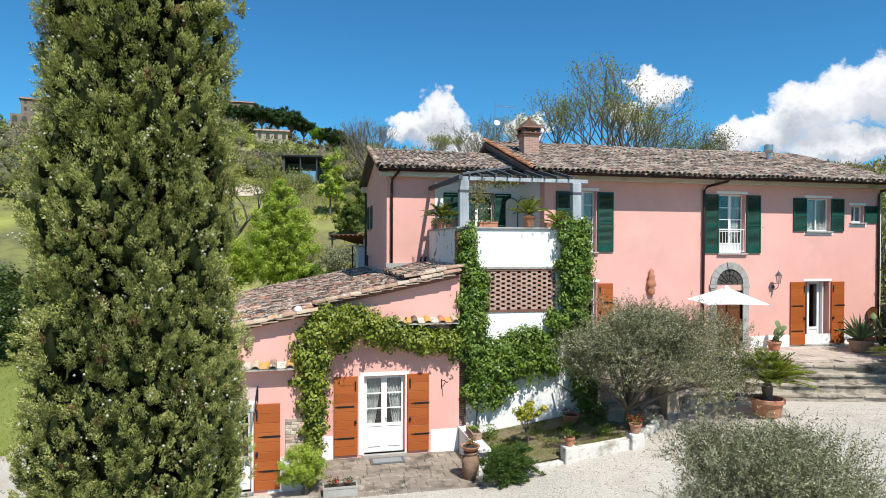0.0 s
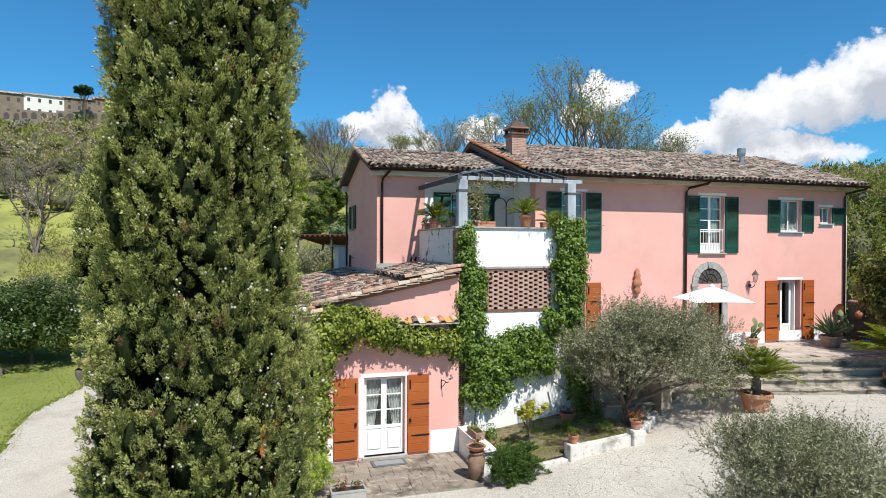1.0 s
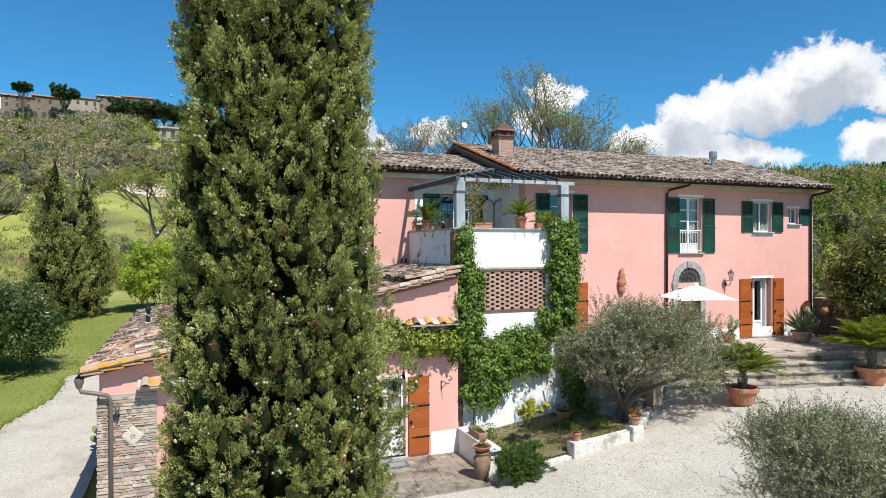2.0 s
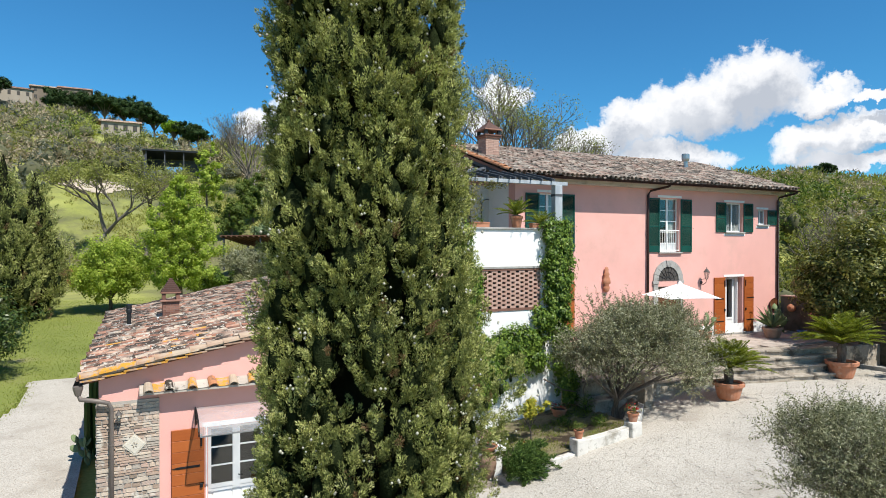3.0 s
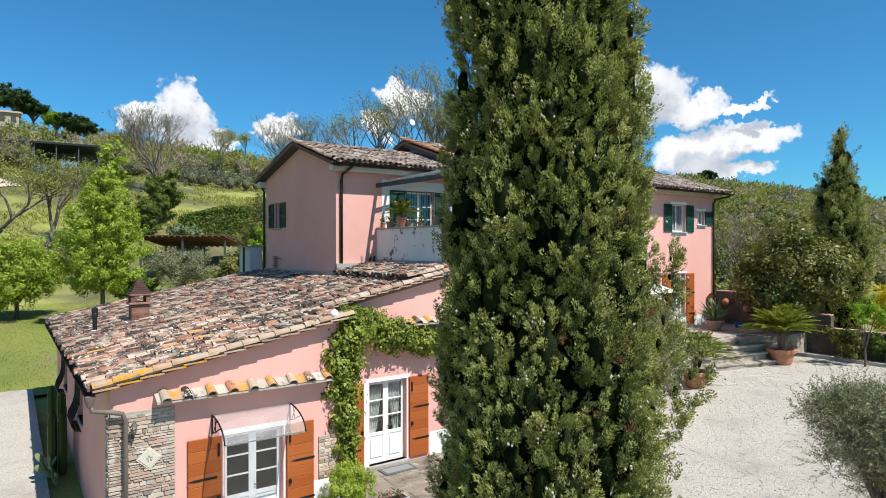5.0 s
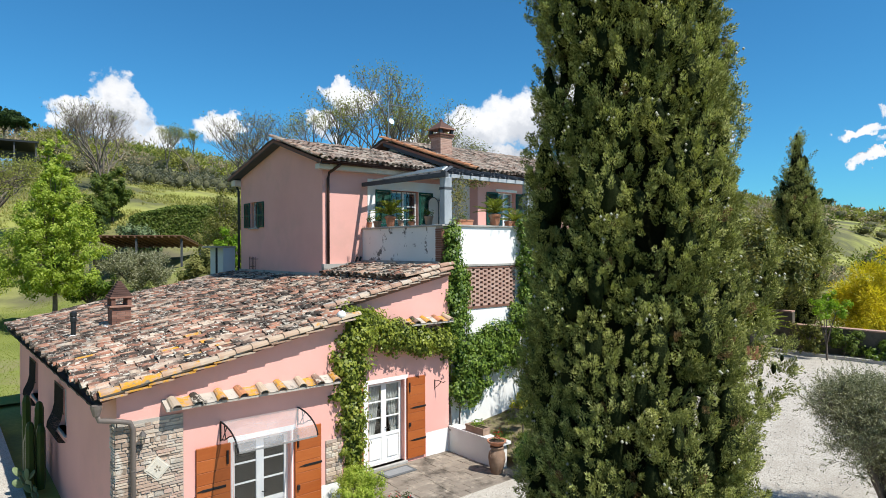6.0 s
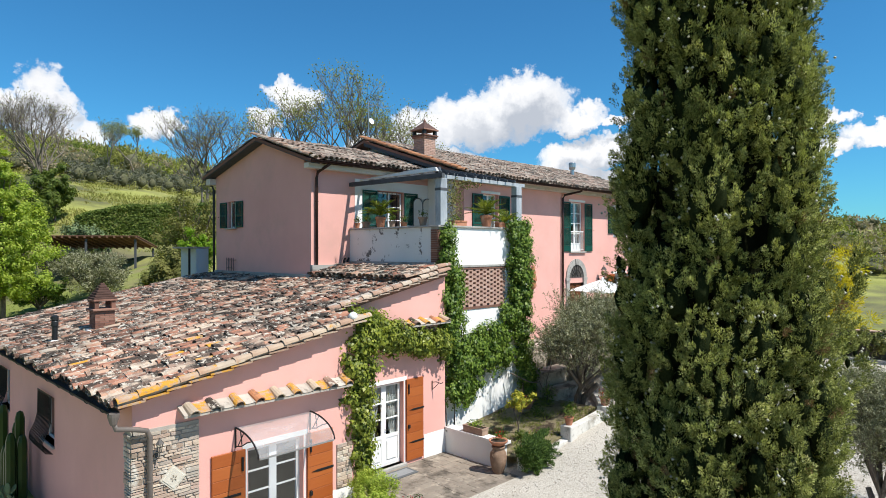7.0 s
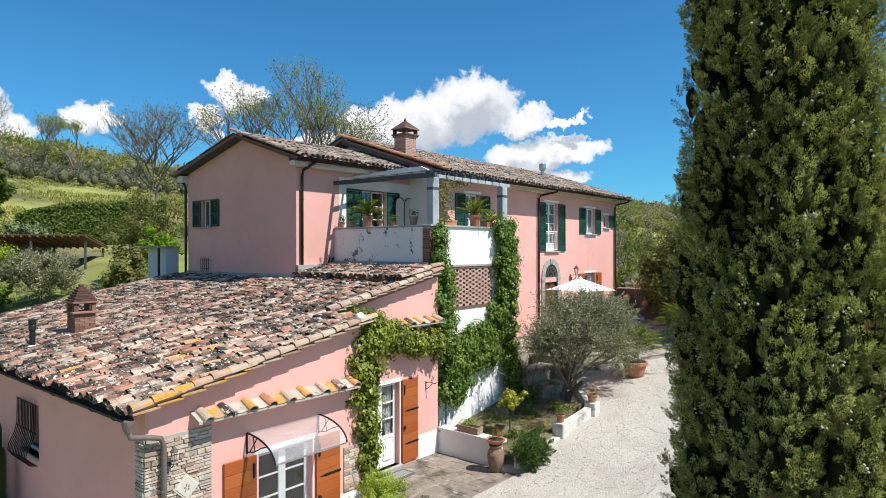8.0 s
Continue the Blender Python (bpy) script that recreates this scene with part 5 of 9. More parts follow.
r = root("flue_pipe", pose(-4.3, 23.95, LZ + LS * -4.3 + 0.06), "short black flue pipe on the tiles", "flue pipe")
part("pipe", lathe(bmesh.new(), [(0.065, 0.0), (0.065, 0.62)], 14), M_DARKMETAL, r, smooth=False)
part("cowl", lathe(bmesh.new(), [(0.085, 0.50), (0.085, 0.62), (0.07, 0.64), (0.088, 0.66), (0.088, 0.76), (0.03, 0.79)], 14), M_DARKMETAL, r)
part("flashing", lathe(bmesh.new(), [(0.16, 0.0), (0.14, 0.06), (0.07, 0.13)], 14), M_WHITE_OLD, r)
r = root("flue_pipe", pose(20.8, 24.14, ME_Z + MS * (24.14 - ME_Y) - 0.06), "galvanised steel flue with a cowl on the main roof", "flue pipe")
part("pipe", lathe(bmesh.new(), [(0.10, -0.2), (0.10, 0.55)], 16), M_STEEL, r)
part("cowl", lathe(bmesh.new(), [(0.16, 0.50), (0.19, 0.62), (0.19, 0.84), (0.15, 0.88)], 16), M_STEEL, r)
r = root("tv_aerial", pose(8.56, 26.82, 9.89), "thin roof aerial with a small dish", "aerial")
bm = bmesh.new()
tube(bm, [(0, 0, 0), (0, 0, 2.9)], 0.02, 6)
part("mast", bm, M_STEEL, r)
bm = bmesh.new()
tube(bm, [(-0.05, 0, 2.75), (1.1, 0.1, 2.75)], 0.012, 5)
for i in range(7):
    tube(bm, [(0.1 + 0.15 * i, -0.22, 2.75), (0.1 + 0.15 * i, 0.25, 2.75)], 0.006, 4)
part("boom", bm, M_STEEL, r)
bm = lathe(bmesh.new(), [(0.02, 0.0), (0.08, 0.012), (0.13, 0.04), (0.14, 0.045), (0.08, 0.02), (0.02, 0.010)], 16)
bmesh.ops.transform(bm, matrix=pose(0.05, -0.1, 1.95, 70, 0, 0), verts=bm.verts)
part("dish", bm, M_WHITE_WOOD, r, "small white dish")

# ---- pergola on the terrace ----
r = root("pergola", pose(4.95, 18.70, 6.86), "weathered bluish-grey timber pergola over the roof terrace", "pergola")
PX = 3.80
for x in (0.0, PX):
    p = part("post", boxes((x - 0.15, x + 0.15, -0.12, 0.12, 0.0, 1.50), bevel=0.01), M_GREY_WOOD, r)
    part("band", boxes((x - 0.158, x + 0.158, -0.128, 0.128, 1.12, 1.20)), M_DARK_BEAM, p)
part("front_beam", boxes((-0.20, PX + 0.42, -0.06, 0.06, 1.50, 1.62), bevel=0.008), M_GREY_WOOD, r)
bm = bmesh.new()
prism(bm, [(-0.25, 1.50), (4.5, 1.55), (4.5, 1.69), (-0.25, 1.64)], "x", -0.22, -0.10)
part("side_beam", bm, M_DARK_BEAM, r, "long dark beam to the wing wall")
for k in range(7):      # rafters of the side slope, rising towards the main wall
    y = 0.55 + 0.655 * k
    xe = min(2.35, y * 0.95)
    bm = bmesh.new()
    prism(bm, [(-0.20, 1.56), (xe, 1.56 + 0.245 * (xe + 0.2)), (xe, 1.66 + 0.245 * (xe + 0.2)), (-0.20, 1.66)], "y", y - 0.035, y + 0.035)
    part("rafter", bm, M_DARK_BEAM, r)
for k in range(7):      # rafters of the front slope
    x = 0.55 + 0.52 * k
    ye = min(1.62, x * 0.95)
    bm = bmesh.new()
    prism(bm, [(-0.05, 1.62), (ye, 1.62 + 0.24 * ye), (ye, 1.71 + 0.24 * ye), (-0.05, 1.71)], "x", x - 0.03, x + 0.03)
    part("rafter", bm, M_DARK_BEAM, r)
bm = bmesh.new()
tube(bm, [(-0.05, 0, 1.68), (2.35, 2.45, 2.26)], 0.065, 4)
part("hip_rafter", bm, M_DARK_BEAM, r)
bm = bmesh.new()
prism(bm, [(2.4, 2.18), (4.46, 2.18), (4.46, 2.31), (2.4, 2.31)], "x", 2.33, 2.42)
part("ridge_beam", bm, M_DARK_BEAM, r)
for k in range(4):
    x = 0.30 + 0.52 * k
    bm = bmesh.new()
    prism(bm, [(x * 1.05 + 0.15, 1.73 + 0.245 * x), (4.46, 1.73 + 0.245 * x), (4.46, 1.77 + 0.245 * x), (x * 1.05 + 0.15, 1.77 + 0.245 * x)], "x", x - 0.05, x + 0.05)
    part("batten", bm, M_WHITE_WOOD, r, "pale batten")
for k in range(9):
    x = 0.15 + 0.42 * k
    part("rafter_end", boxes((x, x + 0.05, -0.14, 0.03, 1.625, 1.68)), M_DARK_BEAM, r)

# coping along the parapets, brick corner pier, lattice of bricks
structure("coping", boxes((T_X0 - 0.04, T_X1 + 0.04, T_Y - 0.08, T_Y + 0.24, 6.842, 6.90), (T_X0 - 0.04, T_X0 + 0.30, T_Y + 0.24, BLK - 0.02, 6.842, 6.90), (T_X1 - 0.26, T_X1 + 0.04, T_Y + 0.24, FAC - 0.01, 6.842, 6.90), bevel=0.008), M_GREY_STONE, "grey stone coping on the terrace parapet", "coping")
structure("string_course", boxes((T_X0 + 0.3, T_X1, T_Y - 0.05, T_Y - 0.001, 5.56, 5.64), bevel=0.01), M_GREY_STONE, "grey stone band under the parapet", "band")
pier = structure("brick_pier", boxes((T_X0 + 0.01, T_X0 + 0.29, T_Y + 0.012, T_Y + 0.29, -0.2, 6.84)), M_MORTAR, "brick corner pier of the terrace", "pier")
for j in range(100):
    z = -0.15 + j * 0.07
    if z > 6.75:
        break
    o = 0.07 * (j % 2)
    for a, b in ((T_X0, T_X0 + 0.13 + o), (T_X0 + 0.14 + o, T_X0 + 0.30)):
        part("brick", boxes((a, b, T_Y - 0.005, T_Y + 0.011, z, z + 0.06)), M_BRICK, pier)
    part("brick", boxes((T_X0 - 0.012, T_X0 + 0.008, T_Y + 0.012, T_Y + 0.29, z, z + 0.06)), M_BRICK, pier)
lat = structure("brick_lattice", boxes((5.60, 8.07, T_Y - 0.03, T_Y + 0.10, 4.19, 4.27), (5.60, 8.07, T_Y - 0.03, T_Y + 0.10, 5.50, 5.555)), M_BRICK, "pale pink brick lattice in the terrace wall", "lattice")
# dark sheet painted as the shade seen through the lattice
structure("lattice_backing", boxes((5.5, 8.2, T_Y + 0.9, T_Y + 0.95, 4.1, 5.55)), M_DARKROOM, "dark panel painted as the shade behind the brick lattice")
for j in range(17):
    z = 4.272 + j * 0.0722
    x = 5.62 + (j % 2) * 0.175 - 0.175
    while x < 8.05:
        a, b = max(5.62, x), min(8.05, x + 0.228)
        if b - a > 0.03:
            part("brick", boxes((a, b, T_Y - 0.012 + 0.004 * (j % 2), T_Y + 0.10, z, z + 0.0715)), M_BRICK_PALE, lat)
        x += 0.35

# ---- tile hoods over the low doors ----
def tile_hood(name, x0, x1, z, wall_y, label):
    rh = random.Random(int(x0 * 10) + 60)
    bm = bmesh.new()
    prism(bm, [(wall_y - 0.33, z - 0.16), (wall_y - 0.002, z - 0.06), (wall_y - 0.002, z + 0.02), (wall_y - 0.33, z - 0.11)], "x", x0 - 0.16, x1 + 0.10)
    r = tagged(part(name, bm, M_TILE_PALE), label, "tile hood", kind="structure")
    n = int((x1 - x0) / 0.40)
    for i in range(n + 1):
        x = x0 + (x1 - x0) * i / n
        m = Matrix.Translation((x + rh.uniform(-0.02, 0.02), wall_y - 0.36 + rh.uniform(-0.025, 0.02), z - 0.115 + rh.uniform(-0.01, 0.01))) @ Matrix.Rotation(0.37, 4, "X") @ Matrix.Rotation(rh.gauss(0, 0.05), 4, "Z") @ Matrix.Diagonal((1.05, 0.74, 1.1, 1))
        TILE_PIECES.append((r, m, (M_TILE_EDGE, M_TILE, M_LICHEN, M_TILE_RED, M_TILE_EDGE, M_LICHEN)[i % 6]))
        if i < n:
            bm = bmesh.new()
            vs = [bm.verts.new(tuple(v)) for v in PAN]
            for f in PAN_F:
                bm.faces.new([vs[k] for k in f])
            ob = part("pan_tile", bm, M_TILE_PALE if i % 3 else M_LICHEN, r)
            ob.matrix_basis = Matrix.Translation((x + (x1 - x0) / n / 2, wall_y - 0.35, z - 0.085)) @ Matrix.Rotation(0.37, 4, "X") @ Matrix.Diagonal((1.6, 0.68, 0.5, 1))


tile_hood("tile_hood_1", -3.86, -0.30, 3.22, A_Y, "row of orange lichen-covered tiles over the low door")
tile_hood("tile_hood_2", 2.86, 4.55, 4.10, B_Y, "short row of terracotta tiles over the set-back door")

# ---- stone facing at the low wing's corner ----
face = structure("stone_facing", boxes((A_X0 - 0.02, -3.62, A_Y - 0.035, A_Y - 0.001, -0.5, 2.92), (A_X0 - 0.035, A_X0 - 0.001, A_Y - 0.035, A_Y + 0.28, -0.5, 2.92)), M_MORTAR, "buff field-stone facing at the corner of the low wing", "stone facing")
rng = random.Random(41)


def rough_stone(x0, x1, z0, z1, y0, y1):
    """A ragged wall stone: a six-sided face drawn back into the joint."""
    w, h = x1 - x0, z1 - z0
    q = [(x0 + rng.uniform(0, 0.012), z0 + rng.uniform(0, 0.2) * h), (x0 + w * rng.uniform(0.3, 0.7), z0 + rng.uniform(-0.04, 0.12) * h), (x1 - rng.uniform(0, 0.012), z0 + rng.uniform(0, 0.2) * h),
         (x1 - rng.uniform(0, 0.012), z1 - rng.uniform(0, 0.22) * h), (x0 + w * rng.uniform(0.3, 0.7), z1 - rng.uniform(-0.04, 0.12) * h), (x0 + rng.uniform(0, 0.012), z1 - rng.uniform(0, 0.22) * h)]
    bm = bmesh.new()
    prism(bm, q, "y", y0, y1)
    return bm


z = -0.45
while z < 2.86:
    h = min(rng.choice((0.045, 0.055, 0.065, 0.08, 0.10)) * rng.uniform(0.9, 1.15), 2.915 - z)
    x = A_X0 - 0.05
    while x < -3.66:
        b = min(x + rng.uniform(0.10, 0.46) * (0.7 if h > 0.09 else 1.0), -3.62)
        if -3.62 - b < 0.07:
            b = -3.62
        part("stone", rough_stone(x + 0.006, b - 0.006, z + 0.006, z + h - 0.006, A_Y - rng.uniform(0.045, 0.075), A_Y - 0.03), M_STONE, face)
        x = b
    for y0 in (A_Y - 0.03, A_Y + 0.12):
        part("stone", boxes((A_X0 - rng.uniform(0.045, 0.07), A_X0 - 0.03, y0 + 0.006, y0 + 0.15, z + 0.006, z + h - 0.006), bevel=min(0.01, h / 5)), M_STONE, face)
    z += h
# a strip of bare stones left of the set-back door
face2 = structure("stone_strip", boxes((A_X1 - 0.55, A_X1 - 0.12, A_Y - 0.012, A_Y - 0.001, 0.68, 1.7)), M_MORTAR, "strip of bare stones in the pink wall", "stone facing")
z = 0.7
while z < 1.64:
    h = rng.uniform(0.06, 0.12)
    x = A_X1 - 0.55
    while x < A_X1 - 0.16:
        b = min(x + rng.uniform(0.12, 0.3), A_X1 - 0.12)
        part("stone", boxes((x + 0.005, b - 0.005, A_Y - 0.035, A_Y - 0.01, z + 0.004, z + h - 0.004), bevel=0.008), M_STONE, face2)
        x = b
    z += h
M_PLAQUE = material("aged_cream_ceramic", [(0.52, 0.47, 0.38), (0.64, 0.59, 0.50)], 8.0, 0.6, bump=0.2, bscale=60)
M_BEIGE_RELIEF = material("brown_glazed_relief", [(0.22, 0.18, 0.13), (0.34, 0.29, 0.22)], 12.0, 0.5)
r = root("wall_plaque", pose(-4.12, A_Y - 0.075, 1.95, 0, 45, 0), "cream square ceramic plaque set on its corner, on stone", "plaque")
part("tile", boxes((-0.145, 0.145, -0.015, 0.012, -0.145, 0.145), bevel=0.006), M_PLAQUE, r)
part("frame", boxes((-0.17, 0.17, -0.005, 0.02, -0.17, -0.145), (-0.17, 0.17, -0.005, 0.02, 0.145, 0.17), (-0.17, -0.145, -0.005, 0.02, -0.145, 0.145), (0.145, 0.17, -0.005, 0.02, -0.145, 0.145)), M_PLAQUE, r)
for k in range(5):
    a = 2 * math.pi * k / 5
    bm = bmesh.new()
    tube(bm, [(0.025 * math.cos(a), -0.018, 0.025 * math.sin(a)), (0.06 * math.cos(a), -0.018, 0.06 * math.sin(a))], 0.012, 6)
    part("ornament", bm, M_BEIGE_RELIEF, r)


def wall_lantern(m, s, label):
    """A wrought-iron lantern on a curled bracket; local -y away from the wall."""
    r = root("wall_lantern", m, label, "wall lantern")
    bm = bmesh.new()
    tube(bm, [(0, 0, -0.18 * s), (0, -0.10 * s, -0.20 * s), (0, -0.24 * s, -0.12 * s), (0, -0.28 * s, 0.02 * s)], 0.014 * s, 6)
    tube(bm, [(0, -0.28 * s, 0.02 * s), (0, -0.16 * s, 0.03 * s), (0, 0, 0.0)], 0.011 * s, 6)
    part("bracket", bm, M_OLD_IRON, r)
    part("wall_plate", lathe(bmesh.new(), [(0.07 * s, 0), (0.06 * s, 0.03 * s)], 12), M_OLD_IRON, r).matrix_basis = pose(0, 0, -0.12 * s, 90, 0, 0)
    bm = lathe(bmesh.new(), [(0.05 * s, 0.02 * s), (0.10 * s, 0.30 * s)], 6, 0, -0.28 * s)
    g = part("glass", bm, M_GLASS, r)
    g.visible_shadow = False
    bm = bmesh.new()
    for k in range(6):
        a = 2 * math.pi * k / 6
        tube(bm, [(0.05 * s * math.cos(a), -0.28 * s + 0.05 * s * math.sin(a), 0.02 * s), (0.10 * s * math.cos(a), -0.28 * s + 0.10 * s * math.sin(a), 0.30 * s)], 0.008 * s, 4)
    part("cage", bm, M_OLD_IRON, r)
    part("cap", lathe(bmesh.new(), [(0.13 * s, 0.30 * s), (0.12 * s, 0.32 * s), (0.05 * s, 0.42 * s), (0.015 * s, 0.45 * s), (0.02 * s, 0.48 * s), (0.005 * s, 0.50 * s)], 6, 0, -0.28 * s), M_OLD_IRON, r)
    return r


wall_lantern(pose(18.48, FAC, 4.80), 1.1, "wrought-iron lantern on a curled bracket on pink stucco")
wall_lantern(pose(-4.42, A_Y - 0.06, 2.50), 0.58, "small black iron wall lamp on the stone facing")

# white floodlight at the end of the low verge
r = root("flood_light", pose(-0.10, 16.56, 4.56), "white floodlight on a dark arm at the roof's edge", "floodlight")
bm = lathe(bmesh.new(), [(0.03, -0.10), (0.085, -0.07), (0.10, 0.0), (0.08, 0.07), (0.03, 0.10)], 12)
bmesh.ops.transform(bm, matrix=pose(0, 0, 0.06, 0, 60, 0), verts=bm.verts)
part("lamp_head", bm, M_WHITE_WOOD, r, smooth=True)
bm = bmesh.new()
tube(bm, [(0.03, 0, 0.04), (0.20, -0.04, 0.0), (0.36, -0.06, -0.09)], 0.018, 6)
part("arm", bm, M_DARKMETAL, r)
part("wall_bracket", boxes((-0.03, 0.03, -0.03, 0.14, -0.05, 0.0)), M_DARKMETAL, r)
# terracotta figure on the wall
r = tagged(part("terracotta_relief", lathe(bmesh.new(), [(0.02, 0.0), (0.12, 0.04), (0.16, 0.20), (0.10, 0.30), (0.20, 0.36), (0.18, 0.52), (0.12, 0.66), (0.16, 0.72), (0.09, 0.82), (0.10, 0.92), (0.07, 1.0), (0.02, 1.04)], 14), M_POT, smooth=True), "terracotta wall ornament on pink stucco", "wall ornament")
r.matrix_world = pose(13.0, FAC - 0.08, 4.42) @ Matrix.Diagonal((1, 0.55, 1, 1))
# hook beside the set-back door
r = root("wall_hook", pose(4.18, B_Y, 2.10), "black wrought-iron hook bracket on pink stucco", "wall hook")
bm = bmesh.new()
tube(bm, [(0, -0.015, 0.12), (0, -0.015, -0.16)], 0.014, 6)
part("stem", bm, M_IRON, r)
bm = bmesh.new()
tube(bm, [(0, -0.015, 0.08), (0.05, -0.14, 0.10), (0.10, -0.28, 0.06), (0.13, -0.34, 0.10)], 0.012, 6)
tube(bm, [(0, -0.015, -0.12), (0.04, -0.10, -0.06), (0.08, -0.20, 0.06)], 0.010, 6)
part("hook", bm, M_IRON, r)
r = root("meter_grille", pose(BX - 0.02, 28.75, 5.30, 0, 0, -90), "small black iron cage at the wall's foot", "cage")
for i in range(5):
    bm = bmesh.new()
    tube(bm, [(-0.28 + 0.14 * i, -0.12, 0.0), (-0.28 + 0.14 * i, -0.12, 0.52)], 0.012, 5)
    part("bar", bm, M_IRON, r)
for z in (0.1, 0.42):
    part("rail", boxes((-0.29, 0.29, -0.13, -0.11, z, z + 0.02)), M_IRON, r)
part("side_bar", boxes((-0.29, -0.27, -0.12, 0.0, 0.42, 0.44), (0.27, 0.29, -0.12, 0.0, 0.42, 0.44)), M_IRON, r)
structure("flashing", boxes((BX - 0.10, BX - 0.002, BLK, WY1, LZ + LS * BX + 0.02, LZ + LS * BX + 0.19), (BX - 0.05, 4.72, BLK - 0.16, BLK - 0.002, 5.28, 5.62), (T_X0 - 0.10, T_X0 - 0.013, 18.7, BLK - 0.16, 5.42, 5.74)), M_GREY_STONE, "grey cement flashing where roof meets walls", "flashing")
for k in range(2):
    bm = bmesh.new()
    tube(bm, [(4.42 + 0.16 * k, BLK - 0.10, 5.4), (4.42 + 0.16 * k, BLK - 0.10, 5.75), (4.44 + 0.16 * k, BLK - 0.16, 5.85)], 0.04, 8)
    tagged(part("vent_pipe", bm, M_DARKMETAL), "short dark vent pipe at the wing wall", "vent pipe")


# ---- paving, steps, garden walls ----
pave = structure("pavement", boxes((0.15, 4.70, 15.45, B_Y - 0.002, -0.3, -0.045)), M_MORTAR, "weathered flagstone paving before the low wing door", "paving")
rng = random.Random(7)
y = 15.47
while y < B_Y - 0.1:
    h = rng.uniform(0.24, 0.36)
    x = 0.17 - rng.uniform(0, 0.2)
    while x < 4.6:
        w = rng.uniform(0.30, 0.70)
        b = min(x + w, 4.69)
        yb = min(y + h, B_Y - 0.004)
        if b - x > 0.08 and yb - y > 0.06:
            part("flagstone", boxes((max(x, 0.17) + 0.005, b - 0.005, y + 0.005, yb - 0.005, -0.06, -0.015 + rng.uniform(-0.006, 0.006)), bevel=0.01), M_FLAG, pave)
        x = b
    y += h
mat = tagged(part("doormat", boxes((1.95, 2.95, 17.62, 18.12, -0.012, 0.012), bevel=0.006), material("grey_mat_weave", [(0.08, 0.085, 0.09), (0.14, 0.145, 0.15)], 30.0, 0.95, bump=0.5, bscale=120)), "dark grey doormat on the flagstones", "doormat")
part("mat_middle", boxes((2.03, 2.87, 17.70, 18.04, 0.0125, 0.016)), material("pale_mat_weave", [(0.20, 0.205, 0.21), (0.28, 0.285, 0.29)], 30.0, 0.95, bump=0.5, bscale=120), mat, "paler woven middle")

# patio and its curving steps
def step_edge(x, i):
    d = max(-1.6, x - 14.77)
    return 18.3 - 0.35 * d + 0.02 * d * d - 0.38 * i


XS = [11.4 + 0.8 * k for k in range(13)]
for i, z in enumerate((2.26, 2.02, 1.77, 1.50)):
    bm = bmesh.new()
    xs = [x for x in XS if x < 21.2 - 0.1 * i]
    front = [(x, step_edge(x, i)) for x in xs]
    back_y = FAC - 0.004 if i == 0 else None
    if i == 0:
        poly = front + [(23.8, front[-1][1] - 0.3), (23.8, back_y), (front[0][0] - 2.3, back_y), (front[0][0] - 2.3, front[0][1] + 0.4)]
    else:
        poly = front + [(x, step_edge(x, i - 1) + 0.05) for x in reversed(xs)]
    prism(bm, poly, "z", 0.3, z - 0.06)
    ob = structure("patio" if i == 0 else "step", bm, M_STEP, "grey stone patio before the main front" if i == 0 else "worn grey stone step up to the patio", "patio" if i == 0 else "step")
    # single tread slabs, uneven and a little proud of the riser
    rt = random.Random(50 + i)
    a = xs[0]
    while a < xs[-1] - 0.1:
        b = min(a + rt.uniform(0.45, 1.25), xs[-1])
        if xs[-1] - b < 0.3:
            b = xs[-1]
        dep, out = 0.46 if i else 0.6, rt.uniform(0.03, 0.085)
        y0a, y0b = step_edge(a, i) - out, step_edge(b, i) - out + rt.uniform(-0.02, 0.02)
        bb = bmesh.new()
        prism(bb, [(a + 0.008, y0a + 0.012), (a + 0.03, y0a), ((a + b) / 2, (y0a + y0b) / 2 - rt.uniform(-0.015, 0.02)), (b - 0.03, y0b), (b - 0.008, y0b + 0.012), (b - 0.008, y0b + dep), (a + 0.008, y0a + dep)], "z", z - rt.uniform(0.05, 0.085), z + rt.uniform(-0.012, 0.010))
        part("tread", bevelled(bb, 0.012), M_STEP, ob)
        a = b
    if i == 0:
        rr = random.Random(3)
        yy = 17.4
        while yy < 21.1:
            x = 9.2
            while x < 23.7:
                b = min(x + rr.uniform(0.5, 1.0), 23.78)
                if yy > step_edge(min(max(x, 11.4), 21.0), 0) + 0.58:
                    part("flagstone", boxes((x + 0.008, b - 0.008, yy + 0.008, min(yy + 0.5, 21.1) - 0.008, z - 0.06, z - 0.012 + rr.uniform(-0.005, 0.005))), M_PATIO, ob)
                x = b
            yy += 0.5
structure("step_cheek", boxes((11.05, 11.45, 16.95, 18.9, 0.3, 2.0), (11.0, 11.5, 16.9, 18.9, 2.0, 2.08), bevel=0.02), M_STEP, "grey stone cheek block beside the steps", "step wall")
structure("step_wall_low", boxes((9.3, 11.05, 18.0, 18.4, 0.2, 1.7), (9.25, 11.05, 17.9, 18.5, 1.7, 1.80), (9.3, 11.05, 17.35, 17.75, 0.2, 1.2), (9.25, 11.05, 17.25, 17.85, 1.2, 1.28), bevel=0.02), M_STEP, "grey stone seat ledges beside the garden", "stone ledge")

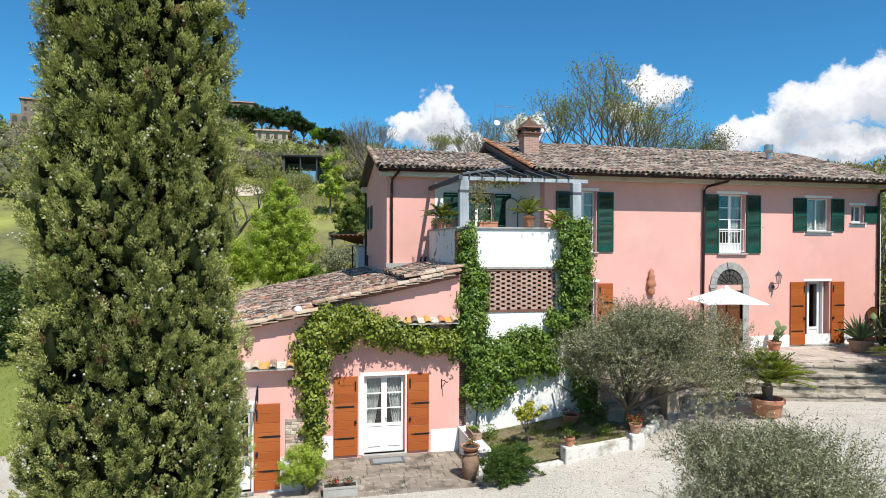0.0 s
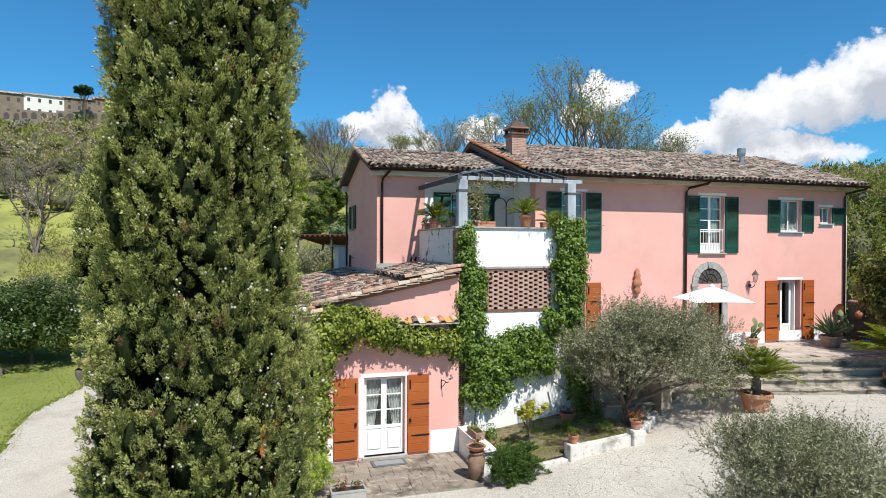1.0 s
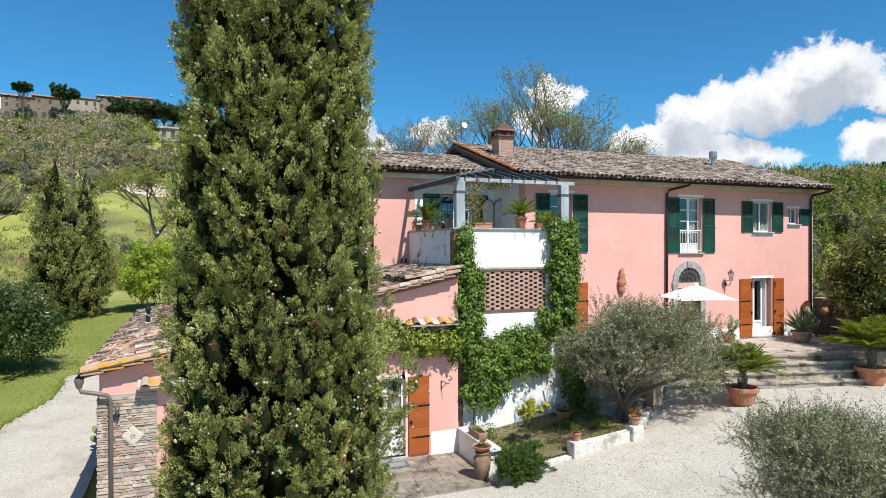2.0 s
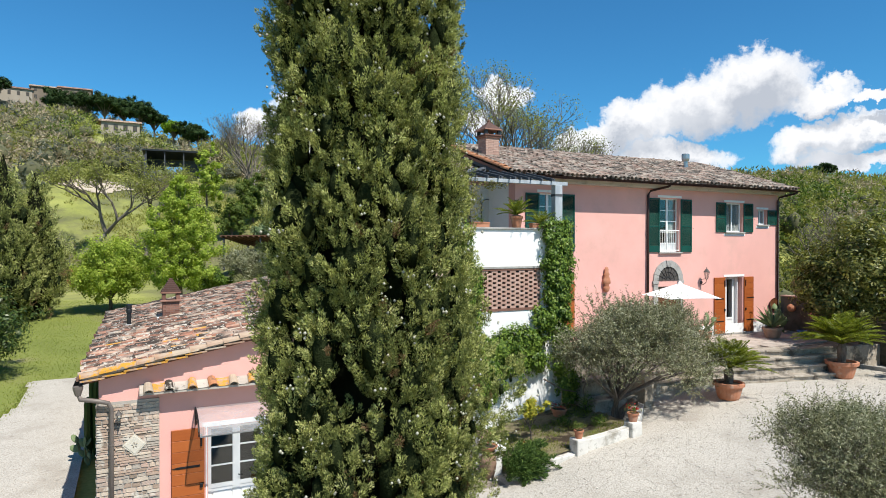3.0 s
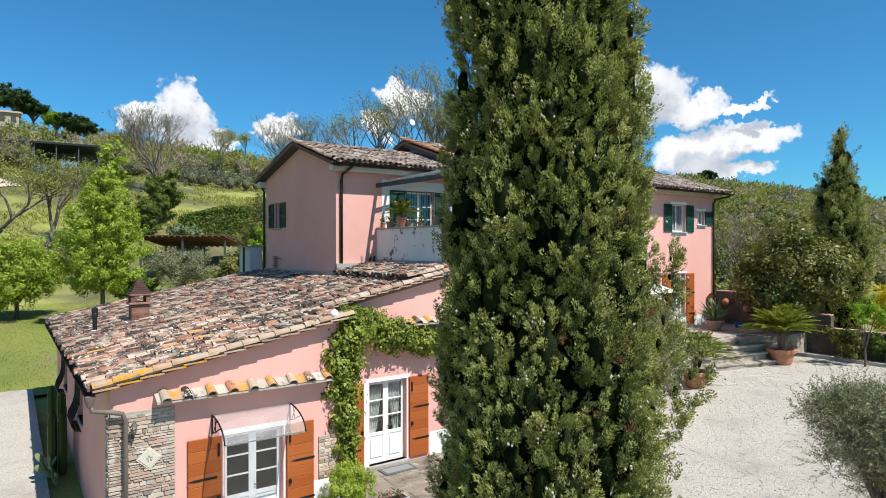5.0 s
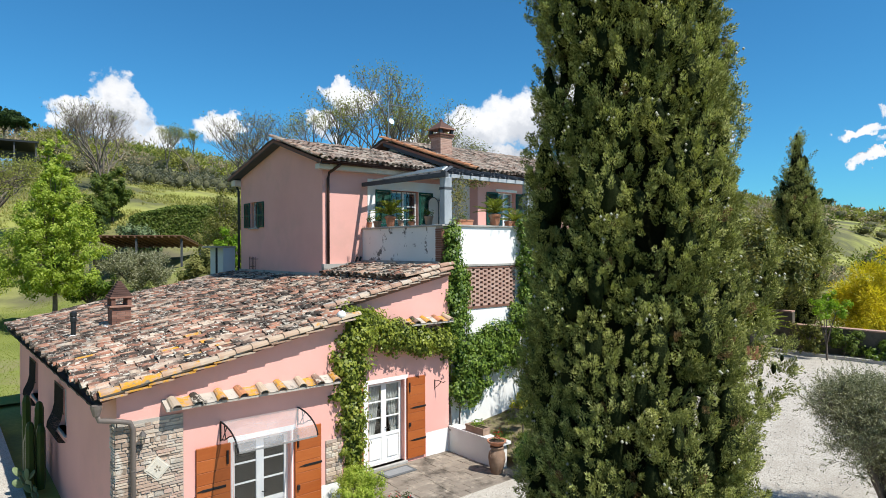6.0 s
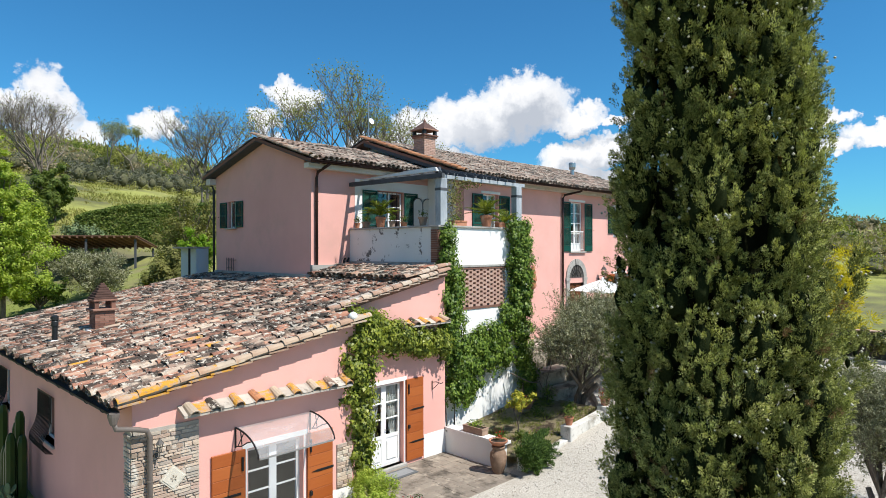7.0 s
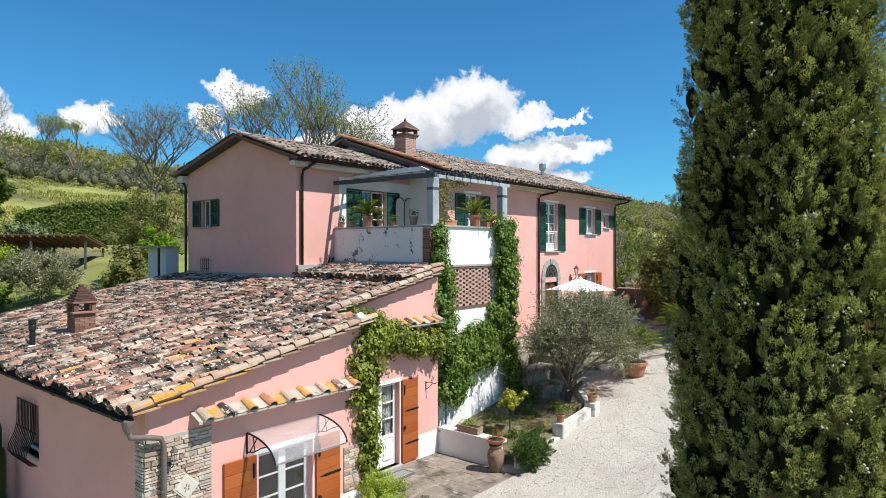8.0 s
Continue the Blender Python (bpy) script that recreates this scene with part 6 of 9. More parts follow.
# little garden: walls stepping up the slope
structure("garden_wall", boxes((4.74, 5.0, 16.15, 18.34, -0.2, 0.66), (4.70, 5.06, 16.05, 18.34, 0.662, 0.74)), M_WHITE_OLD, "low white garden wall beside the paving", "garden wall")
bm = bmesh.new()
CURB = [(5.0, 15.66, 0.34), (6.0, 15.58, 0.41), (7.06, 15.48, 0.50), (7.07, 15.48, 0.80), (8.0, 15.42, 0.90), (8.75, 15.40, 0.99), (9.4, 15.70, 1.06), (10.1, 16.25, 1.10), (10.75, 16.85, 1.14)]
for (xa, ya, za), (xb, yb, zb) in zip(CURB, CURB[1:]):
    A = [bm.verts.new(p) for p in ((xa, ya - 0.13, -0.2), (xb + 0.02, yb - 0.13, -0.2), (xb + 0.02, yb + 0.13, -0.2), (xa, ya + 0.13, -0.2), (xa, ya - 0.13, za), (xb + 0.02, yb - 0.13, zb), (xb + 0.02, yb + 0.13, zb), (xa, ya + 0.13, za))]
    for f in ((3, 2, 1, 0), (4, 5, 6, 7), (0, 1, 5, 4), (1, 2, 6, 5), (2, 3, 7, 6), (3, 0, 4, 7)):
        bm.faces.new([A[k] for k in f])
bevelled(bm, 0.02)
curb = structure("garden_wall_front", bm, M_WHITE_DIRTY, "low worn white garden kerb rising with the slope", "garden wall")
for x, y, z in ((7.10, 15.46, 0.88), (9.02, 15.36, 1.14)):
    part("pier", boxes((x - 0.19, x + 0.19, y - 0.19, y + 0.19, -0.2, z), bevel=0.02), M_WHITE_DIRTY, curb)
M_BED = material("dry_garden_bed", [(0.11, 0.08, 0.052), (0.24, 0.185, 0.12), (0.40, 0.33, 0.21), (0.24, 0.25, 0.085), (0.36, 0.32, 0.15)], 2.2, 0.97, bump=1.0, bscale=22, fine=0.45, stain=((0.085, 0.062, 0.042), 1.6, 0.50, 0.60), stain2=((0.20, 0.22, 0.06), 1.1, 0.54, 0.64))
bm = bmesh.new()
n = 14
g = [[bm.verts.new((5.0 + 4.45 * i / n, 15.55 + (T_Y - 15.55) * j / n, 0.30 + 0.60 * i / n + 0.05 * noise.noise((i * 0.5, j * 0.5, 3.0)))) for j in range(n + 1)] for i in range(n + 1)]
for i in range(n):
    for j in range(n):
        bm.faces.new((g[i][j], g[i + 1][j], g[i + 1][j + 1], g[i][j + 1]))
bmesh.ops.solidify(bm, geom=list(bm.faces), thickness=0.3)
structure("garden_bed", bm, M_BED, "dry garden bed with thin grass and soil", "garden bed")

# boundary wall beyond the patio
# dark brown render with darker patches at random
M_BOUNDARY = material("dark_brown_render", [(0.07, 0.058, 0.045), (0.12, 0.10, 0.08), (0.17, 0.145, 0.12)], 1.5, 0.95, bump=0.6, bscale=20, stain=((0.05, 0.05, 0.03), 1.0, 0.5, 0.65))


def garden_boundary():
    b = bmesh.new()
    for y0, y1, z in ((18.6, 21.1, 3.85), (15.6, 18.6, 3.05), (6.0, 15.6, 2.45)):
        box(b, 23.85, 24.15, y0, y1, -0.5, z)
    w = structure("boundary_wall", b, M_BOUNDARY, "rough brown rendered boundary wall stepping down the slope", "boundary wall")
    for y0, y1, z in ((18.6, 21.1, 3.85), (15.6, 18.6, 3.05), (6.0, 15.6, 2.45)):
        n = int((y1 - y0) / 0.6)
        for i in range(n):
            a = y0 + (y1 - y0) * i / n
            part("coping_brick", boxes((23.80, 24.20, a + 0.008, a + (y1 - y0) / n - 0.008, z + 0.001, z + 0.07), bevel=0.01), M_BRICK_PALE, w)
    structure("bed_edging", boxes((22.6, 22.75, 9.0, 16.8, 0.9, 1.42), (22.75, 23.85, 9.0, 16.8, 0.9, 1.30)), M_GREY_STONE, "low stone edging of the planted bed", "edging")


garden_boundary()

# rear screen beside the wing
r = root("utility_cabinet", pose(2.95, 32.3, ground_z(2.5, 32.9)), "pale blue-grey utility enclosure behind the low roof", "enclosure")
zt = 6.2 - ground_z(2.5, 32.9)
M_PALEBLUE = material("pale_blue_grey_panel", [(0.46, 0.52, 0.57), (0.56, 0.61, 0.65)], 1.0, 0.6)
part("body", boxes((-0.14, 0.40, -0.8, 0.8, 0.0, zt)), M_PALEBLUE, r)
part("lid", boxes((-0.50, 0.43, -0.86, 0.86, zt, zt + 0.07), bevel=0.01), M_GREY_STONE, r)
part("corner_post", boxes((-0.48, -0.41, -0.84, -0.76, 0.0, zt)), M_DARKMETAL, r)


# ---- pots ----
def leaves_np(P, N, size, aspect=0.45, fold=0.25, rng=None, droop=0.0):
    """Folded four-point leaves at P (n,3) that face N (n,3). Returns verts, quads (two triangles' worth each)."""
    rng = rng or np.random.default_rng(1)
    n = len(P)
    N = N / (np.linalg.norm(N, axis=1, keepdims=True) + 1e-9)
    R = rng.normal(size=(n, 3))
    T = np.cross(N, R)
    T /= np.linalg.norm(T, axis=1, keepdims=True) + 1e-9
    B = np.cross(N, T)
    s = (size * rng.uniform(0.65, 1.25, (n, 1))) if np.isscalar(size) else size[:, None]
    base, tip = P - T * s * 0.5, P + T * s * 0.5 - np.array([0, 0, droop]) * s
    l = P + B * s * aspect * 0.5 + N * s * fold * 0.3
    r_ = P - B * s * aspect * 0.5 + N * s * fold * 0.3
    V = np.stack([base, l, tip, r_], 1).reshape(-1, 3)
    F = np.arange(n * 4).reshape(n, 4)
    return V, F


def blades_np(P, D, length, width, rng, bend=0.0):
    """Narrow pointed blades from P along D."""
    n = len(P)
    D = D / (np.linalg.norm(D, axis=1, keepdims=True) + 1e-9)
    R = rng.normal(size=(n, 3))
    W = np.cross(D, R)
    W /= np.linalg.norm(W, axis=1, keepdims=True) + 1e-9
    L = np.asarray(length).reshape(-1, 1) * np.ones((n, 1))
    wd = np.asarray(width).reshape(-1, 1) * np.ones((n, 1))
    mid = P + D * L * 0.45 + np.array([0, 0, bend]) * L
    V = np.stack([P, mid + W * wd * 0.5, P + D * L, mid - W * wd * 0.5], 1).reshape(-1, 3)
    return V, np.arange(n * 4).reshape(n, 4)


def shell_points(rng, n, c, rad, fill=0.35, bias_up=0.0):
    """Points in an ellipsoid, most near its surface, with outward normals."""
    d = rng.normal(size=(n, 3))
    d /= np.linalg.norm(d, axis=1, keepdims=True)
    d[:, 2] += bias_up * np.abs(rng.normal(size=n)) * 0.3
    r = 1.0 - fill * rng.random(n) ** 1.6
    P = np.array(c) + d * r[:, None] * np.array(rad)
    N = d / np.array(rad)
    N = N / np.linalg.norm(N, axis=1, keepdims=True) + rng.normal(size=(n, 3)) * 0.55
    return P, N


M_LEAF_VINE = leaf_material("creeper_leaf", [(0.018, 0.040, 0.007), (0.060, 0.112, 0.016), (0.125, 0.195, 0.028), (0.22, 0.295, 0.052)], 0.25, 0.42, 0.5)
# lighter, yellower copy of the creeper leaf, coloured as if backlit by sun
M_LEAF_VINE_SUN = leaf_material("backlit_yellowish_creeper_leaf", [(0.026, 0.040, 0.006), (0.095, 0.125, 0.016), (0.19, 0.225, 0.028), (0.31, 0.33, 0.055)], 0.25, 0.42, 0.5)
M_LEAF_BRIGHT = leaf_material("fresh_spring_leaf", [(0.10, 0.19, 0.016), (0.18, 0.29, 0.026), (0.28, 0.39, 0.045)], 0.45, 0.5)
M_LEAF_DARK = leaf_material("dark_glossy_leaf", [(0.016, 0.034, 0.009), (0.032, 0.060, 0.014), (0.060, 0.095, 0.022), (0.10, 0.12, 0.03)], 0.2, 0.35, 0.5)
M_LEAF_OLIVE = leaf_material("olive_leaf", [(0.036, 0.040, 0.018), (0.125, 0.130, 0.066), (0.235, 0.235, 0.135), (0.47, 0.46, 0.32)], 0.16, 0.5, 0.4)
M_LEAF_CYCAD = leaf_material("cycad_leaf", [(0.06, 0.088, 0.012), (0.14, 0.17, 0.018), (0.25, 0.27, 0.034)], 0.3, 0.35, 0.5)
M_LEAF_LIME = leaf_material("lime_green_leaf", [(0.12, 0.185, 0.026), (0.23, 0.305, 0.044), (0.34, 0.41, 0.068), (0.45, 0.49, 0.11)], 0.4, 0.5)
M_LEAF_YELLOW = leaf_material("yellow_leaf", [(0.30, 0.26, 0.020), (0.50, 0.41, 0.025), (0.66, 0.53, 0.05)], 0.4, 0.5)
M_LEAF_SHRUB = leaf_material("shrub_leaf", [(0.045, 0.074, 0.016), (0.095, 0.135, 0.028), (0.165, 0.205, 0.045)], 0.3, 0.55)
M_LEAF_LOQUAT = leaf_material("loquat_leaf", [(0.026, 0.034, 0.009), (0.075, 0.086, 0.020), (0.150, 0.155, 0.038), (0.27, 0.25, 0.07)], 0.2, 0.4, 0.5)
M_LEAF_BRUSH = leaf_material("hillside_brush_leaf", [(0.085, 0.085, 0.030), (0.145, 0.145, 0.045), (0.20, 0.20, 0.060), (0.21, 0.18, 0.085)], 0.25, 0.7, patch=0.6, pscale=0.05)
M_TWIG = leaf_material("bare_twig", [(0.10, 0.082, 0.066), (0.16, 0.132, 0.108), (0.22, 0.19, 0.155)], 0.0, 0.9)
M_RED = leaf_material("red_petal", [(0.42, 0.012, 0.014), (0.58, 0.02, 0.02)], 0.2, 0.5)
M_SUCC = leaf_material("succulent_leaf", [(0.09, 0.14, 0.05), (0.15, 0.20, 0.09), (0.20, 0.25, 0.13)], 0.1, 0.5)
M_AGED_POT = material("aged_pot", [(0.22, 0.14, 0.10), (0.33, 0.22, 0.155), (0.42, 0.30, 0.23)], 4.0, 0.9, bump=0.3, bscale=40)


def pot(x, y, z, R, H, label, mat=None, group=""):
    """A round clay pot with a thick rim and soil; returns its root at the foot."""
    r = root("plant_pot", pose(x, y, z), label, "plant pot", group)
    part("body", lathe(bmesh.new(), [(R * 0.62, 0.0), (R * 0.70, H * 0.1), (R * 0.90, H * 0.78), (R * 1.02, H * 0.80), (R * 1.04, H * 0.98), (R, H), (R * 0.88, H), (R * 0.84, H * 0.86)], 22), mat or M_POT, r, smooth=False)
    part("soil", lathe(bmesh.new(), [(R * 0.83, H * 0.84), (R * 0.80, H * 0.88), (R * 0.2, H * 0.91)], 18), M_SOIL, r)
    return r


def plant_mesh(name, pairs, mat, label, category, at=(0, 0, 0), trunk=None, group=""):
    """A plant: an empty with its foliage (and trunk) as parts."""
    r = root(name, pose(*at), label, category, group)
    V, F = stack(*pairs)
    np_mesh("foliage", V, F, mat, r)
    if trunk is not None:
        part("trunk", trunk, M_BARK, r)
    return r


def cycad(x, y, z, n, L, seed, trunk_h=0.35, label="cycad with stiff feathery fronds growing in a clay pot"):
    """A cycad: stout trunk and arching fronds with two rows of leaflets."""
    rng = np.random.default_rng(seed)
    r = root("cycad", pose(x, y, z), label, "cycad")
    if trunk_h > 0:
        part("trunk", lathe(bmesh.new(), [(0.13, -0.05), (0.15, trunk_h * 0.4), (0.16, trunk_h * 0.8), (0.10, trunk_h)], 12), M_BARK, r)
    stems = bmesh.new()
    V, F = [], []
    for i in range(n):
        a = 2.4 * i + rng.uniform(-0.2, 0.2)
        lift = rng.uniform(0.30, 1.2) if i > n * 0.25 else rng.uniform(1.0, 1.45)
        ln = L * rng.uniform(0.8, 1.05)
        pts = []
        for k in range(9):
            s = k / 8
            hor = ln * (s * math.cos(lift) + 0.12 * s * s * math.sin(lift))
            ver = ln * (s * math.sin(lift) - 0.30 * s * s)
            pts.append(np.array([hor * math.cos(a), hor * math.sin(a), trunk_h + ver]))
        pts = np.array(pts)
        tube(stems, [tuple(p) for p in pts], 0.011, 4, 0.004)
        m = max(14, int(ln / 0.03))
        s = np.linspace(0.12, 0.99, m)
        P = np.stack([np.interp(s, np.linspace(0, 1, 9), pts[:, k]) for k in range(3)], 1)
        T = np.gradient(P, axis=0)
        T /= np.linalg.norm(T, axis=1, keepdims=True)
        side = np.cross(T, np.array([0, 0, 1.0]))
        side /= np.linalg.norm(side, axis=1, keepdims=True) + 1e-9
        up = np.cross(side, T)
        ll = 0.20 * L * np.sin(np.clip(s, 0, 1) * math.pi * 0.86 + 0.35).clip(0.15, 1)
        for sg in (-1, 1):
            D = side * sg + T * 0.75 + up * 0.30 + rng.normal(size=P.shape) * 0.06
            v, f = blades_np(P, D, ll, 0.017 * (0.6 + L * 0.5), rng)
            F.append(f + sum(len(q) for q in V))
            V.append(v)
    part("frond_stem", stems, M_LEAF_CYCAD, r)
    np_mesh("fronds", np.concatenate(V), np.concatenate(F), M_LEAF_CYCAD, r)
    return r


def herb(x, y, z, rad, h, n, mat, seed, label, category="plant", size=0.06, name="pot_plant", flowers=0):
    rng = np.random.default_rng(seed)
    P, N = shell_points(rng, n, (0, 0, h * 0.5), (rad, rad, h * 0.55), 0.9)
    r = plant_mesh(name, [leaves_np(P, N, size, 0.5, rng=rng)], mat, label, category, (x, y, z))
    if flowers:
        P, N = shell_points(rng, flowers, (0, 0, h * 0.62), (rad * 0.9, rad * 0.9, h * 0.5), 0.3, 1.0)
        v, f = leaves_np(P, N, 0.045, 0.9, rng=rng)
        tagged(np_mesh("flower", v, f, M_RED, r), "red petals", kind="stuff")
    return r


# large cycads on the gravel
for (x, y, sc, seed) in ((13.7, 15.85, 0.98, 3), (20.0, 15.9, 1.10, 4)):
    gz = ground_z(x, y) + 0.03
    pot(x, y, gz, 0.50 * sc, 0.58 * sc, "large terracotta pot standing on the gravel", group="large pots on the gravel")
    cycad(x, y, gz + 0.52 * sc, 72 if sc > 1.05 else 62, 1.8 if sc > 1.05 else 1.55, seed, 0.72 if sc > 1.05 else 0.50)
# terrace pots: (x, y, pot radius, height, plant)
for k, (x, y, R, H, kind) in enumerate(((4.87, 22.85, 0.10, 0.20, "herb"), (4.87, 22.35, 0.16, 0.22, "herb"), (4.87, 21.55, 0.19, 0.36, "cycad"), (4.87, 20.95, 0.12, 0.20, "herb"), (4.87, 20.35, 0.13, 0.14, "herb"), (4.87, 19.45, 0.15, 0.28, "herb"), (7.15, 18.74, 0.21, 0.38, "cycad"))):
    pot(x, y, 6.90, R, H, "terracotta pot on the parapet coping", group="pots on the parapet", mat=M_AGED_POT if k % 2 else M_POT)
    if kind == "cycad":
        cycad(x, y, 6.90 + H * 0.85, 30, 0.85, 20 + k, 0.10, "small cycad in a pot on the parapet")
    else:
        herb(x, y, 6.90 + H * 0.9, R * 1.25, 0.26, 120, M_LEAF_SHRUB, 30 + k, "small green herb in a parapet pot", size=0.06)


def planter(x, y, z, w, d, h, label, mat=None, rz=0, category="planter"):
    r = root("planter", pose(x, y, z, 0, 0, rz), label, category)
    t = 0.025
    part("body", boxes((-w / 2, w / 2, -d / 2, -d / 2 + t, 0, h), (-w / 2, w / 2, d / 2 - t, d / 2, 0, h), (-w / 2, -w / 2 + t, -d / 2 + t, d / 2 - t, 0, h), (w / 2 - t, w / 2, -d / 2 + t, d / 2 - t, 0, h), (-w / 2 + t, w / 2 - t, -d / 2 + t, d / 2 - t, 0, t)), mat or M_POT, r)
    part("rim", boxes((-w / 2 - 0.012, w / 2 + 0.012, -d / 2 - 0.012, -d / 2, h - 0.05, h), (-w / 2 - 0.012, w / 2 + 0.012, d / 2, d / 2 + 0.012, h - 0.05, h), (-w / 2 - 0.012, -w / 2, -d / 2, d / 2, h - 0.05, h), (w / 2, w / 2 + 0.012, -d / 2, d / 2, h - 0.05, h)), mat or M_POT, r)
    part("soil", boxes((-w / 2 + t, w / 2 - t, -d / 2 + t, d / 2 - t, t, h - 0.03)), M_SOIL, r)
    return r


planter(5.75, 18.74, 6.90, 0.62, 0.2, 0.17, "red terracotta window box on the parapet")
herb(5.75, 18.74, 7.05, 0.22, 0.22, 130, M_LEAF_SHRUB, 51, "low green plants in the window box")
planter(8.12, 18.74, 6.90, 0.80, 0.2, 0.17, "red terracotta window box on the parapet")
cycad(8.1, 18.74, 7.0, 22, 0.72, 52, 0.05, "arching green fronds in a window box")
herb(8.42, 18.74, 7.05, 0.16, 0.26, 90, M_BRICK, 53, "reddish succulent in the window box", size=0.05)
planter(4.90, 17.25, 0.74, 0.26, 0.75, 0.20, "pale terracotta trough on the garden wall", M_AGED_POT)
herb(4.90, 17.25, 0.90, 0.24, 0.20, 160, M_LEAF_BRIGHT, 54, "low light green plants in the trough", size=0.05)
# stone trough with red flowers by the low door
planter(0.95, 15.75, -0.03, 0.85, 0.35, 0.26, "rough grey stone trough by the paving", M_GREY_STONE)
herb(0.80, 15.75, 0.20, 0.17, 0.24, 90, M_LEAF_DARK, 55, "red flowers with dark leaves in the stone trough", flowers=26)
herb(1.14, 15.75, 0.20, 0.16, 0.22, 90, M_LEAF_DARK, 56, "dark-leaved plant in the stone trough", flowers=6)
# tall oil jar with a bowl of geraniums
M_JAR = material("dark_worn_jar", [(0.13, 0.08, 0.055), (0.23, 0.145, 0.095), (0.34, 0.23, 0.16)], 4.0, 0.85, bump=0.3, bscale=40)
jx, jy = 4.46, 16.02
gz = -0.012
r = root("terracotta_jar", pose(jx, jy, gz) @ Matrix.Diagonal((0.82, 0.82, 0.82, 1)), "tall worn terracotta oil jar standing on the paving", "jar")
part("body", lathe(bmesh.new(), [(0.17, 0.0), (0.19, 0.04), (0.26, 0.30), (0.29, 0.52), (0.27, 0.68), (0.20, 0.78), (0.18, 0.82), (0.23, 0.86), (0.23, 0.90), (0.19, 0.91), (0.16, 0.85)], 24), M_JAR, r, smooth=True)
for sx in (-1, 1):
    bm = bmesh.new()
    tube(bm, [(0.20 * sx, 0, 0.80), (0.30 * sx, 0, 0.76), (0.31 * sx, 0, 0.64), (0.28 * sx, 0, 0.58)], 0.022, 7)
    part("handle", bm, M_JAR, r)
r = root("plant_bowl", pose(jx, jy, gz + 0.748) @ Matrix.Diagonal((0.9, 0.9, 0.8, 1)), "wide terracotta bowl on the oil jar", "bowl")
part("bowl", lathe(bmesh.new(), [(0.12, 0.0), (0.20, 0.05), (0.29, 0.16), (0.30, 0.20), (0.27, 0.20), (0.20, 0.14)], 22), M_POT, r)
part("soil", lathe(bmesh.new(), [(0.22, 0.13), (0.25, 0.17), (0.1, 0.18)], 16), M_SOIL, r)
herb(jx + 0.03, jy, gz + 0.87, 0.18, 0.30, 120, M_LEAF_SHRUB, 57, "red geranium in a bowl on the jar", flowers=22)
# pots on and in the garden walls
for x, y, z, R, H, mat, fl, seed in ((7.10, 15.46, 0.88, 0.14, 0.24, M_LEAF_SHRUB, 0, 61), (9.02, 15.36, 1.14, 0.17, 0.26, M_LEAF_SHRUB, 40, 62), (5.55, 15.62, 0.46, 0.15, 0.24, M_LEAF_SHRUB, 8, 63), (8.25, 17.9, 0.75, 0.26, 0.26, M_LEAF_DARK, 30, 64)):
    pot(x, y, z, R, H, "small terracotta pot on the garden wall", group="pots on the garden wall")
    herb(x, y, z + H * 0.9, R * 1.5, 0.26, 130, mat, seed, "flowering pot plant on the garden wall" if fl else "green pot plant on the garden wall", flowers=fl)
# patio pots
pot(17.95, 20.45, 2.26, 0.27, 0.36, "terracotta pot with a prickly pear on the patio", group="patio pots")
pot(20.95, 19.45, 2.26, 0.42, 0.46, "wide aged clay pot on the patio", M_AGED_POT, group="patio pots")
pot(22.6, 20.6, 2.26, 0.24, 0.34, "terracotta pot against the front wall", group="patio pots")
herb(22.6, 20.6, 2.55, 0.3, 0.55, 120, M_LEAF_SHRUB, 71, "green pot plant against the front wall", size=0.09)
rngn = np.random.default_rng(72)
n = 46
a, e = rngn.uniform(0, 6.28, n), rngn.uniform(0.35, 1.35, n)
D = np.stack([np.cos(a) * np.cos(e), np.sin(a) * np.cos(e), np.sin(e)], 1)
plant_mesh("agave", [blades_np(np.zeros((n, 3)) + D * 0.05, D, rngn.uniform(0.7, 1.15, n), 0.11, rngn, 0.06)], M_SUCC, "spiky grey-green agave in a wide pot", "agave", (20.95, 19.45, 2.68))


def prickly_pear(x, y, z, n, s, seed, label):
    rr = random.Random(seed)
    r = root("prickly_pear", pose(x, y, z), label, "cactus")
    spots = [(Vector((0, 0, 0)), Vector((0, 0, 1)))]
    for k in range(n):
        p, d = spots[rr.randrange(max(0, len(spots) - 5), len(spots))]
        dd = (d + Vector((rr.gauss(0, 0.7), rr.gauss(0, 0.7), rr.uniform(0, 0.6)))).normalized()
        bm = bmesh.new()
        bmesh.ops.create_uvsphere(bm, u_segments=12, v_segments=8, radius=1.0)
        q = dd.to_track_quat("Z", "Y").to_matrix().to_4x4()
        bmesh.ops.transform(bm, matrix=Matrix.Translation(p + dd * 0.13 * s) @ q @ Matrix.Rotation(rr.uniform(0, 3), 4, "Z") @ Matrix.Diagonal((0.10 * s, 0.025 * s, 0.15 * s, 1)), verts=bm.verts)
        part("pad", bm, M_SUCC, r, smooth=True)
        spots.append((p + dd * 0.26 * s, dd))


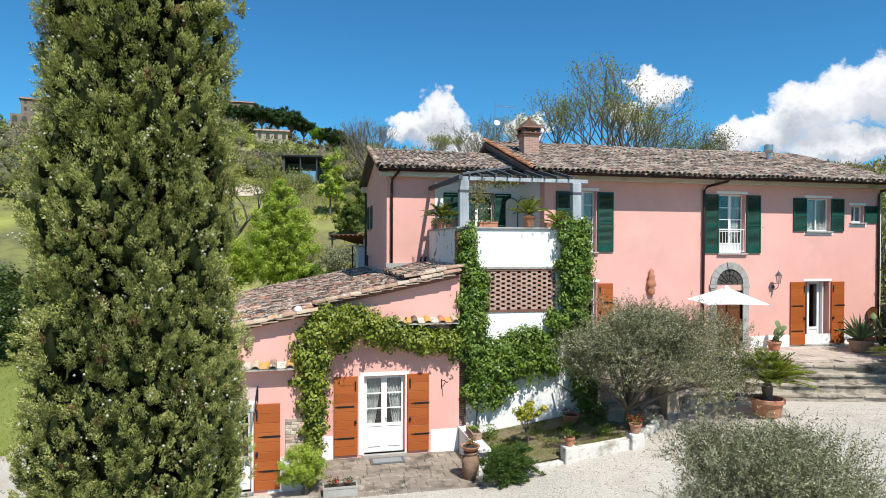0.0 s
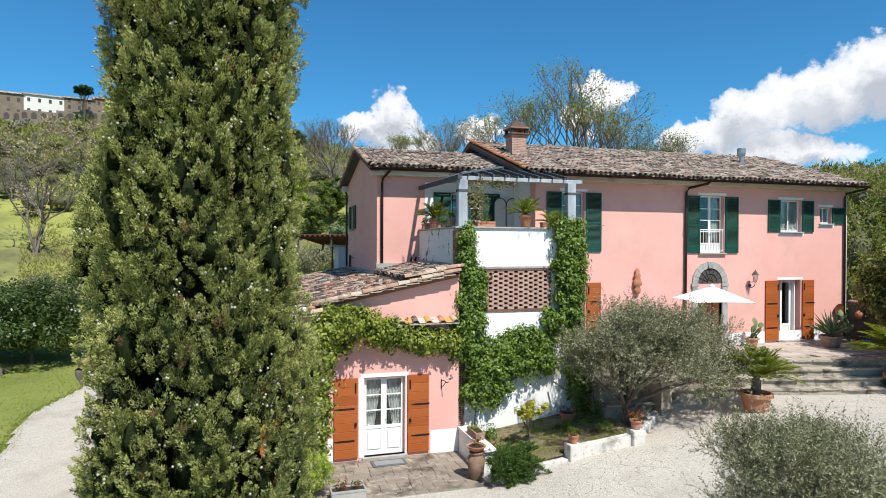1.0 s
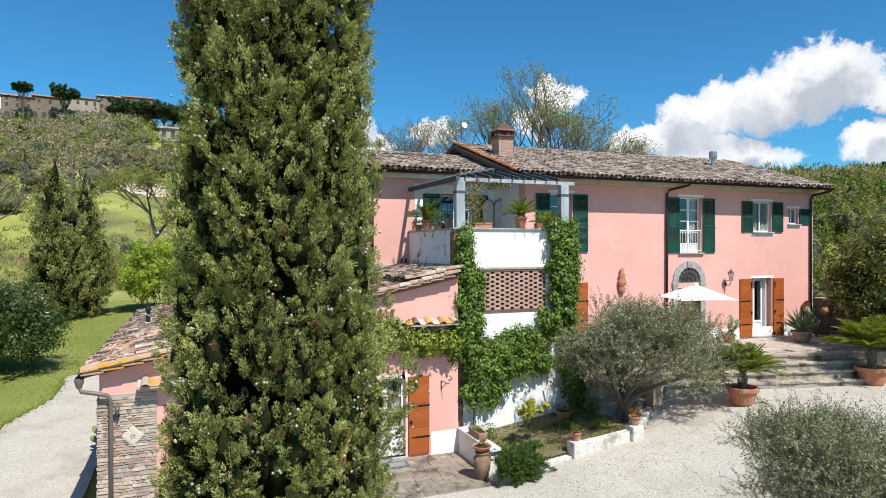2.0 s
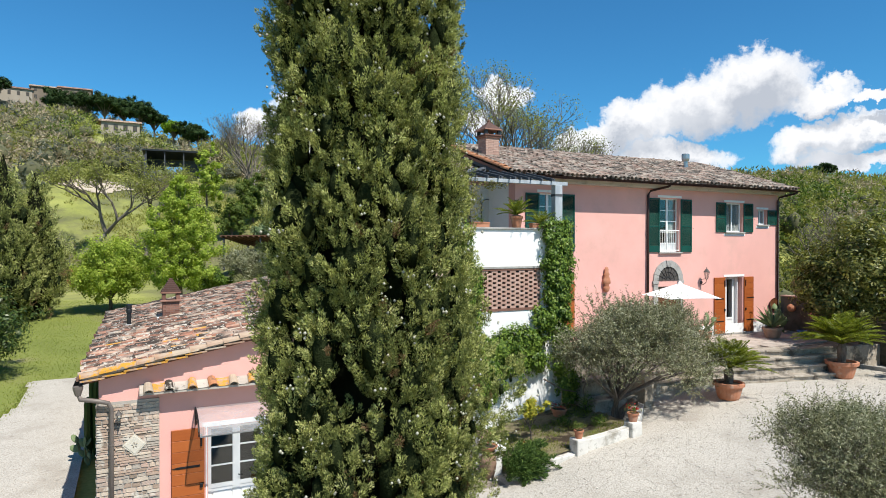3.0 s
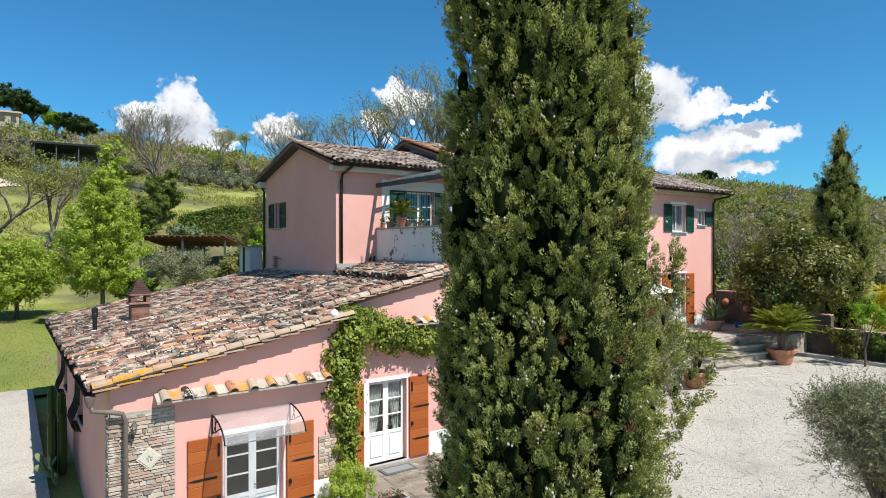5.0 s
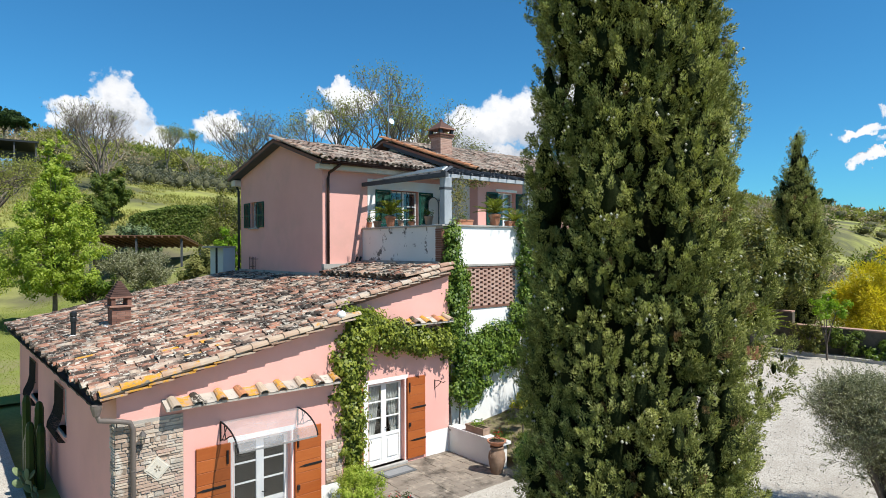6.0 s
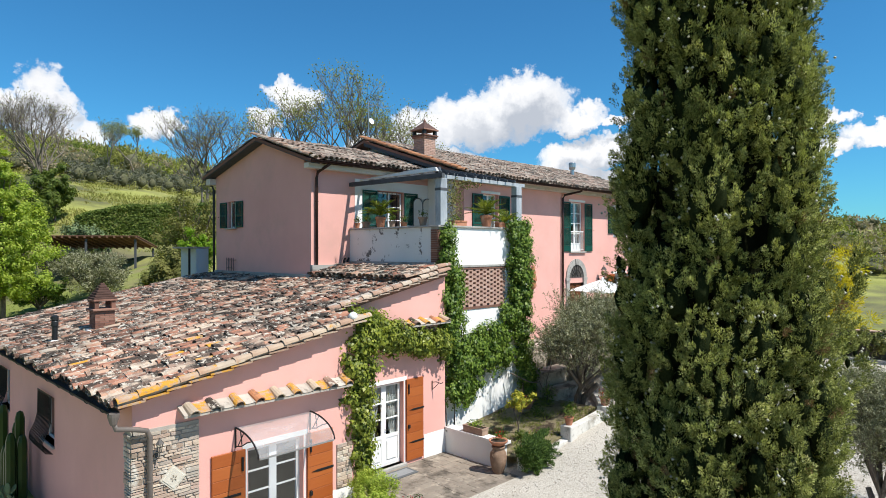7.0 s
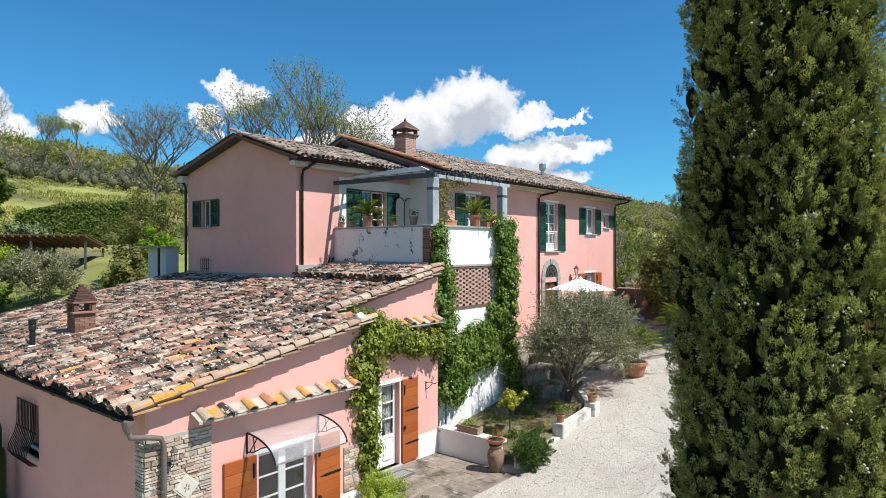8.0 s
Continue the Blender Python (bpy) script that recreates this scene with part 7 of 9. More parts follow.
prickly_pear(17.95, 20.45, 2.58, 9, 1.2, 5, "yellow-green prickly pear in a clay pot")
prickly_pear(23.1, 20.4, 2.26, 14, 1.5, 6, "prickly pear growing by the patio's end")
prickly_pear(-5.35, 22.5, ground_z(-5.35, 22.5), 13, 1.0, 8, "large prickly pear against the shaded side wall")
rr = random.Random(9)
for k in range(2):
    r = root("column_cactus", pose(-5.32 + 0.06 * k, 23.3 + 0.9 * k, ground_z(-5.3, 23.3)), "tall ribbed column cactus by the shaded wall", "cactus")
    for j in range(4):
        h = 1.3 + rr.random() * 1.1
        part("column", lathe(bmesh.new(), [(0.09, 0.0), (0.11, 0.2), (0.11, h - 0.2), (0.07, h - 0.04), (0.01, h)], 7, 0.24 * (j % 2) - 0.1, 0.26 * (j // 2) - 0.1), M_LEAF_DARK, r)
# blue watering pot and clay plates at the patio's end
pot(22.6, 19.2, 2.26, 0.20, 0.26, "small blue glazed pot on the patio", material("blue_glaze", [(0.02, 0.10, 0.42), (0.03, 0.14, 0.5)], 3.0, 0.3), group="patio pots")
for x, y, z, rx in ((23.30, FAC - 0.03, 3.50, 90),):
    r = root("wall_basket", pose(x, y, z, rx, 0, 0), "round brown basket hung on the pink wall", "basket")
    part("bowl", lathe(bmesh.new(), [(0.05, 0.0), (0.26, 0.02), (0.30, 0.08), (0.24, 0.06), (0.05, 0.03)], 18), M_BROWN, r)
for y, z in ((20.5, 3.35), (19.4, 3.1)):
    r = root("wall_pot", pose(23.80, y, z, 0, -90, 0), "terracotta half-pot hung on the boundary wall", "wall pot")
    part("bowl", lathe(bmesh.new(), [(0.20, 0.0), (0.18, 0.10), (0.08, 0.18)], 16), M_POT, r)

# white square parasol
r = root("parasol", pose(14.28, 18.47, 2.12), "open white square canvas parasol on the patio", "parasol")
bm = bmesh.new()
tube(bm, [(0, 0, 0.0), (0, 0, 2.80)], 0.028, 10)
part("pole", bm, M_BROWN, r)
part("base", boxes((-0.3, 0.3, -0.3, 0.3, 0.0, 0.08), bevel=0.02), M_CONCRETE, r)
bm = bmesh.new()
tip = bm.verts.new((0, 0, 2.78))
S, n = 1.45, 6
ring = []
for side in range(4):
    for k in range(n):
        u = -1 + 2 * k / n
        x, y = [(u, -1), (1, u), (-u, 1), (-1, -u)][side]
        ring.append(bm.verts.new((x * S * 0.707, y * S * 0.707, 2.27 + 0.02 * (1 - u * u))))
for i in range(len(ring)):
    bm.faces.new((tip, ring[i], ring[(i + 1) % len(ring)]))
bmesh.ops.rotate(bm, verts=bm.verts, matrix=Matrix.Rotation(radians(-16), 3, "Z"))
bmesh.ops.solidify(bm, geom=list(bm.faces), thickness=0.01)
part("canopy", bm, M_CANVAS, r, "white canvas canopy")
for k in range(4):
    a = radians(-16 + 45 + 90 * k)
    bm = bmesh.new()
    tube(bm, [(0, 0, 2.74), (1.43 * math.cos(a), 1.43 * math.sin(a), 2.25)], 0.012, 5)
    part("rib", bm, M_BROWN, r)
part("cap", lathe(bmesh.new(), [(0.10, 2.76), (0.06, 2.82), (0.01, 2.85)], 10), M_CANVAS, r)


# ---- trees ----
M_CYP = leaf_material("cypress_spray", [(0.026, 0.037, 0.009), (0.098, 0.116, 0.033), (0.215, 0.232, 0.071), (0.345, 0.345, 0.115)], 0.07, 0.7, 0.2, patch=0.5, pscale=2.6)
# yellow-green tips, their colour lightened further to look sunlit
M_CYP_TIP = leaf_material("cypress_tip", [(0.185, 0.22, 0.066), (0.315, 0.345, 0.110), (0.44, 0.45, 0.16), (0.58, 0.55, 0.26)], 0.16, 0.7, 0.2, patch=0.65, pscale=1.8)
M_CYP_DRY = leaf_material("cypress_dry_spray", [(0.12, 0.065, 0.03), (0.20, 0.12, 0.06), (0.26, 0.18, 0.10)], 0.1, 0.85, 0.1)
# near-black colours stand in for the shade inside the crown
M_CYP_BODY = material("cypress_bough_shade", [(0.008, 0.012, 0.005), (0.020, 0.027, 0.011), (0.034, 0.042, 0.017)], 30.0, 1.0, bump=1.0, bscale=70, fine=0.6, spec=0.0)
M_CYP_CORE = material("cypress_core_shade", [(0.006, 0.008, 0.004), (0.016, 0.017, 0.009)], 6.0, 1.0, bump=1.0, bscale=14, spec=0.0)
M_CONE = material("pale_cypress_cone", [(0.32, 0.31, 0.24), (0.50, 0.48, 0.39)], 9.0, 0.9)


def spikes_np(P, D, length, width, rng):
    """Three-cornered scale sprays from P along D."""
    n = len(P)
    D = D / (np.linalg.norm(D, axis=1, keepdims=True) + 1e-9)
    W = np.cross(D, rng.normal(size=(n, 3)))
    W /= np.linalg.norm(W, axis=1, keepdims=True) + 1e-9
    L, w = length.reshape(-1, 1), width.reshape(-1, 1) * 0.5
    V = np.stack([P - W * w, P + W * w, P + D * L], 1).reshape(-1, 3)
    return V, np.arange(n * 3).reshape(n, 3)


def cypress(x, y, base, prof, seed, boughs, tufts, per, zr, size, side=(), label="tall dense columnar cypress", cones=0, bough_r=0.30):
    """A columnar cypress: upright boughs over a dark core, each bough covered with tufts of fine sprays.
    prof: (z, radius) pairs; zr: span of z with foliage; side: extra boughs (dx, dy, z, radius)."""
    rng = np.random.default_rng(seed)
    r = root("cypress_tree", pose(x, y, base), label, "cypress tree")
    bm = bmesh.new()
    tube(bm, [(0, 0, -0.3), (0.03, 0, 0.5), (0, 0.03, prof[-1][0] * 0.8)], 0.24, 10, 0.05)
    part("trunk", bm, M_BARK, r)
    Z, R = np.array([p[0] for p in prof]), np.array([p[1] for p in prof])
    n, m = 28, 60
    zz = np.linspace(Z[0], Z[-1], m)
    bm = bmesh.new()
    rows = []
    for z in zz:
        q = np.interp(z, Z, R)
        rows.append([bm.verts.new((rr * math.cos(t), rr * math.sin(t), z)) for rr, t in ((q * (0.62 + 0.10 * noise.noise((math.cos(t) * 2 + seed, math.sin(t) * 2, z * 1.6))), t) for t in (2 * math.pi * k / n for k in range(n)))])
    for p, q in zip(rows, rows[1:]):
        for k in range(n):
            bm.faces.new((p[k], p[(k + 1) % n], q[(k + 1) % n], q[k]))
    part("crown_shade_core", bm, M_CYP_CORE, r, smooth=False)
    # boughs: spread evenly over the column with jitter, some standing out, some sunk
    u = (np.arange(boughs) + 0.5) / boughs
    dens = np.cumsum(np.interp(np.linspace(zr[0], zr[1], 200), Z, R))
    z = np.interp(u, dens / dens[-1], np.linspace(zr[0], zr[1], 200)) + rng.normal(size=boughs) * bough_r * 0.6
    a = np.arange(boughs) * 2.39996 + rng.normal(size=boughs) * 0.25
    br = bough_r * rng.uniform(0.65, 1.25, boughs) * np.clip(np.interp(z, Z, R) / R.max() + 0.25, 0.4, 1.0)
    out = np.interp(z, Z, R) + 0.06 - br * np.where(rng.random(boughs) < 0.20, rng.uniform(1.4, 2.4, boughs), rng.uniform(0.2, 1.3, boughs))
    C = np.stack([out * np.cos(a), out * np.sin(a), z], 1)
    O = np.stack([np.cos(a), np.sin(a), np.zeros(boughs)], 1)
    for dx, dy, cz, b in side:
        C = np.concatenate([C, [(dx, dy, cz)]])
        o = np.array([dx, dy, 0.0])
        O = np.concatenate([O, [o / np.linalg.norm(o)]])
        br = np.append(br, b)
    # tufts over each bough's outer skin
    k = len(C)
    mass = np.where(np.arange(k) < boughs, br, br * 0.3)
    bm = bmesh.new()
    bmesh.ops.create_icosphere(bm, subdivisions=2, radius=1.0)
    V0 = np.array([tuple(v.co) for v in bm.verts])
    F0 = np.array([[v.index for v in f.verts] for f in bm.faces])
    bm.free()
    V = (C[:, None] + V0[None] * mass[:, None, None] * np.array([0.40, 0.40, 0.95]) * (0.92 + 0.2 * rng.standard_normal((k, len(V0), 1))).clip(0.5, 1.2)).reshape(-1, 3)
    # filler bodies, coloured near-black so gaps between sprays look shaded
    tagged(np_mesh("bough_shade_body", V, (F0[None] + (np.arange(k) * len(V0))[:, None, None]).reshape(-1, 3), M_CYP_BODY, r, smooth=True), "near-black body in each bough, painted for the shade in its gaps", kind="stuff")
    # fuller on the open, sunny side and lower down than behind and at the tip
    thin = (C[:, 2] > 0.74 * Z[-1]) | (O[:, 0] * 0.31 + O[:, 1] * 0.95 > 0.72)
    many = np.maximum(4, tufts * np.where(thin, 0.45, 1.0) * (br / bough_r) ** 1.6)
    many[boughs:] = np.maximum(many[boughs:], 11)
    bi = np.repeat(np.arange(k), many.astype(int))
    d = rng.normal(size=(len(bi), 3))
    d /= np.linalg.norm(d, axis=1, keepdims=True)
    back = np.sum(d * O[bi], 1) < -0.25
    d = np.where(back[:, None], d - 2 * np.sum(d * O[bi], 1)[:, None] * O[bi], d)
    T = C[bi] + d * br[bi][:, None] * np.array([0.93, 0.93, 1.6]) * rng.uniform(0.88, 1.08, (len(bi), 1))
    axis = O[bi] * 0.30 + d * 0.42 + np.array([0, 0, 0.88]) + rng.normal(size=(len(bi), 3)) * 0.28
    axis /= np.linalg.norm(axis, axis=1, keepdims=True)
    nt = len(T)
    tr_ = rng.uniform(0.7, 1.3, nt) * size
    tone = rng.random(k)[bi] * 0.6 + rng.random(nt) * 0.4
    dry = (rng.random(nt) < 0.018)
    ti = np.repeat(np.arange(nt), per)
    m = len(ti)
    # sprays branch from a short upright axis
    h = rng.random(m)
    e = rng.normal(size=(m, 3))
    e -= np.sum(e * axis[ti], 1)[:, None] * axis[ti]
    e /= np.linalg.norm(e, axis=1, keepdims=True) + 1e-9
    w = 0.62 * np.sin(0.45 + 2.4 * h) * rng.random(m) ** 0.6
    P = T[ti] + axis[ti] * ((h * 2.3 - 0.9) * tr_[ti])[:, None] + e * (w * tr_[ti])[:, None]
    D = e * (0.75 - 0.35 * h)[:, None] + axis[ti] + rng.normal(size=(m, 3)) * 0.25
    L = rng.uniform(0.26, 0.52, m) * size
    tip = (tone[ti] + 0.35 * h > 0.70) & (h > 0.35) & (rng.random(m) < 0.75)
    for nm, sel, mt in (("foliage", ~tip & ~dry[ti], M_CYP), ("lightened_tip_spray", tip & ~dry[ti], M_CYP_TIP), ("dry_spray", dry[ti], M_CYP_DRY)):
        V, F = spikes_np(P[sel], D[sel], L[sel], L[sel] * 0.43, rng)
        ob = np_mesh(nm, V, F, mt, r)
        if nm == "dry_spray":
            tagged(ob, "brown dead sprays", kind="stuff")
    if cones:
        g = rng.integers(0, nt, cones // 3)
        i = np.repeat(g, 3)
        c3 = len(i)
        V0 = np.array([(1, 0, 0), (-1, 0, 0), (0, 1, 0), (0, -1, 0), (0, 0, 1), (0, 0, -1)], float)
        F0 = np.array([(0, 2, 4), (2, 1, 4), (1, 3, 4), (3, 0, 4), (2, 0, 5), (1, 2, 5), (3, 1, 5), (0, 3, 5)])
        ctr = T[i] + (O[bi][i] * 0.7 + axis[i] * 0.5) * rng.uniform(0.05, 0.12, (c3, 1)) + rng.normal(size=(c3, 3)) * 0.045
        V = (ctr[:, None] + V0[None] * rng.uniform(0.012, 0.020, (c3, 1, 1))).reshape(-1, 3)
        F = (F0[None] + (np.arange(c3) * 6)[:, None, None]).reshape(-1, 3)
        tagged(np_mesh("seed_cone_scatter", V, F, M_CONE, r, smooth=True), "small pale grey seed cones", kind="stuff")
    return r


gz = ground_z(-1.88, 7.77)
cypress(-1.88, 7.77, gz, [(0.5, 0.7), (1.5, 1.06), (3.6, 1.06), (6.4, 0.96), (9.3, 0.84), (11.5, 0.62), (13.2, 0.30), (14.2, 0.03)], 11, 930, 19, 84, (1.6, 13.8), 0.061,
        side=((0.95, 0.15, 9.15, 0.26), (0.92, -0.64, 4.5, 0.34), (0.84, -0.76, 3.5, 0.34), (0.97, -0.5, 5.4, 0.26), (0.9, -0.3, 2.4, 0.36), (0.74, -0.80, 4.6, 0.26), (0.90, -0.95, 4.8, 0.22), (1.02, -1.04, 4.97, 0.20), (1.10, -1.09, 5.08, 0.14), (0.62, -0.95, 5.3, 0.22), (0.55, -1.05, 5.55, 0.18), (0.50, -1.12, 5.78, 0.15), (0.46, -1.18, 5.98, 0.11), (0.42, -1.22, 6.15, 0.08)), cones=1300, label="tall dense columnar cypress dotted with pale cones", bough_r=0.215)


def tree(name, x, y, base, trunk_r, height, blobs, n, size, mat, seed, label, category="tree", aspect=0.45, lean=(0, 0), limbs=True, fill=0.7, stems=1, twigs=0, bark=None, kindof="leaf"):
    """A broadleaf tree: tapered trunk, a limb into each clump, a crown of single leaves in clumps (dx, dy, dz, rx, ry, rz)."""
    rng = np.random.default_rng(seed)
    r = root(name, pose(x, y, base), label, category)
    bm = bmesh.new()
    fork = height * 0.32
    for s in range(stems):
        o = Vector((rng.normal() * 0.25, rng.normal() * 0.25, 0)) * (s > 0)
        top = Vector((lean[0] * fork, lean[1] * fork, fork)) + o * 1.5
        tube(bm, [o * 0.4 + Vector((0, 0, -0.3)), o * 0.6 + Vector((lean[0] * fork * 0.4 + 0.04, lean[1] * fork * 0.4, fork * 0.5)), top], trunk_r, 9, trunk_r * 0.65)
    part("trunk", bm, bark or M_BARK, r)
    vol = np.array([b[3] * b[4] * b[5] for b in blobs]) ** 0.67
    share = (n * vol / vol.sum()).astype(int)
    bm = bmesh.new()
    V, F, cnt, SP = [], [], 0, []
    for bi, ((dx, dy, dz, rx, ry, rz), k) in enumerate(zip(blobs, share)):
        if limbs and (len(blobs) < 30 or bi % 3 == 0):
            a, b = Vector((lean[0] * fork, lean[1] * fork, fork * 0.9)), Vector((dx, dy, dz))
            mid = a.lerp(b, 0.5) + Vector((rng.normal() * 0.1, rng.normal() * 0.1, 0.12 * rz))
            tube(bm, [a, mid, b], trunk_r * 0.5, 6, trunk_r * 0.12)
            for t in range(twigs):
                d = rng.normal(size=3)
                d /= np.linalg.norm(d)
                e = b + Vector((d[0] * rx, d[1] * ry, abs(d[2]) * rz)) * 0.85
                tube(bm, [mid.lerp(b, 0.4 + 0.5 * rng.random()), mid.lerp(e, 0.6), e], trunk_r * 0.14, 4, trunk_r * 0.03)
        if kindof == "sprig":
            # leaves in pairs along short branchlets that point up and outwards
            m = max(6, k // 24)
            P0, N0 = shell_points(rng, m, (dx, dy, dz), (rx * 0.85, ry * 0.85, rz * 0.85), fill)
            D0 = N0 * 0.5 + np.array([0, 0, 0.45]) + rng.normal(size=(m, 3)) * 0.35
            D0 /= np.linalg.norm(D0, axis=1, keepdims=True)
            ln = rng.uniform(3.5, 8.5, m) * size
            ci = np.repeat(np.arange(m), 24)
            t = np.tile(np.arange(24) / 23, m)
            e = np.cross(D0[ci], rng.normal(size=(m * 24, 3)))
            e /= np.linalg.norm(e, axis=1, keepdims=True) + 1e-9
            v, f = blades_np(P0[ci] + D0[ci] * (ln[ci] * t)[:, None], e + D0[ci] * 0.7, rng.uniform(0.7, 1.25, m * 24) * size, size * aspect, rng)
            V.append(v)
            F.append(f + cnt)
            cnt += len(v)
            SP.append((P0, D0, ln))
            continue
        # leaves gathered round small sub-clumps for an uneven outline
        m = max(6, k // (90 if kindof == "blade" else 60))
        P0, N0 = shell_points(rng, m, (dx, dy, dz), (rx * 0.92, ry * 0.92, rz * 0.92), fill)
        ci = rng.integers(0, m, k)
        cr = 0.26 * (rx * ry * rz) ** (1 / 3)
        d = rng.normal(size=(k, 3))
        P = P0[ci] + d * cr * (0.46 if kindof == "blade" else 0.55)
        N = N0[ci] * 0.5 + d * 0.6 + np.array([0, 0, 0.5])
        if kindof == "blade":
            v, f = spikes_np(P, d + np.array([0, 0, 0.25]) + N0[ci] * 0.4, rng.uniform(0.6, 1.3, k) * size, np.full(k, size * aspect * 1.2), rng)
        else:
            v, f = leaves_np(P, N, size, aspect, rng=rng)
        V.append(v)
        F.append(f + cnt)
        cnt += len(v)
    if limbs:
        part("limbwork", bm, bark or M_BARK, r)
    np_mesh("crown", np.concatenate(V), np.concatenate(F), mat, r)
    if SP:
        p, d, ln = (np.concatenate([q[i] for q in SP]) for i in range(3))
        v, f = spikes_np(p - d * 0.05, d, ln * 1.05, np.full(len(p), size * 0.14), rng)
        tagged(np_mesh("twigwork", v, f, bark or M_BARK, r), "thin brown twigs", kind="stuff")
    return r


def lobes(seed, n, rx, ry, rz, z, part_r=0.5):
    rr = random.Random(seed)
    out = []
    for i in range(n):
        a, u = 2.4 * i + rr.uniform(-0.3, 0.3), math.sqrt((i + 0.5) / n)
        out.append((rx * 0.62 * u * math.cos(a), ry * 0.62 * u * math.sin(a), z + rz * rr.uniform(-0.55, 0.6) * (1.1 - 0.5 * u), rx * part_r * rr.uniform(0.8, 1.15), ry * part_r * rr.uniform(0.8, 1.15), rz * part_r * rr.uniform(0.85, 1.2)))
    return out


# olive on the forecourt, near the camera
gz = ground_z(6.45, 7.8)
tree("olive_tree", 7.0, 7.7, gz, 0.085, 2.6, lobes(5, 50, 2.15, 1.7, 1.40, 2.45, 0.29), 104000, 0.060, M_LEAF_OLIVE, 101, "small grey-green olive tree standing in the gravel", "olive tree", 0.24, twigs=5, stems=2, kindof="sprig", fill=0.85)
# olive by the house steps
gz = 0.62
tree("olive_tree", 9.55, 16.85, gz, 0.13, 3.0, [(p[0] - 0.15, p[1] - 0.75, *p[2:]) for p in lobes(6, 46, 3.0, 2.1, 1.65, 2.75, 0.28)] + [(2.2, -0.9, 1.9, 0.8, 0.7, 0.75), (2.7, -0.6, 2.4, 0.75, 0.7, 0.7), (1.7, -1.5, 1.8, 0.7, 0.6, 0.7), (2.4, -1.2, 1.4, 0.6, 0.5, 0.5), (3.1, -0.3, 2.7, 1.0, 0.9, 0.8), (3.3, -0.9, 2.0, 0.9, 0.85, 0.8), (3.5, -0.5, 1.5, 0.6, 0.55, 0.5), (2.9, 0.3, 3.2, 0.75, 0.7, 0.55)], 100000, 0.078, M_LEAF_OLIVE, 102, "spreading grey-green olive tree beside the steps", "olive tree", 0.28, lean=(-0.15, -0.4), twigs=5, stems=2, kindof="sprig", fill=0.85)
M_LEAF_LEMON = leaf_material("lemon_leaf", [(0.13, 0.16, 0.025), (0.26, 0.28, 0.04), (0.42, 0.38, 0.05), (0.50, 0.42, 0.06)], 0.25, 0.5, 0.3)
# lemon-yellow shrub, clipped bush and juniper in the little garden
tree("lemon_shrub", 6.4, 16.85, 0.45, 0.03, 1.4, lobes(7, 6, 0.55, 0.5, 0.42, 1.15, 0.55), 1300, 0.10, M_LEAF_LEMON, 103, "young yellow-green lemon shrub in the garden bed", "shrub", twigs=2)
tree("box_bush", 0.0, 16.05, -0.06, 0.05, 1.0, lobes(8, 14, 0.66, 0.62, 0.62, 0.70, 0.5), 14000, 0.050, M_LEAF_LIME, 104, "rounded light green bush by the low wing", "bush", 0.5, limbs=False, fill=0.5)
rngn = np.random.default_rng(105)
PJ, DJ = [], []
for k in range(120):
    a = rngn.uniform(-0.5, 0.9) if k % 3 else rngn.uniform(-2.6, -0.4)
    o = np.array([rngn.uniform(-0.35, 0.35), rngn.uniform(-0.12, 0.25), rngn.uniform(0.25, 0.80)])
    d = np.array([math.cos(a), 0.55 * math.sin(a) - 0.15, rngn.uniform(-0.35, 0.75)])
    ln = rngn.uniform(0.35, 0.85) if k % 3 else rngn.uniform(0.2, 0.45)
    t = rngn.random(210) ** 0.8
    q = o + d * (ln * t)[:, None] + np.array([0, 0, -0.22]) * (ln * t ** 2)[:, None]
    PJ.append(q + rngn.normal(size=(210, 3)) * (0.075 * (1.15 - t))[:, None])
    DJ.append(d + rngn.normal(size=(210, 3)) * 0.5 + np.array([0, 0, 0.35]))
P, D = np.concatenate(PJ), np.concatenate(DJ)
P[:, 2] = np.maximum(P[:, 2], 0.03)
plant_mesh("juniper", [blades_np(P, D, rngn.uniform(0.05, 0.12, len(P)), 0.020, rngn)], leaf_material("juniper_needle", [(0.014, 0.034, 0.008), (0.045, 0.085, 0.017), (0.11, 0.165, 0.035)], 0.12, 0.6), "dark green juniper spilling over the garden wall", "juniper", (5.10, 15.40, -0.06))


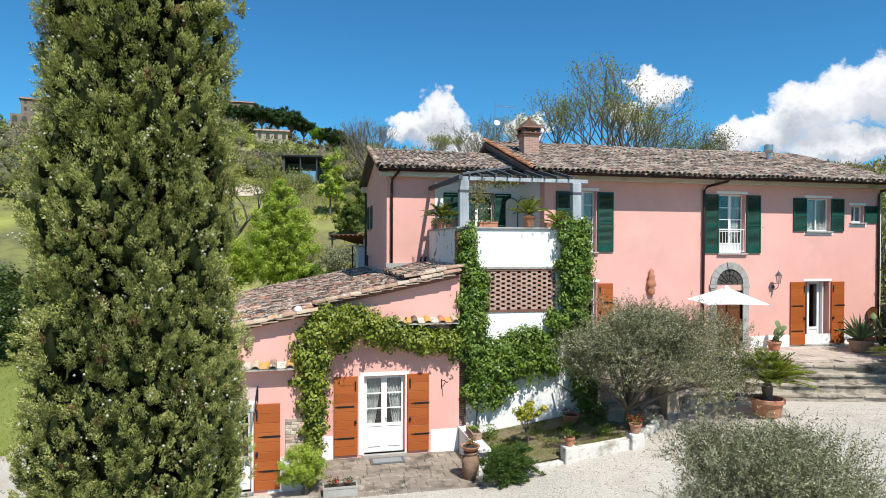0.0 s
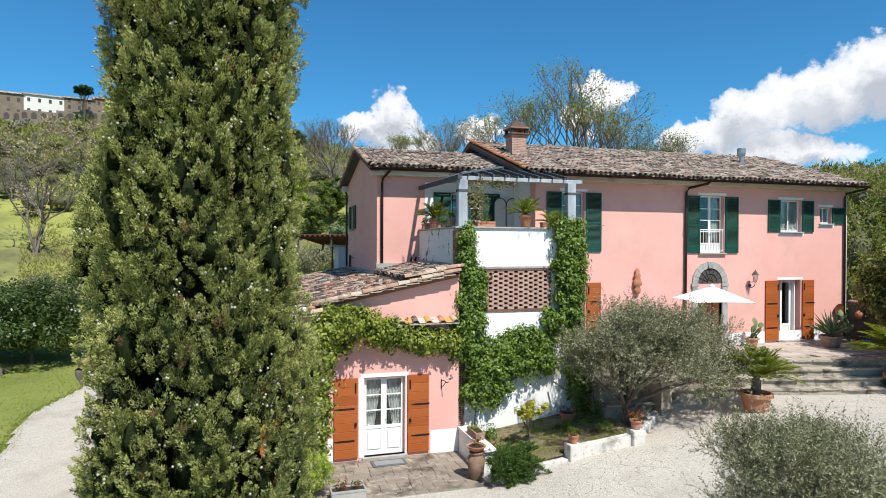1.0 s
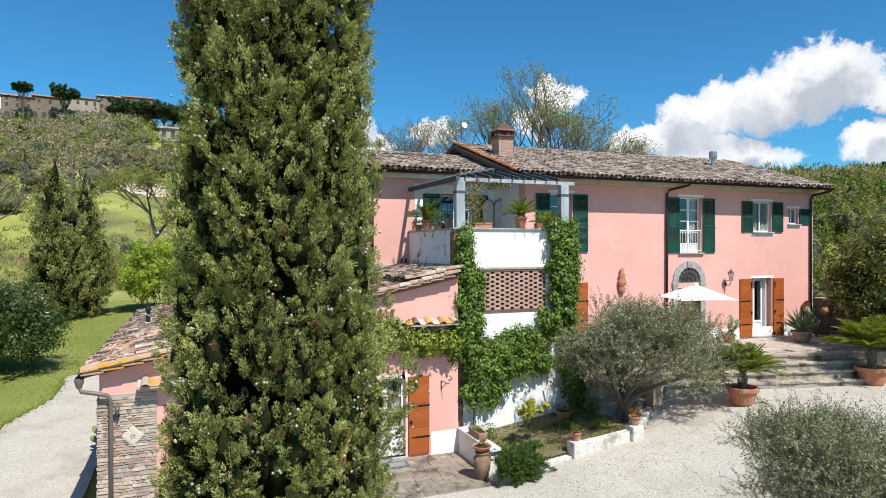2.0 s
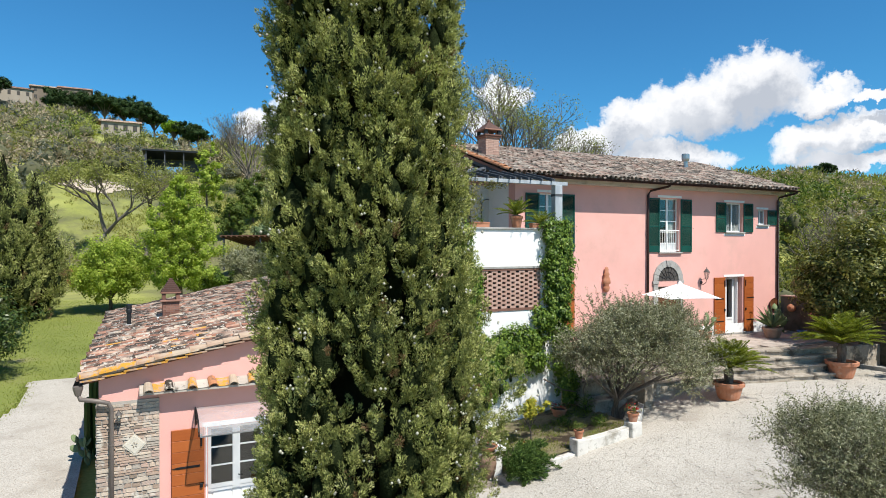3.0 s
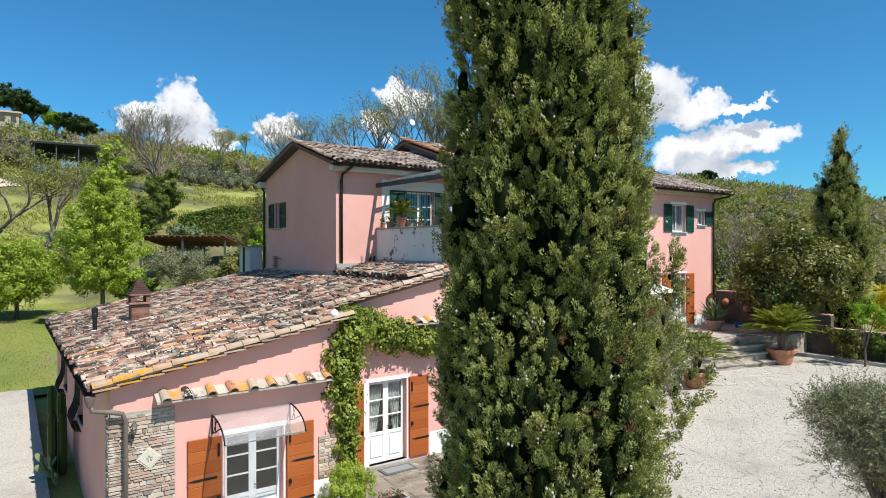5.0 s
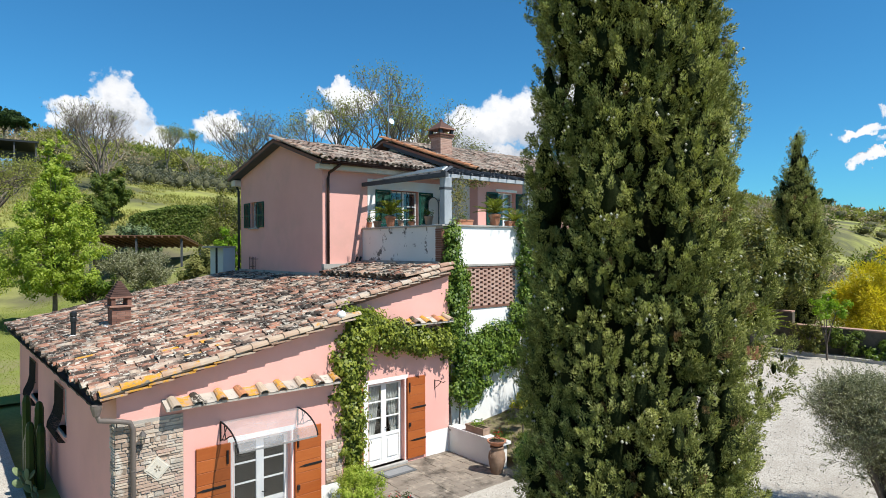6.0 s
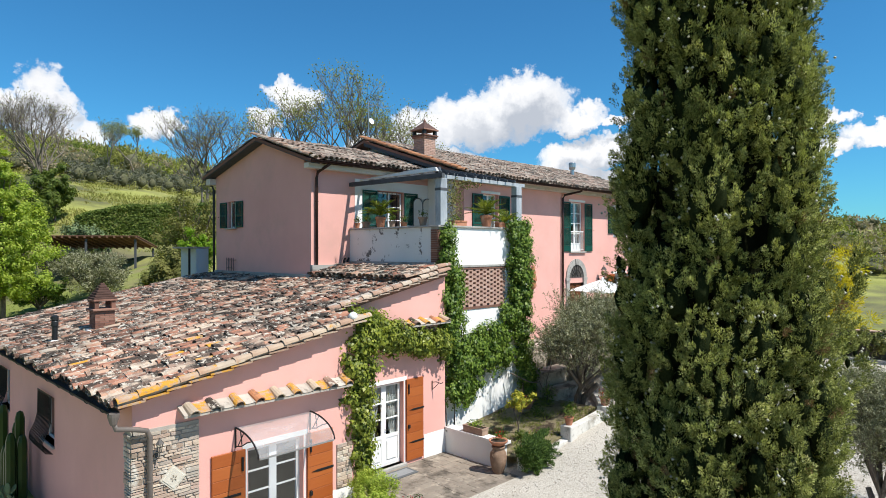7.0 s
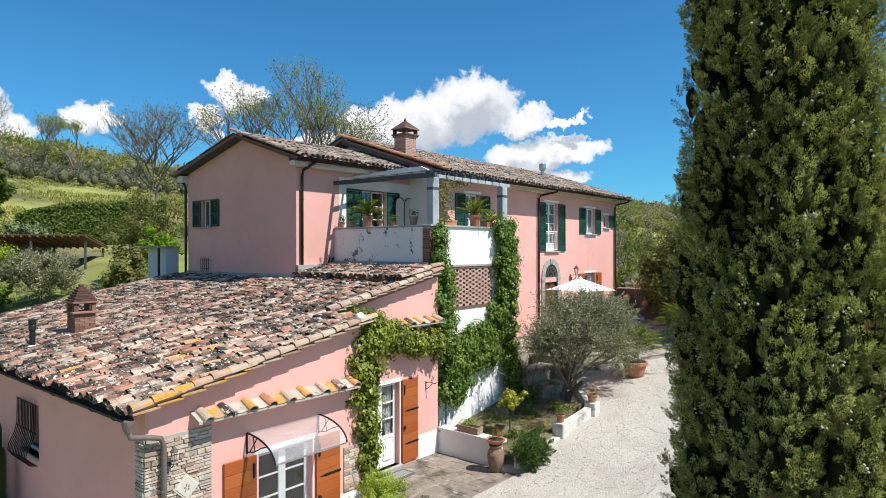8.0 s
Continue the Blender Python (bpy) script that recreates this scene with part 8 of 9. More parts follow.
# ---- creeper on the walls ----
def creeper(blobs, n, seed, label, stems, mat=None):
    """Leaves in loose clumps over each body (x, y, z, rx, ry, rz), with sprigs that stand out and strands that hang down."""
    rng = np.random.default_rng(seed)
    r = root("climbing_creeper", pose(0, 0, 0), label, "climbing plant")
    w = np.array([b[3] * b[5] for b in blobs])
    share = (n * w / w.sum()).astype(int)
    P, N = [], []
    for (x, y, z, rx, ry, rz), k in zip(blobs, share):
        m = max(6, k // 40)
        P0, N0 = shell_points(rng, m, (x, y, z), (rx * 1.04, ry * 1.15, rz * 1.04), 0.85)
        P0[:, 1] = np.minimum(P0[:, 1], y + ry * 0.3)
        P0 += rng.normal(size=(m, 3)) * np.array([0.05, 0.03, 0.05])
        spread = rng.uniform(0.045, 0.12, m)
        ci = rng.integers(0, m, k)
        d = rng.normal(size=(k, 3))
        P.append(P0[ci] + d * spread[ci][:, None] * np.array([1.0, 0.7, 1.0]))
        N.append(N0[ci] * 0.45 + d * 0.55 + np.array([0.0, -0.55, 0.5]))
        # hanging strands
        for q in range(max(2, m // 9)):
            h = rng.integers(0, m)
            ln, c = rng.uniform(0.15, 0.5), rng.integers(8, 20)
            t = rng.random(c)
            sway = rng.normal() * 0.12
            P.append(P0[h] + np.stack([sway * t + rng.normal(size=c) * 0.03, -0.05 + rng.normal(size=c) * 0.02, -rz * 0.4 - ln * t], 1))
            N.append(rng.normal(size=(c, 3)) * 0.5 + np.array([0, -0.8, 0.3]))
    P, N = np.concatenate(P), np.concatenate(N)
    v, f = leaves_np(P, N, 0.087, 0.80, 0.5, rng, 0.25)
    np_mesh("foliage", v, f, mat or M_LEAF_VINE, r)
    for pts in stems:
        bm = bmesh.new()
        tube(bm, pts, 0.028, 6, 0.010)
        part("stem", bm, M_BARK, r)
    return r


creeper([(0.32, 16.85, 4.05, 0.48, 0.34, 0.34), (0.24, 16.82, 3.45, 0.48, 0.36, 0.5), (0.22, 16.82, 2.75, 0.42, 0.34, 0.5), (0.26, 16.80, 2.05, 0.36, 0.30, 0.45), (0.30, 16.8, 1.45, 0.28, 0.26, 0.40), (0.32, 16.8, 0.95, 0.20, 0.2, 0.3), (0.55, 17.15, 4.25, 0.45, 0.4, 0.3),
         (0.85, 17.5, 4.15, 0.55, 0.55, 0.42), (1.5, 18.05, 4.05, 0.60, 0.32, 0.48), (2.2, 18.10, 3.85, 0.55, 0.28, 0.45), (2.85, 18.12, 3.62, 0.5, 0.25, 0.40), (3.5, 18.15, 3.48, 0.5, 0.24, 0.36), (4.15, 18.15, 3.42, 0.5, 0.25, 0.36), (1.15, 18.1, 3.55, 0.3, 0.2, 0.3)],
        33000, 201, "dense green creeper garland over the low wing", [[(0.35, 16.7, -0.05), (0.28, 16.7, 1.0), (0.2, 16.7, 2.2), (0.2, 16.7, 3.8)], [(0.2, 16.6, 3.9), (0.9, 17.6, 4.1), (2.0, 18.2, 3.95), (3.4, 18.25, 3.5), (4.6, 18.3, 3.45)]], M_LEAF_VINE_SUN)
creeper([(5.05, 18.50, 6.55, 0.26, 0.18, 0.42), (5.08, 18.48, 5.9, 0.34, 0.22, 0.5), (5.25, 18.46, 5.2, 0.50, 0.26, 0.55), (5.2, 18.46, 4.5, 0.48, 0.26, 0.5), (5.1, 18.44, 3.85, 0.55, 0.3, 0.5), (5.0, 18.40, 3.2, 0.62, 0.34, 0.5), (5.5, 18.40, 2.5, 0.6, 0.3, 0.6), (5.3, 18.42, 1.8, 0.45, 0.26, 0.45),
         (6.2, 18.42, 3.1, 0.7, 0.28, 0.42), (6.9, 18.42, 3.25, 0.6, 0.26, 0.42), (7.5, 18.42, 3.2, 0.6, 0.28, 0.5), (6.3, 18.45, 2.35, 0.6, 0.22, 0.35), (7.0, 18.45, 2.5, 0.5, 0.22, 0.40), (7.7, 18.42, 2.55, 0.45, 0.24, 0.45), (6.0, 18.46, 1.75, 0.45, 0.18, 0.4), (8.1, 18.45, 3.9, 0.35, 0.25, 0.4)],
        33000, 202, "dense green creeper climbing the white terrace wall", [[(5.0, 18.5, 0.2), (4.95, 18.56, 1.6), (5.05, 18.58, 3.5), (5.0, 18.58, 6.6)], [(5.0, 18.55, 2.0), (6.2, 18.55, 2.9), (7.6, 18.55, 3.1)], [(5.3, 18.5, 0.3), (5.4, 18.56, 1.4), (5.9, 18.56, 2.6)]])
creeper([(8.55, 18.46, 6.85, 0.55, 0.28, 0.30), (8.62, 18.44, 6.4, 0.55, 0.30, 0.42), (8.60, 18.44, 5.85, 0.52, 0.30, 0.45), (8.62, 18.44, 5.25, 0.50, 0.30, 0.45), (8.64, 18.42, 4.65, 0.52, 0.30, 0.45), (8.62, 18.42, 4.05, 0.45, 0.28, 0.42), (8.78, 18.44, 3.3, 0.36, 0.25, 0.5), (8.85, 18.42, 2.4, 0.35, 0.25, 0.5), (9.0, 18.35, 1.6, 0.40, 0.25, 0.5), (8.95, 18.8, 5.8, 0.25, 0.5, 1.0)],
        26000, 203, "thick green creeper column on the terrace corner", [[(8.9, 18.45, 0.7), (8.75, 18.5, 2.2), (8.65, 18.56, 4.0), (8.6, 18.56, 6.8)], [(8.0, 18.4, 1.9), (8.4, 17.9, 1.6), (8.9, 17.8, 1.5), (9.1, 17.8, 1.2)], [(9.2, 17.7, 0.8), (9.0, 17.6, 1.6), (9.25, 17.5, 2.3)]])
# thin climber on the pergola post
rngn = np.random.default_rng(204)
P, N = shell_points(rngn, 560, (5.45, 18.62, 7.75), (0.40, 0.16, 0.75), 1.0)
P2, N2 = shell_points(rngn, 260, (6.2, 18.75, 8.30), (0.7, 0.2, 0.2), 1.0)
st = bmesh.new()
tube(st, [(5.2, 18.6, 6.9), (5.3, 18.55, 7.5), (5.5, 18.6, 8.1), (6.3, 18.7, 8.4)], 0.014, 5, 0.006)
plant_mesh("climbing_jasmine", [leaves_np(np.concatenate([P, P2]), np.concatenate([N, N2]), 0.085, 0.5, rng=rngn)], M_LEAF_BRUSH, "thin climber with sparse leaves on the pergola post", "climbing plant", trunk=st)

# ---- trees and shrubs beyond the house ----
def grown(name, x, y, rad, zc, rz, n, size, mat, seed, label, category="tree", lob=11, tr=0.16, **kw):
    g = ground_z(x, y)
    return tree(name, x, y, g, tr, max(1.2, zc - g), lobes(seed, lob, rad, rad, rz, zc - g, 0.5), n, size, mat, seed, label, category, **kw)


g = ground_z(-1.5, 46.5)
rr = random.Random(301)
crown = []
for k in range(40):
    u = (k + 0.5) / 40
    w = 2.75 * math.sin(math.pi * (0.16 + 0.80 * u)) ** 0.8 * (1.12 - 0.42 * u)
    t = 2.4 * k
    f = rr.uniform(0.35, 1.0)
    crown.append((w * 0.74 * math.cos(t) * f, w * 0.74 * math.sin(t) * f, 2.3 + 7.0 * u, 0.30 * w + 0.35, 0.30 * w + 0.35, 0.75))
tree("spring_tree", -1.5, 46.5, g, 0.16, 10.0, crown, 46000, 0.15, M_LEAF_LIME, 301, "tall fresh-leaved green tree on the lawn", aspect=0.55, twigs=2)
g = ground_z(3.7, 84.0)
tree("poplar_tree", 3.7, 84.0, g, 0.16, 10.0, [(rr.gauss(0, 0.6), rr.gauss(0, 0.6), 2.6 + 5.6 * k / 14, 1.5 - 0.06 * k, 1.5 - 0.06 * k, 0.9) for k in range(15)], 5000, 0.34, M_LEAF_LIME, 320, "slim yellow-green tree on the slope", aspect=0.6)
grown("broadleaf_tree", 22.95, 16.9, 2.6, 5.0, 2.7, 40000, 0.19, M_LEAF_LOQUAT, 302, "dark glossy-leaved tree by the boundary wall", lob=24, tr=0.11, twigs=2)
grown("small_tree", 22.1, 13.6, 0.9, 3.6, 0.8, 1300, 0.15, M_LEAF_BRIGHT, 303, "young light-leaved tree in the planted bed", lob=6, tr=0.05, twigs=1)
cypress(27.2, 16.6, ground_z(27.2, 16.6), [(0.6, 0.5), (2.0, 1.0), (5.0, 1.08), (7.4, 0.82), (9.4, 0.42), (10.8, 0.05)], 12, 260, 9, 60, (0.9, 10.6), 0.20, label="dark columnar cypress beyond the boundary wall", bough_r=0.5)
grown("bamboo", 28.0, 13.6, 2.3, 3.6, 3.6, 20000, 0.22, M_LEAF_YELLOW, 304, "golden yellow bamboo clump by the wall", "bamboo", lob=14, tr=0.05, aspect=0.2, kindof="blade", stems=5)
grown("round_shrub", -5.8, 51.5, 2.9, 4.7, 2.6, 36000, 0.16, M_LEAF_LIME, 305, "large rounded yellow-green shrub on the lawn", "shrub", lob=26, aspect=0.6)
grown("olive_tree", 3.6, 48.8, 2.6, 4.9, 1.6, 16000, 0.17, M_LEAF_OLIVE, 306, "rounded grey olive tree on the back lawn", "olive tree", lob=12, aspect=0.26, kindof="blade")
grown("dark_shrub", 0.9, 49.6, 1.9, 3.6, 1.4, 6000, 0.2, M_LEAF_VINE, 307, "low dark green shrub under the spring tree", "shrub", lob=9)
grown("laurel_tree", 4.5, 38.0, 1.75, 4.3, 1.9, 11000, 0.2, M_LEAF_BRUSH, 308, "bushy green laurel behind the upper wing", lob=13)
grown("light_tree", 8.8, 46.0, 2.5, 7.6, 3.9, 9000, 0.2, M_LEAF_BRUSH, 309, "thinly leaved light green tree behind the upper wing", lob=22, twigs=3)
grown("bright_shrub", 6.6, 40.0, 1.2, 5.9, 1.9, 4000, 0.2, M_LEAF_BRIGHT, 318, "fresh green bush beside the upper wing", "shrub", lob=9)
grown("conifer", 8.2, 77.0, 2.2, ground_z(8.2, 77.0) + 2.8, 3.2, 9000, 0.3, M_LEAF_SHRUB, 310, "dark bushy conifer beyond the carport", lob=18)
grown("conifer", 5.4, 74.0, 2.0, ground_z(5.4, 74.0) + 2.0, 2.6, 7000, 0.3, M_LEAF_SHRUB, 319, "broad dark evergreen beyond the carport", lob=14)
grown("dark_tree", -11.4, 34.4, 3.3, 2.7, 2.2, 26000, 0.17, M_LEAF_DARK, 311, "low dark-leaved tree beside the drive", lob=22, tr=0.12)
grown("dark_tree", -15.0, 35.6, 3.2, 2.8, 2.5, 19000, 0.18, M_LEAF_DARK, 321, "dark glossy-leaved tree at the lawn's edge", lob=20, tr=0.12)
grown("hedge_shrub", -12.1, 32.4, 0.9, 0.3, 0.8, 4000, 0.12, M_LEAF_VINE, 312, "bright green shrub at the drive's edge", "shrub", lob=10)
grown("yellow_shrub", -7.6, 17.2, 0.5, 0.25, 0.35, 900, 0.09, M_LEAF_YELLOW, 313, "small yellow-leaved shrub in the gravel", "shrub", lob=6, tr=0.03)
for cx, cy, hgt, sd in ((-11.5, 48.0, 10.6, 13), (-10.1, 50.0, 9.6, 14)):
    cypress(cx, cy, ground_z(cx, cy), [(0.3, 1.0), (hgt * 0.2, 1.7), (hgt * 0.45, 1.55), (hgt * 0.75, 0.9), (hgt, 0.05)], sd, 110, 8, 55, (0.4, hgt - 0.1), 0.32, label="dark conical cypress on the back lawn", bough_r=0.6)
grown("olive_tree", -14.4, 45.0, 3.4, 3.0, 1.7, 14000, 0.22, M_LEAF_OLIVE, 314, "grey-green olive tree on the lower lawn", "olive tree", lob=12, aspect=0.26, kindof="blade")
grown("shrub", 25.6, 8.8, 1.4, 1.6, 1.0, 2500, 0.16, M_LEAF_VINE, 315, "leafy shrub in the planted bed", "shrub", lob=8)
for k, (x, y, rad, h) in enumerate(((23.2, 14.6, 0.9, 1.2), (23.3, 13.3, 0.8, 1.0), (23.1, 10.7, 0.9, 1.1), (23.3, 9.4, 0.8, 0.9))):
    grown("shrub", x, y, rad, 1.3 + h * 0.6, h, 2200, 0.14, (M_LEAF_LOQUAT, M_LEAF_SHRUB)[k % 2], 330 + k, "dark leafy shrub along the boundary wall", "shrub", lob=8, tr=0.03)
grown("shrub", 23.3, 12.0, 0.7, 1.6, 0.6, 1400, 0.16, M_LEAF_VINE, 316, "leafy green shrub in the planted bed", "shrub", lob=6, tr=0.03)
grown("white_shrub", 8.2, 66.5, 2.4, 7.0, 1.6, 6000, 0.28, M_SUCC, 317, "pale flowering shrub beside the carport", "shrub", lob=8)


M_WOOD_LEAF = leaf_material("young_oak_leaf", [(0.14, 0.15, 0.05), (0.22, 0.23, 0.07), (0.31, 0.31, 0.10)], 0.35, 0.7)


def bare_tree(x, y, height, spread, seed, label, stems=3, depth=5, leaves=0, thick=0.16):
    """A leafless tree grown by forking branches; leaves: sparse young leaves at the twig ends."""
    rr = random.Random(seed)
    g = ground_z(x, y)
    r = root("bare_tree", pose(x, y, g - 0.2), label, "tree")
    V, F, ends = [], [], []

    def seg(p, q, r0, r1, k):
        d = (q - p).normalized()
        u = d.cross(Vector((0.3, 0.9, 0.2))).normalized()
        v = d.cross(u)
        b = sum(len(a) for a in V)
        ring = [p + (u * math.cos(t) + v * math.sin(t)) * r0 for t in (2 * math.pi * i / k for i in range(k))] + [q + (u * math.cos(t) + v * math.sin(t)) * r1 for t in (2 * math.pi * i / k for i in range(k))]
        V.append(np.array([tuple(c) for c in ring]))
        for i in range(k):
            F.append((b + i, b + (i + 1) % k, b + k + (i + 1) % k, b + k + i))

    def grow(p, d, ln, rad, lev):
        q = p
        for s in range(2):
            nd_ = (d + Vector((rr.gauss(0, 0.12), rr.gauss(0, 0.12), rr.gauss(0.05, 0.08)))).normalized()
            q2 = q + nd_ * ln * 0.5
            seg(q, q2, rad * (1 - 0.18 * s), rad * (1 - 0.18 * (s + 1)), 5 if lev > 2 else 3)
            q, d = q2, nd_
        if lev == 0:
            ends.append(tuple(q))
            return
        for k in range(rr.choice((2, 3, 3))):
            nd_ = (d + Vector((rr.gauss(0, 0.5) * spread, rr.gauss(0, 0.5) * spread, rr.uniform(-0.05, 0.35)))).normalized()
            grow(q, nd_, ln * rr.uniform(0.62, 0.82), rad * 0.63, lev - 1)
    for s in range(stems):
        d = Vector((rr.gauss(0, 0.28) * spread, rr.gauss(0, 0.28) * spread, 1)).normalized()
        grow(Vector((rr.gauss(0, 0.2), rr.gauss(0, 0.2), 0)), d, height * 0.27, thick * height / 10, depth)
    np_mesh("branchwork", np.concatenate(V), np.array(F), M_TWIG, r)
    if leaves:
        rng = np.random.default_rng(seed)
        E = np.array(ends)
        i = rng.integers(0, len(E), leaves)
        v, f = leaves_np(E[i] + rng.normal(size=(leaves, 3)) * 0.35, rng.normal(size=(leaves, 3)), 0.20, 0.6, rng=rng)
        np_mesh("young_leaves", v, f, M_WOOD_LEAF, r)
    return r


bare_tree(30.5, 59.0, 19.5, 1.0, 401, "large bare tree with first leaves behind the house", 5, 6, 9000, 0.15)
bare_tree(24.0, 77.0, 14.5, 1.15, 402, "bare grey tree behind the house", 4, 6, 1500, 0.13)
bare_tree(10.3, 92.0, 13.5, 1.1, 403, "bare many-stemmed tree on the slope", 6, 6, 700, 0.12)
bare_tree(-3.5, 73.0, 11.5, 1.6, 404, "gnarled bare tree on the meadow slope", 1, 6, 4500, 0.25)
bare_tree(-9.3, 73.0, 13.0, 1.5, 405, "gnarled bare tree at the meadow's edge", 1, 6, 6000, 0.26)
bare_tree(25.0, 114.0, 10.0, 0.75, 406, "slender bare tree on the slope", 1, 6, 1600, 0.2)
bare_tree(29.8, 118.0, 10.5, 0.95, 407, "slender bare tree above the hedge", 1, 6, 1600, 0.2)
bare_tree(43.0, 60.0, 13.0, 0.9, 408, "bare tree behind the main roof", 3, 6, 1800, 0.15)
bare_tree(40.0, 36.0, 11.0, 0.8, 409, "thin leafing tree beyond the house end", 4, 4, 500, 0.12)
bare_tree(45.0, 30.0, 12.0, 0.8, 410, "thin leafing tree beyond the boundary wall", 4, 4, 500, 0.12)
bare_tree(-22.0, 72.0, 13.0, 1.2, 411, "bare spreading tree over the meadow", 3, 5, 200, 0.13)
bare_tree(-13.0, 66.0, 8.0, 1.1, 412, "small bare tree at the field's edge", 2, 5, 100, 0.14)

# clipped hedge
rngn = np.random.default_rng(420)
n = 40000
hx, hz, hy = rngn.uniform(7.6, 20.0, n), rngn.random(n), rngn.uniform(-0.9, 0.9, n)
P = np.stack([hx, 67 + hy, np.array([ground_z(a, 67) for a in hx]) + hz * 3.9 + 0.08 * np.sin(hx * 1.7)], 1)
keep = (np.abs(hy) > 0.55) | (hz > 0.85)
plant_mesh("hedge", [leaves_np(P[keep], np.stack([rngn.normal(size=keep.sum()), -np.ones(keep.sum()), rngn.normal(size=keep.sum()) + 0.5], 1), 0.26, 0.6, rng=rngn)], M_LEAF_SHRUB, "long clipped dark green hedge across the slope", "hedge")

# carport
gz = ground_z(6.6, 58.2)
top = 6.95 - gz
r = root("carport", pose(5.5, 57.1, gz, 0, 0, -36), "open timber carport with a brown slatted roof", "carport")
M_CARPORT = material("brown_timber_roof", [(0.15, 0.075, 0.048), (0.22, 0.115, 0.075)], 3.0, 0.75)
for x in (-3.5, 0.0, 3.5):
    for y in (0.25, 4.8):
        part("post", boxes((x - 0.07, x + 0.07, y - 0.07, y + 0.07, -0.3, top + 0.05 - y * 0.155)), M_DARK_BEAM, r)
bm = bmesh.new()
prism(bm, [(0.0, top + 0.22), (5.4, top - 0.62), (5.4, top - 0.56), (0.0, top + 0.28)], "x", -3.75, 3.75)
part("roof_sheet", bm, M_CARPORT, r)
for k in range(15):
    x = -3.65 + 7.3 * k / 14
    bm = bmesh.new()
    prism(bm, [(-0.1, top + 0.10), (5.4, top - 0.74), (5.4, top - 0.63), (-0.1, top + 0.21)], "x", x - 0.05, x + 0.05)
    part("rafter", bm, M_CARPORT, r)
# dark car under it
r = root("parked_car", pose(5.2, 60.2, gz, 0, 0, 30), "dark car parked under the carport", "car")
M_CAR = material("black_car_paint", [(0.012, 0.012, 0.014), (0.02, 0.02, 0.022)], 1.0, 0.25, spec=0.6, coat=0.6)
bm = bmesh.new()
prism(bm, [(-2.0, 0.3), (2.0, 0.3), (2.05, 0.75), (1.75, 0.92), (1.1, 0.98), (0.5, 1.42), (-0.9, 1.45), (-1.7, 1.0), (-2.05, 0.9)], "y", -0.82, 0.82)
bevelled(bm, 0.06, 2)
part("body", bm, M_CAR, r)
for sx in (-1.25, 1.25):
    for sy in (-0.8, 0.8):
        w = part("wheel", lathe(bmesh.new(), [(0.2, -0.1), (0.31, -0.1), (0.33, -0.05), (0.33, 0.05), (0.31, 0.1), (0.2, 0.1)], 18), M_DARKMETAL, r)
        w.matrix_basis = pose(sx, sy, 0.33, 90, 0, 0)
part("windscreen", boxes((0.52, 0.98, -0.70, 0.70, 1.02, 1.06)), M_GLASS, r)
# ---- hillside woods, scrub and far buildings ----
# shade inside the thickets, painted as a darker brown-green
M_WOOD_CORE = material("wood_inner_shade", [(0.055, 0.058, 0.028), (0.10, 0.10, 0.05), (0.14, 0.13, 0.075)], 1.4, 0.98, bump=1.0, bscale=2.5)


def scrub(name, spots, size, mat, label, seed):
    """Many bushes as one mass: spots of (x, y, radius, height); each an uneven inner body under loose leaves."""
    rng = np.random.default_rng(seed)
    bm = bmesh.new()
    bmesh.ops.create_icosphere(bm, subdivisions=1, radius=1.0)
    V0 = np.array([tuple(v.co) for v in bm.verts])
    F0 = np.array([[v.index for v in f.verts] for f in bm.faces])
    bm.free()
    V, F, c, B, BF = [], [], 0, [], []
    for i, (x, y, rad, h) in enumerate(spots):
        g = ground_z(x, y)
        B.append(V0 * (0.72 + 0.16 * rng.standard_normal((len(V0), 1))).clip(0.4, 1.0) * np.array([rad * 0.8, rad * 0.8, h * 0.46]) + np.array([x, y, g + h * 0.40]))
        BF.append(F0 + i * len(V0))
        near = math.hypot(x, y)
        per = 100 if near > 170 else 260 if near > 90 else 460
        ls = size * math.sqrt(math.pi * rad * h * 0.5 / (0.3 * per))
        m = 26
        P0, N0 = shell_points(rng, m, (x, y, g + h * 0.47), (rad * 0.92, rad * 0.92, h * 0.52), 0.45)
        ci = rng.integers(0, m, per)
        d = rng.normal(size=(per, 3))
        v, f = spikes_np(P0[ci] + d * rad * 0.12, d + N0[ci] * 0.5 + np.array([0, 0, 0.3]), ls * rng.uniform(0.8, 1.4, per), np.full(per, ls * 0.6), rng)
        V.append(v)
        F.append(f + c)
        c += len(v)
    ob = tagged(np_mesh(name, np.concatenate(V), np.concatenate(F), mat), label, "woods", kind="stuff")
    tagged(np_mesh("wood_inside", np.concatenate(B), np.concatenate(BF), M_WOOD_CORE, ob), "inner bodies of the thickets, coloured darker for their shade", kind="stuff")
    return ob


